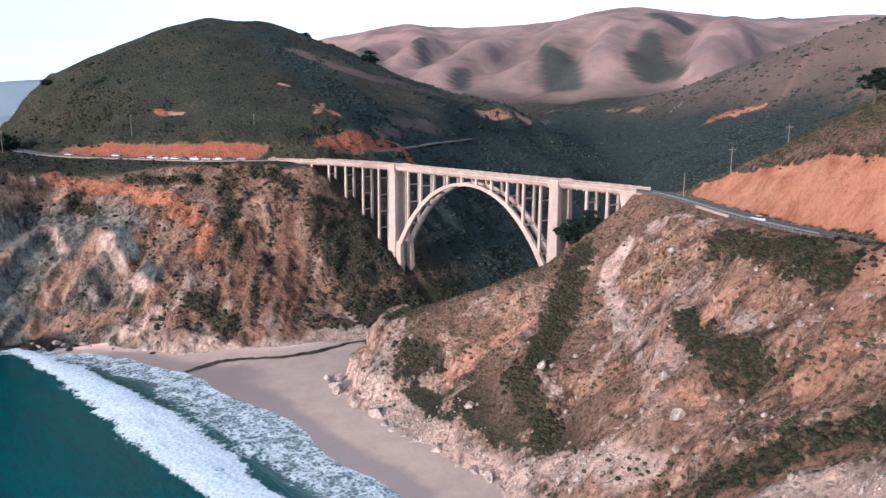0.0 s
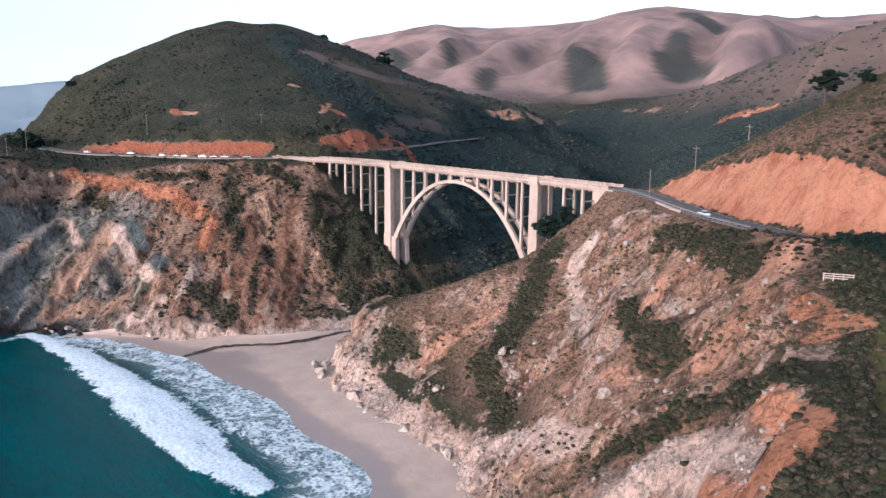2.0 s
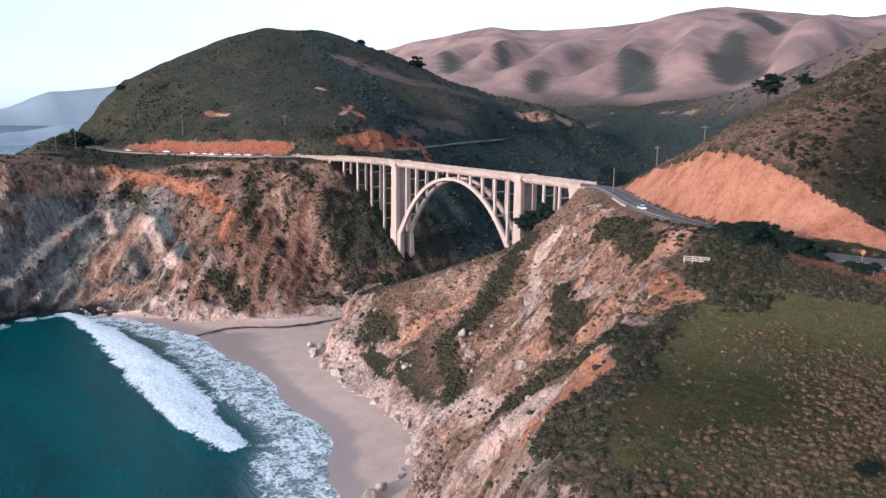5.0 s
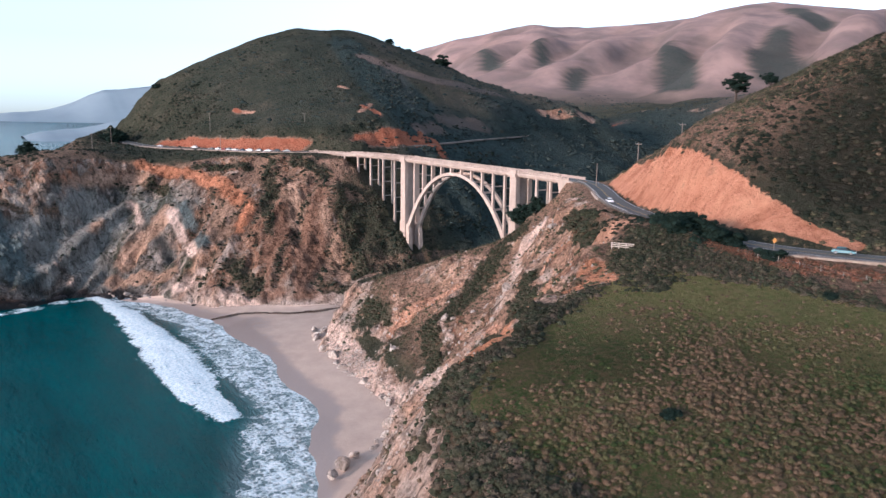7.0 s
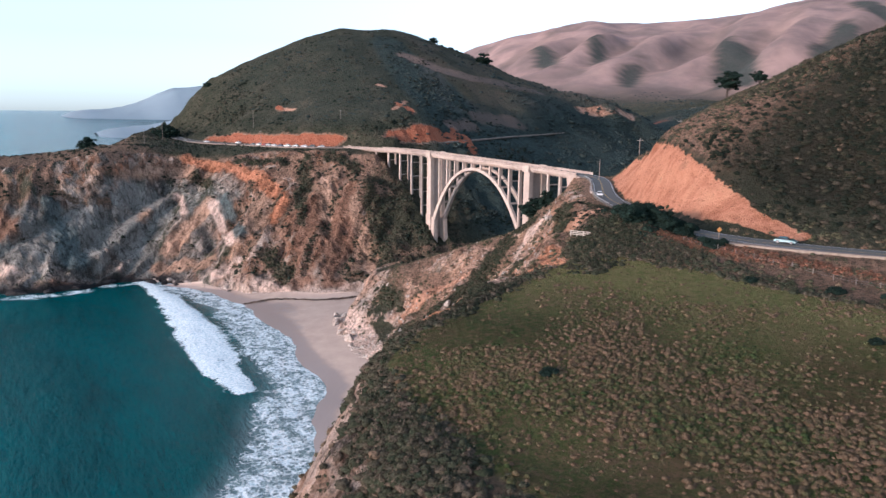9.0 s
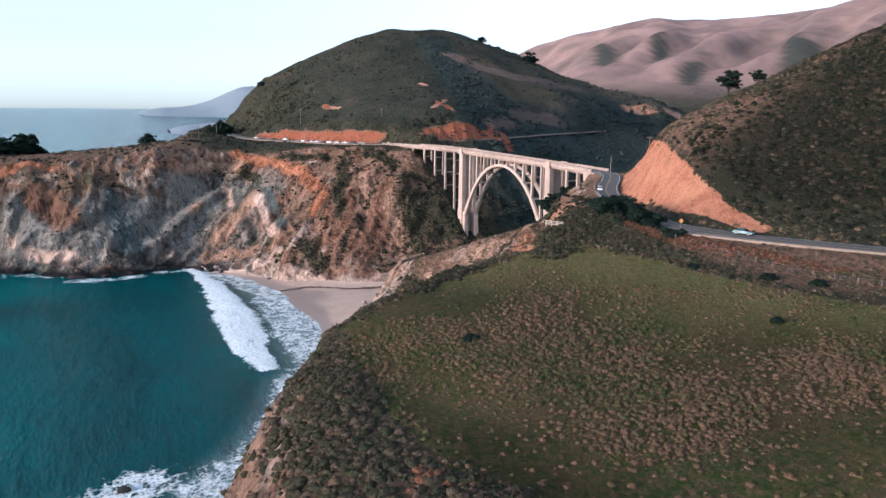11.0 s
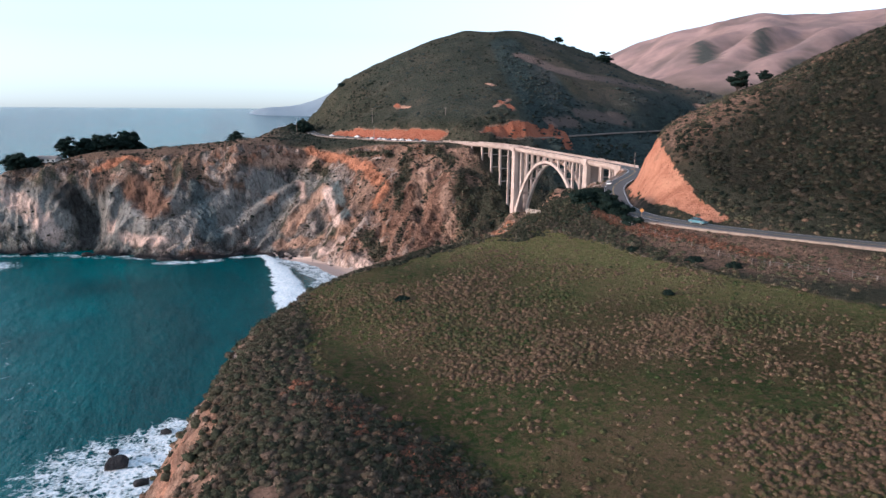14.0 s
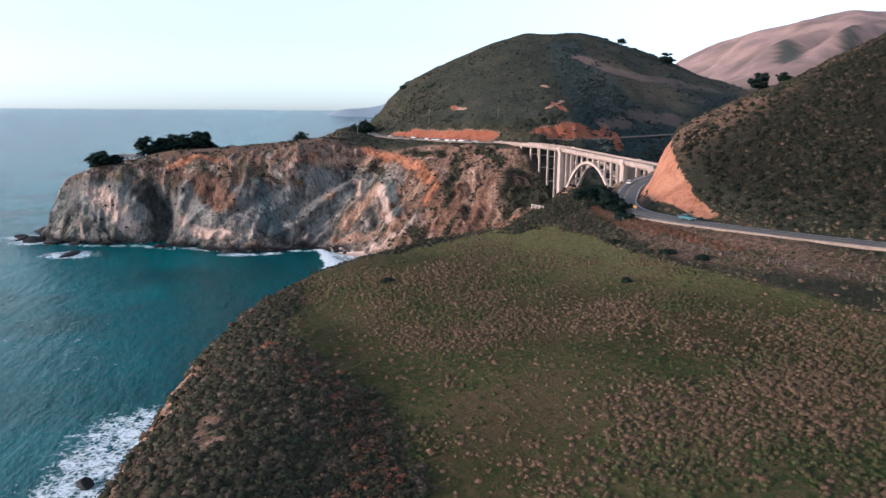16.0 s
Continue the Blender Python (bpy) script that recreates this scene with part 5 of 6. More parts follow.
for y in RIB_Y:
    bm = bmesh.new()
    rings = []
    for x in np.linspace(-45.4, 49.6, 49):
        th = 1.5 + 1.2 * (abs(x - 2.2) / 46) ** 2
        sl = -2 * 0.01174 * (x - 2.2) - 6.8e-6 * (x - 2.2) ** 3
        nx, nz = sl / math.hypot(1, sl), -1 / math.hypot(1, sl)
        z = arch_z(x)
        rings.append([bm.verts.new(v) for v in ((x, y - 0.7, z), (x, y + 0.7, z), (x + nx * th, y + 0.7, z + nz * th), (x + nx * th, y - 0.7, z + nz * th))])
    for a, b in zip(rings, rings[1:]):
        for j in range(4):
            bm.faces.new((a[j], a[(j + 1) % 4], b[(j + 1) % 4], b[j]))
    bmesh.ops.recalc_face_normals(bm, faces=bm.faces)
    part("arch_rib", bm, M_CONCRETE, bridge)
    for x in (-43.6, 47.8):
        bm = bmesh.new()
        tapered(bm, x, y, 24, arch_z(x) - 0.5, 5.2, 2.6, 3.6, 2.0)
        part("springer", bm, M_CONCRETE, bridge)


def strut(x, y0, y1, z, name="strut", size=0.55):
    bm = bmesh.new()
    box_mesh(bm, (x - size / 2, y0, z - size / 2), (x + size / 2, y1, z + size / 2))
    part(name, bm, M_CONCRETE, bridge)


for k in range(10):
    x = 44.1 - 9 * k
    low, high = arch_z(x) - 0.7, deck_z(x) - 1.4
    strut(x, RIB_Y[0], RIB_Y[1], arch_z(x) - 1.0, "arch_strut", 1.0)
    if high - low > 1.2:
        for y in RIB_Y:
            bm = bmesh.new()
            tapered(bm, x, y, low, high, 1.25, 1.2, 1.05, 1.0)
            part("spandrel_column", bm, M_CONCRETE, bridge)
        z = high - 6.5
        while z > low + 3:
            strut(x, RIB_Y[0], RIB_Y[1], z)
            z -= 8.5
for dist_x, y0 in [(-59, 3.6), (-70.5, 2.3), (-82.5, 0.1), (-93.5, -3.2), (-103, -8), (66.5, 4), (76.5, 3.6)]:
    s0 = float(np.interp(dist_x, axis[:, 0], run))
    p, a = on_axis(s0)
    feet = []
    for s in (-3.4, 3.4):
        cx, cy = p[0] - math.sin(a) * s, p[1] + math.cos(a) * s
        g = float(lie(np.array([cx]), np.array([cy]))[0])
        bm = bmesh.new()
        tapered(bm, 0, 0, g - 5 - p[2], -1.4, 1.3, 1.2, 1.05, 1.0)
        ob = part("bent_column", bm, M_CONCRETE, bridge)
        ob.matrix_basis = Matrix.Translation((cx, cy, p[2])) @ Matrix.Rotation(a, 4, "Z")
        feet.append(g)
    z = -6.5
    while p[2] + z > max(feet) + 2:
        bm = bmesh.new()
        box_mesh(bm, (-0.28, -3.4, z - 0.28), (0.28, 3.4, z + 0.28))
        part("strut", bm, M_CONCRETE, bridge).matrix_basis = Matrix.Translation(p) @ Matrix.Rotation(a, 4, "Z")
        z -= 8.5
# end blocks
for s_mid, length, deep in ((8, 14, 10), (run[-1] - 3, 10, 7)):
    p, a = on_axis(s_mid)
    bm = bmesh.new()
    vs = box_mesh(bm, (-length / 2, -4.2, -deep), (length / 2, 4.2, -0.4))
    for v in vs:
        if v.co.z < -deep + 1:
            v.co.x *= 0.7
    part("abutment", bevelled(bm, 0.1), M_CONCRETE, bridge).matrix_basis = Matrix.Translation(p) @ Matrix.Rotation(a, 4, "Z")


# ---- scrub, weeds and trees ----
def foliage(name, colors, rough=0.9, scale=2.5, shade=0.75):
    n = Nodes(name)
    own = n.add("ShaderNodeAttribute", attribute_name="plant").outputs["Fac"]
    leaf = n.add("ShaderNodeNewGeometry").outputs["Random Per Island"]
    rnd = n.math("FRACT", n.math("ADD", own, n.math("MULTIPLY", leaf, 0.22)))
    c = n.ramp(rnd, [(k / max(1, len(colors) - 1), v) for k, v in enumerate(colors)])
    c = n.mix(n.ramp(n.noise(scale, 5, 0.75), [(0.38, shade), (0.56, 0.0)]), c, (0.012, 0.015, 0.010))
    return n.done(c, rough, n.bump(n.noise(scale * 2, 4, 0.75), 0.9, 0.25), spec=0.04)


M_SCRUB = foliage("coastal_scrub", [(0.045, 0.054, 0.030), (0.088, 0.086, 0.048), (0.150, 0.108, 0.074), (0.058, 0.066, 0.036), (0.22, 0.140, 0.098), (0.078, 0.080, 0.044), (0.125, 0.100, 0.064)])
M_LUSH = foliage("dark_green_scrub", [(0.028, 0.033, 0.021), (0.048, 0.050, 0.032), (0.034, 0.040, 0.024), (0.090, 0.070, 0.050), (0.042, 0.046, 0.029), (0.062, 0.056, 0.038)])
M_RIM = foliage("rim_scrub", [(0.036, 0.044, 0.027), (0.068, 0.067, 0.043), (0.048, 0.054, 0.033), (0.115, 0.088, 0.065), (0.041, 0.048, 0.029), (0.145, 0.103, 0.079), (0.061, 0.061, 0.039)])
M_RED_SCRUB = foliage("rusty_scrub", [(0.24, 0.100, 0.062), (0.14, 0.080, 0.055), (0.30, 0.125, 0.078), (0.070, 0.066, 0.042), (0.19, 0.115, 0.080)])
M_WEED = foliage("dry_weeds", [(0.034, 0.050, 0.018), (0.055, 0.070, 0.026), (0.100, 0.085, 0.045), (0.080, 0.082, 0.036), (0.155, 0.100, 0.066), (0.110, 0.085, 0.048), (0.180, 0.114, 0.072), (0.120, 0.086, 0.054), (0.205, 0.130, 0.086)], scale=6, shade=0.25)
M_DARK_SCRUB = foliage("dark_chaparral", [(0.012, 0.016, 0.012), (0.020, 0.023, 0.016), (0.010, 0.014, 0.011), (0.050, 0.044, 0.030), (0.014, 0.018, 0.013), (0.080, 0.062, 0.046), (0.022, 0.025, 0.017)])
M_LEAF = foliage("dark_leaves", [(0.011, 0.021, 0.017), (0.018, 0.031, 0.024), (0.027, 0.038, 0.027)])
M_HILL_SCRUB = foliage("hill_scrub", [(0.016, 0.023, 0.018), (0.026, 0.032, 0.023), (0.015, 0.022, 0.018), (0.055, 0.047, 0.035), (0.020, 0.027, 0.020), (0.075, 0.060, 0.045)], scale=1.2)
# leaf colours raised towards blue-green to hold the distance haze
M_HAZY_SCRUB = foliage("valley_scrub", [(0.034, 0.046, 0.044), (0.044, 0.056, 0.052), (0.030, 0.042, 0.042), (0.056, 0.064, 0.057), (0.038, 0.050, 0.047)], scale=0.8, shade=0.4)
M_BARK = plain("bark", (0.07, 0.05, 0.04), 0.95, vary=0.4, scale=4)

rng = np.random.default_rng(11)


def dome(seed, sub=1, leaves=12):
    """Corners and triangles of one low bush about 1 m in radius."""
    r = np.random.default_rng(seed)
    bm = bmesh.new()
    bmesh.ops.create_icosphere(bm, subdivisions=sub, radius=1)
    co = np.array([v.co[:] for v in bm.verts])
    tri = np.array([[v.index for v in f.verts] for f in bm.faces])
    bm.free()
    co *= (0.92 + r.uniform(-0.34, 0.30, len(co)))[:, None]
    co[:, 2] = np.where(co[:, 2] < 0, co[:, 2] * 0.35, co[:, 2] * 0.85)
    extra, faces = [], []
    for k in range(leaves):
        d = r.normal(size=3)
        d[2] = abs(d[2]) + 0.15
        d /= np.linalg.norm(d)
        base = d * r.uniform(0.65, 0.95)
        side = np.cross(d, r.normal(size=3))
        side /= np.linalg.norm(side)
        w = r.uniform(0.10, 0.22)
        i = len(co) + len(extra)
        extra += [base - side * w, base + side * w, base + d * r.uniform(0.16, 0.36) + side * r.uniform(-0.2, 0.2)]
        faces.append([i, i + 1, i + 2])
    if leaves:
        co = np.concatenate([co, extra])
        tri = np.concatenate([tri, faces])
    return co, tri


def scatter(name, where, sizes, shapes, material, squash=(0.7, 1.1), sink=0.15, label="", category="scrub", drift=0.0):
    """Many small plants at given places, as one mesh."""
    co_all, tri_all, tint_all, count = [], [], [], 0
    n = len(where)
    own = rng.uniform(0, 1, n)
    if drift:
        own = np.clip(0.5 + 0.75 * fbm(where[:, 0] * drift, where[:, 1] * drift, 0, 3, 45) + 0.55 * (own - 0.5), 0.02, 0.77)
    pick_shape = rng.integers(0, len(shapes), n)
    turn = rng.uniform(0, 2 * math.pi, n)
    flat = rng.uniform(*squash, n)
    for k, (co, tri) in enumerate(shapes):
        m = pick_shape == k
        if not m.any():
            continue
        c, s = np.cos(turn[m])[:, None], np.sin(turn[m])[:, None]
        x = (co[None, :, 0] * c - co[None, :, 1] * s) * sizes[m][:, None] + where[m][:, 0:1]
        y = (co[None, :, 0] * s + co[None, :, 1] * c) * sizes[m][:, None] + where[m][:, 1:2]
        z = (co[None, :, 2] * flat[m][:, None] - sink) * sizes[m][:, None] + where[m][:, 2:3]
        co_all.append(np.stack([x, y, z], -1).reshape(-1, 3))
        tri_all.append((tri[None] + (np.arange(m.sum()) * len(co))[:, None, None]).reshape(-1, 3) + count)
        tint_all.append(np.repeat(own[m], len(co)))
        count += m.sum() * len(co)
    tint = np.repeat(np.concatenate(tint_all)[:, None], 4, 1)
    ob = mesh_object(name, np.concatenate(co_all), np.concatenate(tri_all), material, [("plant", tint)], flat=False)
    return tagged(ob, label, category, kind="stuff")


area = (np.gradient(gx, axis=1) * np.gradient(gy, axis=0) * ln).ravel()


def places(density, count):
    """Places drawn from the land by a density for each corner of its grid."""
    w = (density.ravel() * area).clip(0)
    i = rng.choice(len(w), count, p=w / w.sum())
    j = rng.uniform(-0.5, 0.5, (count, 2))
    step_x, step_y = np.gradient(GX)[i % len(GX)], np.gradient(GY)[i // len(GX)]
    out = surface[i].copy()
    out[:, 0] += j[:, 0] * step_x
    out[:, 1] += j[:, 1] * step_y
    out[:, 2] += j[:, 0] * step_x * -(nx_.ravel()[i]) + j[:, 1] * step_y * -(ny_.ravel()[i])
    return out


DOMES = [dome(s, 1, 12) for s in range(8)]
FAR_DOMES = [dome(20 + s, 1, 2) for s in range(6)]
WEEDS = [dome(40 + s, 1, 5) for s in range(8)]
clumping = smooth(-0.25, 0.35, fbm(gx * 0.07, gy * 0.07, gz * 0.05, 4, 33))
dry_land = smooth(2, 7, gz) * smooth(5.5, 8, roadway) * smooth(2, 6, bridge_line)
bare = (1 - np.clip(clay * 1.2, 0, 1)) * (1 - meadow) * dry_land
box_near = ((gx > -330) & (gx < 400) & (gy > -360) & (gy < 130))
scrubby = bare * (1 - np.where(gx > 30, 0.6, 0.93) * rock) * (1 - 0.6 * np.clip(tone[:, :, 0], 0, 1) * (gx > 30)) * (0.12 + clumping) * box_near
dark_hill = smooth(175, 215, gx) * smooth(-58, -46, gy) * smooth(74, 77.5, gz)
p9 = places(dark_hill * bare * (gx < 340) * (gy < 90) * (0.55 + clumping), 12000)
scatter("chaparral", p9, rng.uniform(0.45, 1.35, len(p9)), DOMES, M_DARK_SCRUB, label="dense dark chaparral covering the hillside above the road")
p1 = places(scrubby * (gx > 30) * (gy < 60) * (1 - 0.9 * dark_hill) * (1 - 0.85 * smooth(208, 222, gx) * smooth(-110, -125, gy) * smooth(48, 54, gz)), 16000)
scatter("coastal_scrub", p1, 0.22 + 0.75 * rng.uniform(0, 1, len(p1)) ** 1.6, DOMES, M_SCRUB, label="dense grey-green coastal scrub on the slopes")
p2 = places(scrubby * ((gx <= 30) | (gy >= 60)) * np.where((gx < -130) & (gy > -40), 0.25, 1.0), 6500)
scatter("hillside_scrub", p2, rng.uniform(0.6, 1.8, len(p2)), FAR_DOMES, M_HILL_SCRUB, label="dark scrub covering the canyon sides and hill")
hill_box = ((gx > -520) & (gx < -100) & (gy > -130) & (gy < 330))
p3 = places(bare * hill_box * (0.05 + clumping ** 2), 9000)
scatter("hill_scrub", p3, 0.35 + 0.9 * rng.uniform(0, 1, len(p3)) ** 2, FAR_DOMES, M_HILL_SCRUB, squash=(0.3, 0.5), label="low dark scrub scattered over the rounded hill")
weedy = smooth(-0.15, 0.35, fbm(gx * 0.05, gy * 0.05, 0, 4, 66)) * meadow * (gx < 430)
knoll_density = smooth(9, 2, line_distance(gx, gy, [(203, -78), (210, -79), (219, -80)])[0]) * dry_land
rim_band = smooth(50, 57, gz) * smooth(214, 223, gx) * (gx < 400) * (gy < -85) * bare * (1 - 0.95 * rock)
p10 = places(rim_band * (0.40 + clumping), 13000)
scatter("rim_scrub", p10, 0.35 + 0.85 * rng.uniform(0, 1, len(p10)) ** 2, DOMES, M_RIM, label="dense mixed scrub along the rim of the sea cliff")
p13 = places(lush * dry_land * (gx > 60), 5200)
scatter("slope_thicket", p13, 0.35 + 0.9 * rng.uniform(0, 1, len(p13)) ** 1.5, DOMES, M_LUSH, label="dense dark green bushes in the hollows of the slope", category="thicket")
p14 = places((lush + 0.35 * smooth(-95, -75, gx) * smooth(-50, -20, gy)) * dry_land * (gx <= 60) * (gy < 20), 3200)
scatter("cliff_thicket", p14, rng.uniform(0.45, 1.35, len(p14)), FAR_DOMES, M_LUSH, label="dark green bushes clinging to the sea cliff", category="thicket")
low_knoll = smooth(12, 4, line_distance(gx, gy, [(172, -68), (182, -74), (196, -80), (206, -86)])[0]) * dry_land * smooth(70, 73, gz)
hill_brow = bare * smooth(105, 122, gx) * smooth(215, 190, gx) * smooth(-48, -35, gy) * smooth(110, 90, gy) * smooth(79, 82, gz)
p15 = places(hill_brow * (0.2 + clumping), 5000)
scatter("brow_scrub", p15, 0.4 + 0.9 * rng.uniform(0, 1, len(p15)) ** 1.5, DOMES, M_RIM, squash=(0.5, 0.9), label="dark brown-green scrub over the brow above the road cut")
p12 = places(low_knoll, 300)
scatter("knoll_scrub", p12, rng.uniform(0.4, 1.0, len(p12)), DOMES, M_DARK_SCRUB, squash=(0.6, 1.0), label="low dark scrub over the knoll by the road")
p5 = places(knoll_density, 80)
scatter("thicket", p5, rng.uniform(0.8, 1.7, len(p5)), DOMES, M_LEAF, squash=(0.8, 1.3), label="dark green thicket on the knoll beside the road", category="thicket")
cove = smooth(4.5, 1.5, line_distance(gx, gy, [(300, -171), (307, -168), (314, -163.5), (322, -160.5), (333, -158.5), (347, -158.5)])[0]) * (1 - 0.85 * meadow)
p6 = places(cove * (0.3 + clumping), 420)
scatter("rusty_scrub", p6, rng.uniform(0.4, 1.0, len(p6)), DOMES, M_RED_SCRUB, label="rust-red scrub above the sea cliff")
verge = smooth(16, 11, roadway) * smooth(7.5, 9, roadway) * (gx > 215) * (gy < -20) * (line_distance(gx, gy, [p[:2] for p in MEADOW_TOP])[0] < 9)
p7 = places(verge * (0.15 + clumping), 1500)
scatter("verge_scrub", p7, rng.uniform(0.3, 0.9, len(p7)), DOMES, M_RED_SCRUB, label="reddish brown scrub along the road verge")
canyon_wood = wood_shade * dry_land * smooth(420, 300, gy) * ((gx > -330) & (gx < 140))
p8 = places(canyon_wood * (0.2 + clumping), 6500)
scatter("canyon_woods", p8, 0.8 + 1.9 * rng.uniform(0, 1, len(p8)) ** 1.6, FAR_DOMES, M_HAZY_SCRUB, squash=(0.5, 0.9), label="dark evergreen woods filling the canyon", category="woods")
mid_far = (smooth(120, 200, gy) * smooth(640, 560, gy) * ((gx > -360) & (gx < 330)) + 0.5 * smooth(380, 450, gy) * smooth(1050, 950, gy) * ((gx > -900) & (gx < -200))) * smooth(20, 50, gz)
p11 = places(mid_far * (0.1 + clumping), 6000)
scatter("valley_scrub", p11, 1.0 + 2.6 * rng.uniform(0, 1, len(p11)) ** 1.5, FAR_DOMES, M_HAZY_SCRUB, squash=(0.5, 0.9), label="dark scrub and low trees over the far valley sides")
inland = smooth(-84, -100, gy + (gx - 250) * -0.28)
p4 = places((0.3 + 0.7 * smooth(228, 272, gx)) * (1 - 0.45 * smooth(335, 370, gx)) * (meadow * 0.10 + weedy ** 1.4) * (0.25 + 0.75 * inland) * (gx < 420), 25000)
scatter("meadow_weeds", p4, 0.17 + 0.50 * rng.uniform(0, 1, len(p4)) ** 1.8, WEEDS, M_WEED, squash=(0.55, 1.0), drift=0.07, label="dry brown weeds dotted over the green meadow", category="weeds")


# ---- trees ----
def height_at(x, y):
    """Height of the finished ground near a place."""
    i = np.searchsorted(GX, x)
    j = np.searchsorted(GY, y)
    box = surface.reshape(len(GY), len(GX), 3)[max(0, j - 8):j + 8, max(0, i - 8):i + 8].reshape(-1, 3)
    return float(box[np.argmin((box[:, 0] - x) ** 2 + (box[:, 1] - y) ** 2), 2])


def limb(co, tri, a, b, r0, r1, sides=7):
    a, b = np.array(a, float), np.array(b, float)
    d = (b - a) / np.linalg.norm(b - a)
    u = np.cross(d, (0.3, 0.9, 0.1))
    u /= np.linalg.norm(u)
    v = np.cross(d, u)
    base = len(co)
    for p, r in ((a, r0), (b, r1)):
        for k in range(sides):
            w = 2 * math.pi * k / sides
            co.append(p + (u * math.cos(w) + v * math.sin(w)) * r)
    for k in range(sides):
        n = (k + 1) % sides
        tri += [[base + k, base + n, base + sides + n], [base + k, base + sides + n, base + sides + k]]


def tree(name, x, y, height, spread, style, seed, label, group="", sink=0.4):
    """A trunk with limbs and a crown of many ragged clumps. style: flat, round or low."""
    r = np.random.default_rng(seed)
    z = height_at(x, y) - sink
    ob = tagged(new(name), label, "tree", group)
    ob.location = (x, y, z)
    co, tri = [], []
    lean = r.uniform(-0.06, 0.06, 2) * height
    fork = height * {"flat": 0.45, "round": 0.3, "low": 0.12}[style]
    limb(co, tri, (0, 0, -0.6), (lean[0] * 0.5, lean[1] * 0.5, fork), height * 0.035 + 0.12, height * 0.026 + 0.08)
    heads = []
    n = {"flat": 10, "round": 9, "low": 8}[style]
    for k in range(n):
        a = 2 * math.pi * k / n + r.uniform(-0.3, 0.3)
        reach = spread * 0.5 * r.uniform(0.35, 0.85)
        top = height * {"flat": r.uniform(0.45, 0.9), "round": r.uniform(0.45, 0.88), "low": r.uniform(0.16, 0.66)}[style]
        head = np.array([lean[0] + math.cos(a) * reach, lean[1] + math.sin(a) * reach, top])
        limb(co, tri, (lean[0] * 0.5, lean[1] * 0.5, fork * r.uniform(0.8, 1.0)), head, height * 0.016 + 0.05, 0.04, 5)
        heads.append(head)
    heads.append(np.array([lean[0], lean[1], height * 0.9]))
    trunk = mesh_object("trunk", np.array(co), tri, M_BARK, parent=ob)
    cc, tt, count = [], [], 0
    per = {"flat": 9, "round": 11, "low": 15}[style]
    for head in heads:
        for k in range(per):
            sc, st = dome(seed * 100 + k, 1, 14)
            size = spread * r.uniform(0.05, 0.11) * (1.2 if style == "low" else 1) + 0.25
            off = r.normal(size=3) * spread * np.array([0.11, 0.11, {"flat": 0.05, "round": 0.09, "low": 0.08}[style]])
            p = head + off
            p[2] = min(max(p[2], size * 0.4), height)
            q = sc * size * np.array([1.15, 1.15, 0.75 if style == "flat" else 0.95])
            w = r.uniform(0, 6.28)
            q = np.column_stack([q[:, 0] * math.cos(w) - q[:, 1] * math.sin(w), q[:, 0] * math.sin(w) + q[:, 1] * math.cos(w), q[:, 2]]) + p
            cc.append(q)
            tt.append(st + count)
            count += len(sc)
    mesh_object("crown", np.concatenate(cc), np.concatenate(tt), M_LEAF, parent=ob, flat=True)
    return ob


tree("pine", 164, 1, 10.5, 9.5, "flat", 1, "dark flat-topped pine on the hill above the road cut")
tree("small_tree", 174, 5, 5, 4.5, "round", 3, "small dark round tree on the hillside skyline")
tree("hilltop_tree", -406, 172, 9, 13, "round", 4, "dark tree on the hill's skyline", "hilltop trees")
tree("hilltop_tree", -412, 160, 6, 9, "round", 5, "low dark tree on the hill's skyline", "hilltop trees")
tree("hilltop_tree", -393, 190, 9, 9, "round", 6, "dark round tree on the hill's skyline", "hilltop trees")
tree("hilltop_tree", -317, 206, 10, 16, "low", 7, "spreading dark tree on the hill's shoulder", "hilltop trees")
tree("hilltop_tree", -338, -66, 3.2, 8, "low", 8, "small dark tree on the hill's seaward skyline", "hilltop trees")
tree("cypress", -290, -168, 11, 13, "low", 9, "lone dark cypress on the headland")
tree("cypress", -293, -109, 9, 18, "low", 10, "dark spreading cypress at the foot of the hill")
tree("cypress", -281, -112, 7, 14, "low", 11, "dark low cypress at the foot of the hill")
for k, (x, y, h, w) in enumerate([(-216, -291, 13, 16), (-222, -282, 12, 16), (-229, -273, 14, 18), (-236, -264, 14, 18), (-240, -255, 15, 19), (-246, -247, 15, 19), (-230, -284, 12, 16), (-222, -267, 12, 15), (-228, -257, 12, 15)]):
    tree("grove_tree", x, y, h * 1.15, w, "low", 20 + k, "dense dark cypress in the headland grove", "headland grove")
tree("large_shrub", -205, -324, 11, 20, "low", 30, "large dark shrub near the headland's edge")
tree("large_shrub", -207, -312, 6, 11, "low", 31, "dark shrub beside the headland house")
tree("cypress", 66, -6, 11, 12, "low", 32, "dark cypress beside the bridge's south tower", sink=2)
tree("cypress", 71, -3, 9, 9, "low", 33, "dark cypress beside the bridge's approach columns", sink=2)
for k, (x, y, h, w) in enumerate([(201, -77, 2.6, 6), (205, -77, 3.6, 7), (209, -78, 4.0, 8), (213, -77, 3.8, 7), (217, -79, 3.0, 6), (210, -83, 2.6, 6), (222, -79, 1.8, 4), (231, -80, 1.6, 5), (212, -75.5, 4.0, 7), (218.5, -76.5, 3.4, 6)]):
    tree("thicket_shrub", x, y, h, w, "low", 60 + k, "tall dark shrub on the knoll by the road", "knoll shrubs")
tree("meadow_bush", 281, -101, 1.2, 1.4, "low", 34, "single dark bush in the meadow")
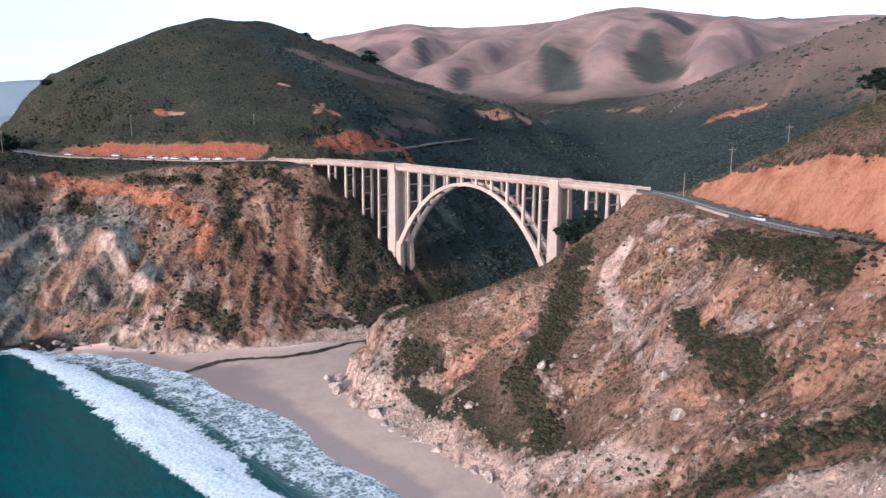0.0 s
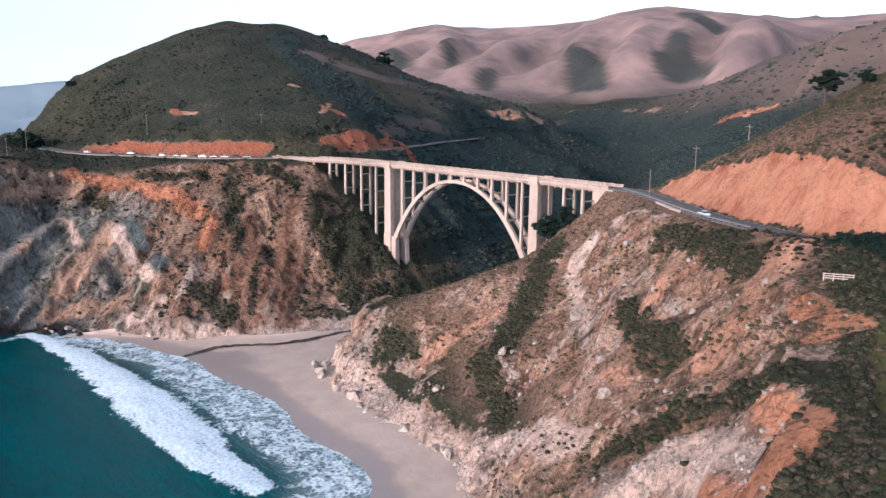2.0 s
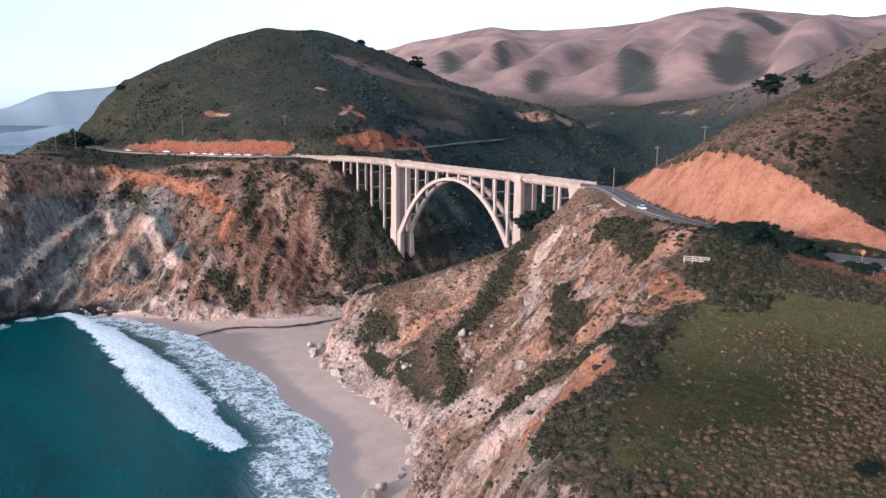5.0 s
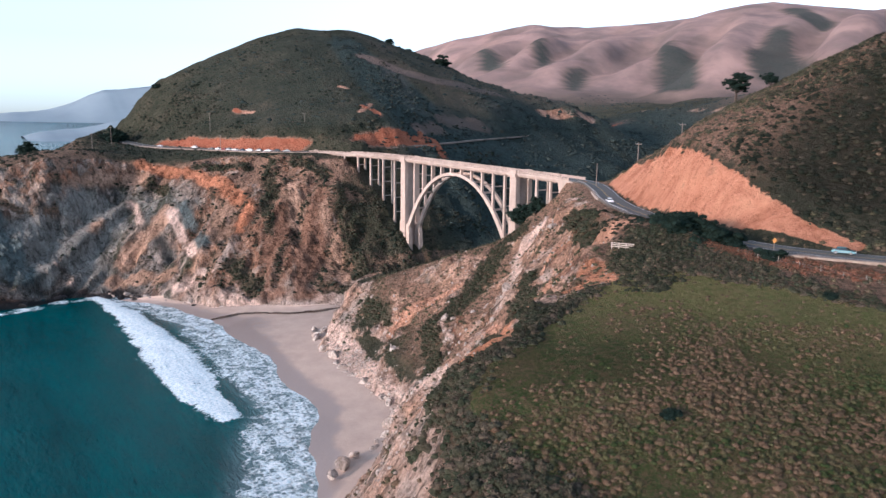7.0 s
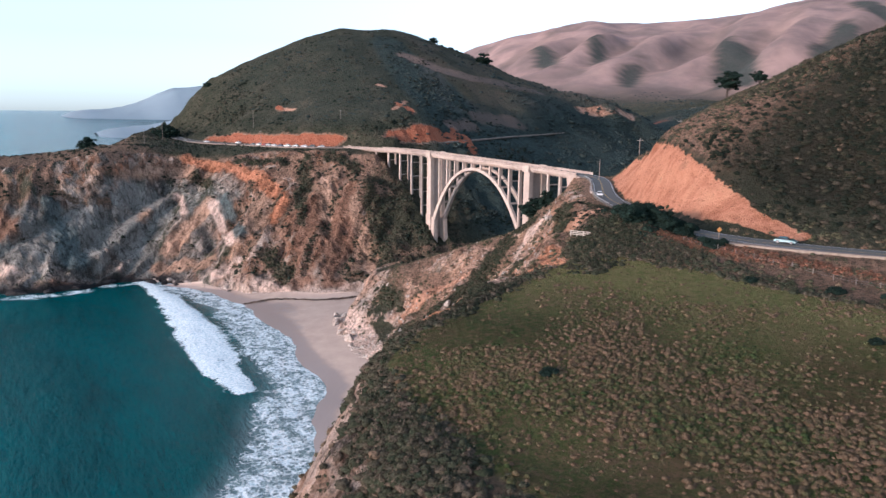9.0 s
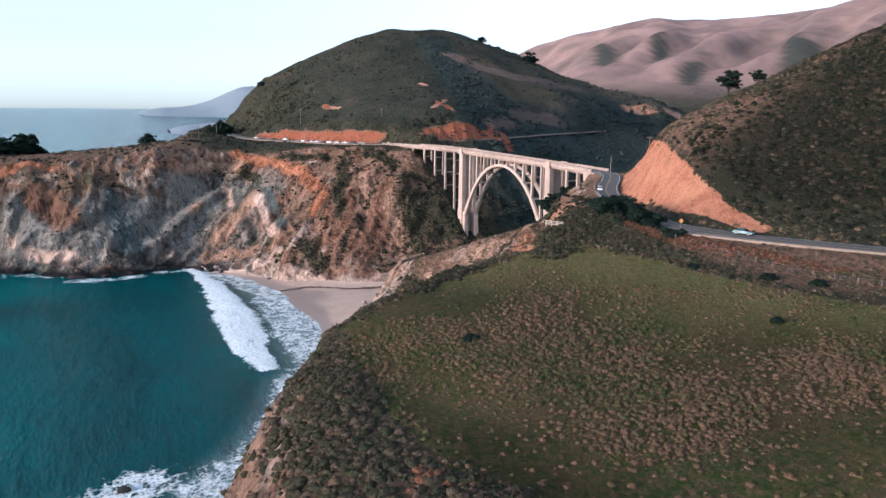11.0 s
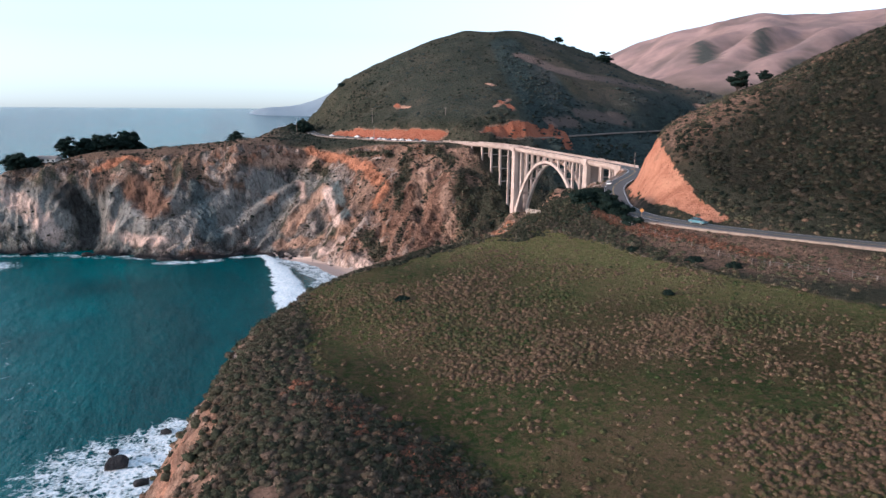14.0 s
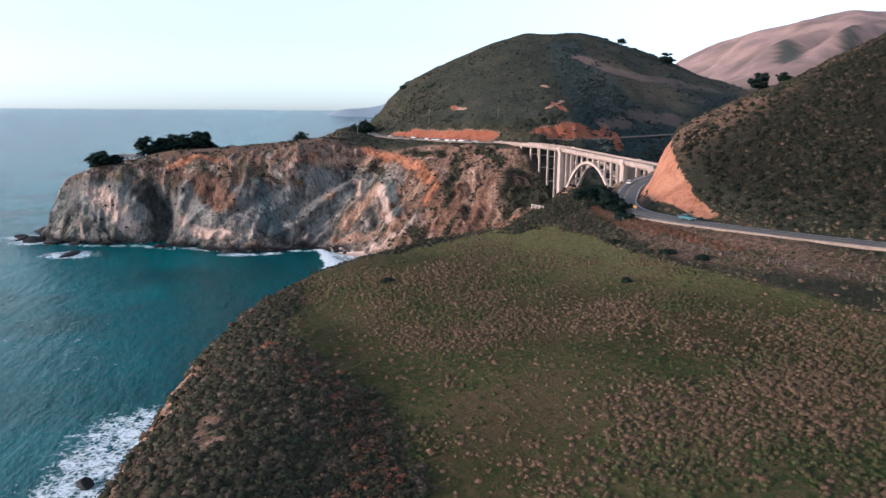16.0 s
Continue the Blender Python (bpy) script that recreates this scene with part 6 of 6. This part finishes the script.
for k, (x, y, w) in enumerate([(262, -148, 2.2), (250, -90, 2.4), (262, -82, 3.0), (270, -78, 2.8)]):
    tree("meadow_bush", x, y, 0.9, w, "low", 40 + k, "low dark green bush in the meadow grass", "meadow bushes")


# ---- rocks ----
def rock_material(name, stops, rust=0.3):
    n = Nodes(name)
    c = n.ramp(n.noise(0.5, 7, 0.7, (1, 1, 0.6), 0.5), stops)
    c = n.mix(n.ramp(n.noise(0.25, 5, 0.7), [(0.5, 0.0), (0.7, rust)]), c, (0.24, 0.11, 0.065))
    c = n.mix(0.8, c, n.ramp(n.noise(1.4, 6, 0.72, (1, 1, 0.6), 0.6), [(0.38, 0.35), (0.52, 1.0)]), "MULTIPLY")
    return n.done(c, 0.9, n.bump(n.noise(1.3, 8, 0.75), 0.9, 0.7), spec=0.2)


M_PALE_ROCK = rock_material("pale_rock", [(0.3, (0.24, 0.20, 0.175)), (0.5, (0.46, 0.38, 0.33)), (0.7, (0.62, 0.54, 0.48))])
M_DARK_ROCK = rock_material("wet_dark_rock", [(0.3, (0.012, 0.012, 0.014)), (0.6, (0.045, 0.043, 0.044)), (0.8, (0.12, 0.11, 0.105))], 0.1)


def boulder(x, y, z, size, material, seed, label, category="rock", group="", name="boulder", sub=3):
    bm = bmesh.new()
    bmesh.ops.create_icosphere(bm, subdivisions=sub, radius=1)
    co = np.array([v.co[:] for v in bm.verts])
    tri = np.array([[v.index for v in f.verts] for f in bm.faces])
    bm.free()
    o = seed * 7.3
    co = co * (1 + 0.34 * ridged(co[:, 0] * 1.1 + o, co[:, 1] * 1.1 + o, co[:, 2] * 0.9 + o, 4, seed))[:, None]
    cut = np.random.default_rng(seed)
    for _ in range(22):
        d = cut.normal(size=3)
        d /= np.linalg.norm(d)
        over = np.maximum(0, co @ d - cut.uniform(0.45, 0.85))
        co = co - over[:, None] * d
    co = co * np.array(size)
    w = seed * 2.4
    co = np.column_stack([co[:, 0] * math.cos(w) - co[:, 1] * math.sin(w), co[:, 0] * math.sin(w) + co[:, 1] * math.cos(w), co[:, 2]])
    ob = tagged(mesh_object(name, co, tri, material, flat=True), label, category, group)
    ob.location = (x, y, z)
    return ob


for k, (rx, ry, rr) in enumerate(ROCKS):
    long = 2.2 if k == 4 else 1.25
    boulder(rx, ry, 0.0, (rr * long, rr, rr * (0.45 if k == 4 else 0.85)), M_DARK_ROCK, 200 + k, "wet dark sea rock with surf around it", group="sea rocks", name="sea_rock")
for k, (rx, ry, rr) in enumerate([(-200, -383, 7), (-190, -372, 9), (-178, -356, 8), (-172, -338, 6), (-166, -312, 5), (-150, -272, 5), (-121, -222, 5), (-119, -205, 4), (-122, -190, 4), (-128, -172, 4), (-124, -158, 3), (-118, -151, 3.5), (-110, -145, 3), (-103, -139, 2.5), (-236, -378, 8), (-262, -352, 8)]):
    boulder(rx, ry, 0.4, (rr * 1.4, rr, rr * 0.45), M_DARK_ROCK, 230 + k, "dark wave-washed ledge at the cliff foot", group="shore ledges", name="rock_ledge")
foot = curve_through([(8, -79, 0), (16, -84, 0), (30, -88, 0), (46, -92, 0), (62, -94, 0), (82, -95, 0), (104, -97, 0), (122, -107, 0), (132, -120, 0), (140, -136, 0)], 4)
rr_ = np.random.default_rng(5)
for k, p in enumerate(foot):
    s = rr_.uniform(1.2, 3.6)
    boulder(p[0] + rr_.uniform(-2, 2), p[1] + rr_.uniform(-2.5, 1.5), rr_.uniform(0.8, 2.6), (s * rr_.uniform(1, 1.6), s, s * rr_.uniform(0.7, 1.2)), M_PALE_ROCK, 300 + k, "pale weathered boulder at the back of the beach", group="beach boulders", sub=2)
foot = curve_through([(-46, -86, 0), (-58, -102, 0), (-70, -112, 0), (-82, -119, 0), (-98, -130, 0), (-112, -141, 0), (-122, -149, 0)], 4)
for k, p in enumerate(foot):
    s = rr_.uniform(0.8, 2.4)
    boulder(p[0] + rr_.uniform(-2, 2), p[1] + rr_.uniform(-3, 1), rr_.uniform(0.2, 1.4), (s * rr_.uniform(1, 1.6), s, s * rr_.uniform(0.6, 1.0)), M_PALE_ROCK if k % 3 else M_DARK_ROCK, 350 + k, "weathered boulder at the foot of the sea cliff", group="cliff foot boulders", sub=2)
for k, (x, y, dz, a, b, c) in enumerate([(103, -74, 1.0, 3.2, 2.6, 5.0), (106, -72, 0.5, 2.4, 2.0, 3.0), (119, -58, 0.8, 5, 3.2, 5.5), (114, -62, 0.5, 4, 3, 4), (124, -52, 0.6, 4.5, 3, 4), (128, -45, 0.4, 4, 2.6, 3.4), (110, -66, 0.3, 3, 2.4, 3), (60, -68, 0.2, 3, 3, 2.6), (42, -70, 0.2, 3.4, 2.4, 2.8), (150, -88, 0.2, 3.2, 2.4, 3), (160, -100, 0.2, 4, 3, 3.4), (84, -84, 0.5, 4, 3, 3.5)]):
    boulder(x, y, height_at(x, y) - 0.6 + dz, (a * 0.62, b * 0.6, c * 0.55), M_PALE_ROCK, 400 + k, "pale jagged outcrop on the scrubby slope", group="slope outcrops", name="rock_outcrop")

# loose pale stones on the bare south slope and along its foot
stones = []
for k in range(6):
    r = np.random.default_rng(70 + k)
    bm = bmesh.new()
    bmesh.ops.create_icosphere(bm, subdivisions=1, radius=1)
    co = np.array([v.co[:] for v in bm.verts]) * (1 + r.uniform(-0.35, 0.25, 12))[:, None] * r.uniform(0.6, 1.2, 3)
    stones.append((co, np.array([[v.index for v in f.verts] for f in bm.faces])))
    bm.free()
stony = smooth(25, 45, gx) * smooth(235, 215, gx) * (gy < -20) * rock * (1 - lush) * smooth(1, 4, gz) * smooth(76, 68, gz) * off_road * (0.15 + beds[..., 3] * smooth(0.3, 0.45, beds[..., 1]) + 0.5 * smooth(20, 6, gz))
p16 = places(stony, 3600)
rubble = scatter("rubble", p16, 0.12 + 0.75 * rng.uniform(0, 1, len(p16)) ** 4, stones, M_PALE_ROCK, squash=(0.6, 1.1), sink=0.1, label="loose pale stones and blocks on the bare slope", category="rubble")
rubble.data.polygons.foreach_set("use_smooth", np.zeros(len(rubble.data.polygons), bool))

# ---- poles, fences and signs ----
M_WOOD = plain("grey_wood", (0.17, 0.14, 0.12), 0.9, vary=0.3, scale=3)
M_PALE_WOOD = plain("whitened_wood", (0.40, 0.34, 0.29), 0.9, vary=0.2, scale=3)
M_FENCE_WOOD = plain("pale_fence_wood", (0.17, 0.14, 0.118), 0.9, vary=0.3, scale=3)
M_STEEL = plain("galvanised_steel", (0.26, 0.26, 0.27), 0.6, 0.6, vary=0.15, scale=2)
M_DARK = plain("dark_rubber", (0.02, 0.02, 0.022), 0.7, vary=0.2, scale=4)
M_SIGN = plain("yellow_sign_face", (0.50, 0.23, 0.06), 0.5, vary=0.08, scale=2)


def cylinder(bm, a, b, r0, r1, sides=8):
    a, b = Vector(a), Vector(b)
    q = (b - a).to_track_quat("Z", "Y").to_matrix().to_4x4()
    bmesh.ops.create_cone(bm, cap_ends=True, segments=sides, radius1=r0, radius2=r1, depth=(b - a).length, matrix=Matrix.Translation((a + b) / 2) @ q)


def utility_pole(x, y, top, heading, label, arm=True):
    z = height_at(x, y)
    ob = tagged(new("utility_pole"), label, "pole", "utility poles")
    ob.matrix_basis = Matrix.Translation((x, y, z)) @ Matrix.Rotation(heading, 4, "Z")
    h = max(6.0, top - z)
    bm = bmesh.new()
    cylinder(bm, (0, 0, -0.8), (0, 0, h), 0.2, 0.14)
    part("post", bm, M_WOOD, ob)
    if arm:
        bm = bmesh.new()
        box_mesh(bm, (-1.2, -0.16, h - 0.9), (1.2, -0.02, h - 0.72))
        bar = part("crossarm", bm, M_WOOD, ob)
        for u in (-1.05, -0.4, 0.4, 1.05):
            bm = bmesh.new()
            cylinder(bm, (u, -0.09, h - 0.72), (u, -0.09, h - 0.5), 0.06, 0.04, 6)
            part("insulator", bm, M_STEEL, bar)
    return ob


for x, y, top, a in [(110.9, -7.5, 83.5, 0.6), (122, 3, 92, 0.6), (138.3, 7.5, 99.5, 0.6), (-229, -135, 87.5, 0.3), (-208, -150, 82.5, 0.3), (-214, -60, 101, 0.3), (-150, -16, 98.5, 0.6), (-165, -68.5, 87.5, 0.5), (-257, -118, 91, 0.3)]:
    utility_pole(x, y, top, a, "weathered wooden utility pole with a crossarm", arm=top > 84)

fence = tagged(new("rail_fence"), "short whitened wooden rail fence at the cliff edge", "fence")
fence.matrix_basis = Matrix.Translation((206.3, -96.4, height_at(206.3, -96.4))) @ Matrix.Rotation(radians(28), 4, "Z")
for u in (-2.4, -0.8, 0.8, 2.4):
    bm = bmesh.new()
    box_mesh(bm, (u - 0.09, -0.09, -0.5), (u + 0.09, 0.09, 1.35))
    part("post", bevelled(bm, 0.02), M_PALE_WOOD, fence)
for z in (0.45, 0.85, 1.25):
    bm = bmesh.new()
    box_mesh(bm, (-2.6, -0.13, z - 0.09), (2.6, -0.08, z + 0.09))
    part("rail", bm, M_PALE_WOOD, fence)

wire_fence = tagged(new("wire_fence"), "row of pale wooden fence posts along the meadow", "fence")
posts = spaced([(226, -83, 0), (242, -79.5, 0), (262, -76, 0), (285, -68, 0), (312, -55, 0)], 4.2)
for k, p in enumerate(posts):
    z = height_at(p[0], p[1])
    bm = bmesh.new()
    cylinder(bm, (p[0], p[1], z - 0.6), (p[0] + rr_.uniform(-0.1, 0.1), p[1], z + rr_.uniform(1.0, 1.5)), 0.10, 0.08, 7)
    part("post", bm, M_FENCE_WOOD, wire_fence)
    if k:
        for h in (0.5, 0.95):
            bm = bmesh.new()
            cylinder(bm, (*posts[k - 1][:2], zz + h), (p[0], p[1], z + h), 0.012, 0.012, 4)
            part("wire", bm, M_STEEL, wire_fence)
    zz = z


def warning_sign(x, y, heading):
    z = height_at(x, y)
    ob = tagged(new("warning_sign"), "orange-yellow diamond warning sign on a wooden post", "sign")
    ob.matrix_basis = Matrix.Translation((x, y, z)) @ Matrix.Rotation(heading, 4, "Z")
    bm = bmesh.new()
    box_mesh(bm, (-0.07, -0.07, -0.5), (0.07, 0.07, 3.3))
    part("post", bm, M_WOOD, ob)
    bm = bmesh.new()
    vs = box_mesh(bm, (-0.42, -0.09, -0.42), (0.42, -0.075, 0.42))
    bmesh.ops.rotate(bm, verts=vs, cent=(0, 0, 0), matrix=Matrix.Rotation(radians(45), 3, "Y"))
    bmesh.ops.translate(bm, verts=vs, vec=(0, 0, 2.85))
    part("sign_plate", bm, M_SIGN, ob)


warning_sign(229.5, -75.8, radians(60))

# guard rail and retaining wall on the seaward edge of the curve
guard = tagged(new("guard_rail"), "steel guard rail on short posts along the curve", "guard rail")
edge = np.array(beside(curve_through(ROAD_SOUTH, 10), -3.9, 0.25))
edge = edge[(edge[:, 0] > 97) & (edge[:, 0] < 172)]
loft("beam", edge, [(-0.04, 0.45), (-0.1, 0.55), (-0.04, 0.62), (-0.1, 0.7), (-0.04, 0.8), (0.0, 0.8), (0.0, 0.45)], M_STEEL, guard)
for q in spaced([tuple(e) for e in edge], 2.0)[::1]:
    bm = bmesh.new()
    box_mesh(bm, (q[0] - 0.09, q[1] - 0.02, q[2] - 0.8), (q[0] + 0.09, q[1] + 0.16, q[2] + 0.85))
    part("post", bm, M_WOOD, guard)
wall_line = edge[(edge[:, 0] > 123) & (edge[:, 0] < 141)]
tagged(loft("retaining_wall", wall_line, [(-0.9, -5.5), (-0.5, -0.05), (0.1, -0.05), (0.1, -5.5)], M_CONCRETE, None), "pale concrete retaining wall below the road edge", "wall")

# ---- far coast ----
# the far coast's haze is painted into this blue-grey
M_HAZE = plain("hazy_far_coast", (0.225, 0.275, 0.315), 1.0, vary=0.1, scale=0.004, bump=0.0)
for name, crest, base in (("backdrop", [(-4050, -60, 40), (-3980, 33, 80), (-3950, 177, 92), (-3930, 328, 125), (-3900, 485, 195), (-3880, 590, 212), (-3850, 723, 228), (-3800, 900, 250), (-3700, 1300, 280), (-3500, 1900, 300)], 30),
                         ("backdrop", [(-2650, 20, 8), (-2640, 70, 26), (-2640, 130, 32), (-2630, 210, 40), (-2600, 320, 60), (-2600, 520, 90)], -3)):
    line = curve_through(crest, 8)
    line[:, 2] += 5 * fbm(line[:, 1] * 0.02, line[:, 0] * 0.02, 0, 4, 8)
    rows = [np.column_stack([line[:, 0] + off, line[:, 1], base + (line[:, 2] - base) * h + (4 * fbm(line[:, 1] * 0.012, line[:, 0] * 0 + off * 0.01, 0, 4, 12) if 0 < h < 1 else 0)]) for off, h in ((330, 0), (230, 0.25), (130, 0.6), (50, 0.88), (0, 1), (-120, 0.6), (-260, 0))]
    k, n = len(rows), len(line)
    i = (np.arange(k - 1)[:, None] * n + np.arange(n - 1)[None, :])
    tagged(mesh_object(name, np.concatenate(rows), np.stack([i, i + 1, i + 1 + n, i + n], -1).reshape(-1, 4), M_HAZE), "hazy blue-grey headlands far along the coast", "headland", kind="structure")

# ---- house on the headland ----
M_ROOF = plain("grey_shingle", (0.20, 0.17, 0.15), 0.9, vary=0.3, scale=2)
M_PLASTER = plain("pale_plaster", (0.62, 0.55, 0.48), 0.85, vary=0.12, scale=1)
M_GLASS = plain("dark_window_glass", (0.02, 0.025, 0.03), 0.1, vary=0.1)
house = tagged(new("house"), "low pale house with a grey roof among the headland trees", "house")
hx, hy = -207, -303
house.matrix_basis = Matrix.Translation((hx, hy, height_at(hx, hy) - 0.6)) @ Matrix.Rotation(radians(62), 4, "Z")
bm = bmesh.new()
box_mesh(bm, (-8, -3.5, 0), (8, 3.5, 3.2))
part("wall", bm, M_PLASTER, house)
bm = bmesh.new()
v = [bm.verts.new(c) for c in ((-8.8, -4.4, 3.0), (8.8, -4.4, 3.0), (8.8, 4.4, 3.0), (-8.8, 4.4, 3.0), (-8.0, 0, 4.9), (8.0, 0, 4.9))]
for f in ((0, 1, 5, 4), (2, 3, 4, 5), (1, 2, 5), (3, 0, 4), (3, 2, 1, 0)):
    bm.faces.new([v[i] for i in f])
part("roof", bm, M_ROOF, house)
for u in (-6, -2, 2, 6):
    bm = bmesh.new()
    box_mesh(bm, (u - 0.9, -3.56, 1.0), (u + 0.9, -3.44, 2.4))
    part("window", bm, M_GLASS, house)

# ---- cars ----
PAINT = {"white": (0.75, 0.75, 0.74), "silver": (0.42, 0.43, 0.44), "black": (0.02, 0.02, 0.022), "teal": (0.012, 0.11, 0.14),
    "dark blue": (0.03, 0.05, 0.10), "red": (0.30, 0.03, 0.025), "grey": (0.16, 0.165, 0.17)}
M_PAINT = {k: plain(k.replace(" ", "_") + "_car_paint", v, 0.3, vary=0.04, scale=1, bump=0.0) for k, v in PAINT.items()}
M_LAMP = plain("lamp_glass", (0.7, 0.7, 0.68), 0.2, vary=0.05, bump=0.0)


def side_shape(bm, outline, half, inset=0.0):
    """A solid from a side outline (along, up), narrower at the top by inset."""
    top = max(z for _, z in outline)
    low = min(z for _, z in outline)
    ring = [[bm.verts.new((x, s * (half - inset * (z - low) / (top - low)), z)) for x, z in outline] for s in (-1, 1)]
    n = len(outline)
    for j in range(n):
        bm.faces.new((ring[0][j], ring[0][(j + 1) % n], ring[1][(j + 1) % n], ring[1][j]))
    bm.faces.new(ring[0][::-1])
    bm.faces.new(ring[1])
    bmesh.ops.recalc_face_normals(bm, faces=bm.faces)


def car(x, y, z, heading, colour, suv, where):
    ob = tagged(new("car"), f"{colour} {'sport utility car' if suv else 'saloon car'} {where}", "car", "cars on the coast road")
    ob.matrix_basis = Matrix.Translation((x, y, z)) @ Matrix.Rotation(heading, 4, "Z")
    up = 0.2 if suv else 0.0
    bm = bmesh.new()
    side_shape(bm, [(-2.25, 0.35), (-2.3, 0.75 + up), (-2.1, 0.92 + up), (-1.0, 0.98 + up), (1.0, 0.96 + up), (2.05, 0.80 + up), (2.3, 0.62 + up), (2.28, 0.35)], 0.9, 0.06)
    part("body", bevelled(bm, 0.04), M_PAINT[colour], ob)
    bm = bmesh.new()
    back = -2.0 if suv else -1.6
    side_shape(bm, [(back - 0.1, 0.95 + up), (back + 0.3, 1.42 + up * 1.4), (0.35, 1.44 + up * 1.4), (1.15, 0.95 + up)], 0.84, 0.2)
    glass = part("cabin_glass", bm, M_GLASS, ob, "dark tinted windows")
    bm = bmesh.new()
    side_shape(bm, [(back + 0.28, 1.40 + up * 1.4), (back + 0.35, 1.47 + up * 1.4), (0.3, 1.49 + up * 1.4), (0.42, 1.40 + up * 1.4)], 0.68, 0.04)
    part("roof", bm, M_PAINT[colour], ob)
    for wx in (-1.4, 1.4):
        for s in (-1, 1):
            bm = bmesh.new()
            cylinder(bm, (wx, s * 0.70, 0.33), (wx, s * 0.93, 0.33), 0.33, 0.33, 14)
            wheel = part("wheel", bm, M_DARK, ob)
            bm = bmesh.new()
            cylinder(bm, (wx, s * 0.92, 0.33), (wx, s * 0.95, 0.33), 0.2, 0.18, 10)
            part("rim", bm, M_STEEL, wheel)
    for s in (-1, 1):
        bm = bmesh.new()
        box_mesh(bm, (2.2, s * 0.65 - 0.2, 0.6 + up), (2.31, s * 0.65 + 0.2, 0.74 + up))
        part("headlight", bm, M_LAMP, ob)


def park(line, s, off, colour, suv, where, turn=0.0):
    c = curve_through(line, 10)
    d = np.concatenate([[0], np.cumsum(np.hypot(*np.diff(c[:, :2], axis=0).T))])
    e = np.array(beside(c, off, 0.26))
    p = [np.interp(s, d, e[:, k]) for k in range(3)]
    q = [np.interp(s + 1, d, e[:, k]) for k in range(3)]
    car(*p, math.atan2(q[1] - p[1], q[0] - p[0]) + turn, colour, suv, where)


for k, (s, colour, suv) in enumerate([(14, "silver", 0), (20, "black", 1), (25.5, "white", 0), (31, "grey", 1), (36.5, "white", 1), (42, "dark blue", 0), (47.5, "white", 0), (53, "silver", 1), (58.5, "red", 0), (64, "white", 1), (70, "grey", 0)]):
    park(ROAD_NORTH, s, 6.9 + 0.3 * math.sin(k * 2.1), colour, suv, "parked on the cliff-top pull-out", 0.06 * math.sin(k * 3.3))
park(ROAD_NORTH, 98, -2.0, "white", 1, "on the cliff-top road")
park(ROAD_NORTH, 128, 2.0, "white", 0, "on the cliff-top road")
park(ROAD_SOUTH, 75, -2.2, "white", 0, "on the road curve", math.pi)
park(ROAD_SOUTH, 171, 2.0, "teal", 0, "on the road below the orange cut")
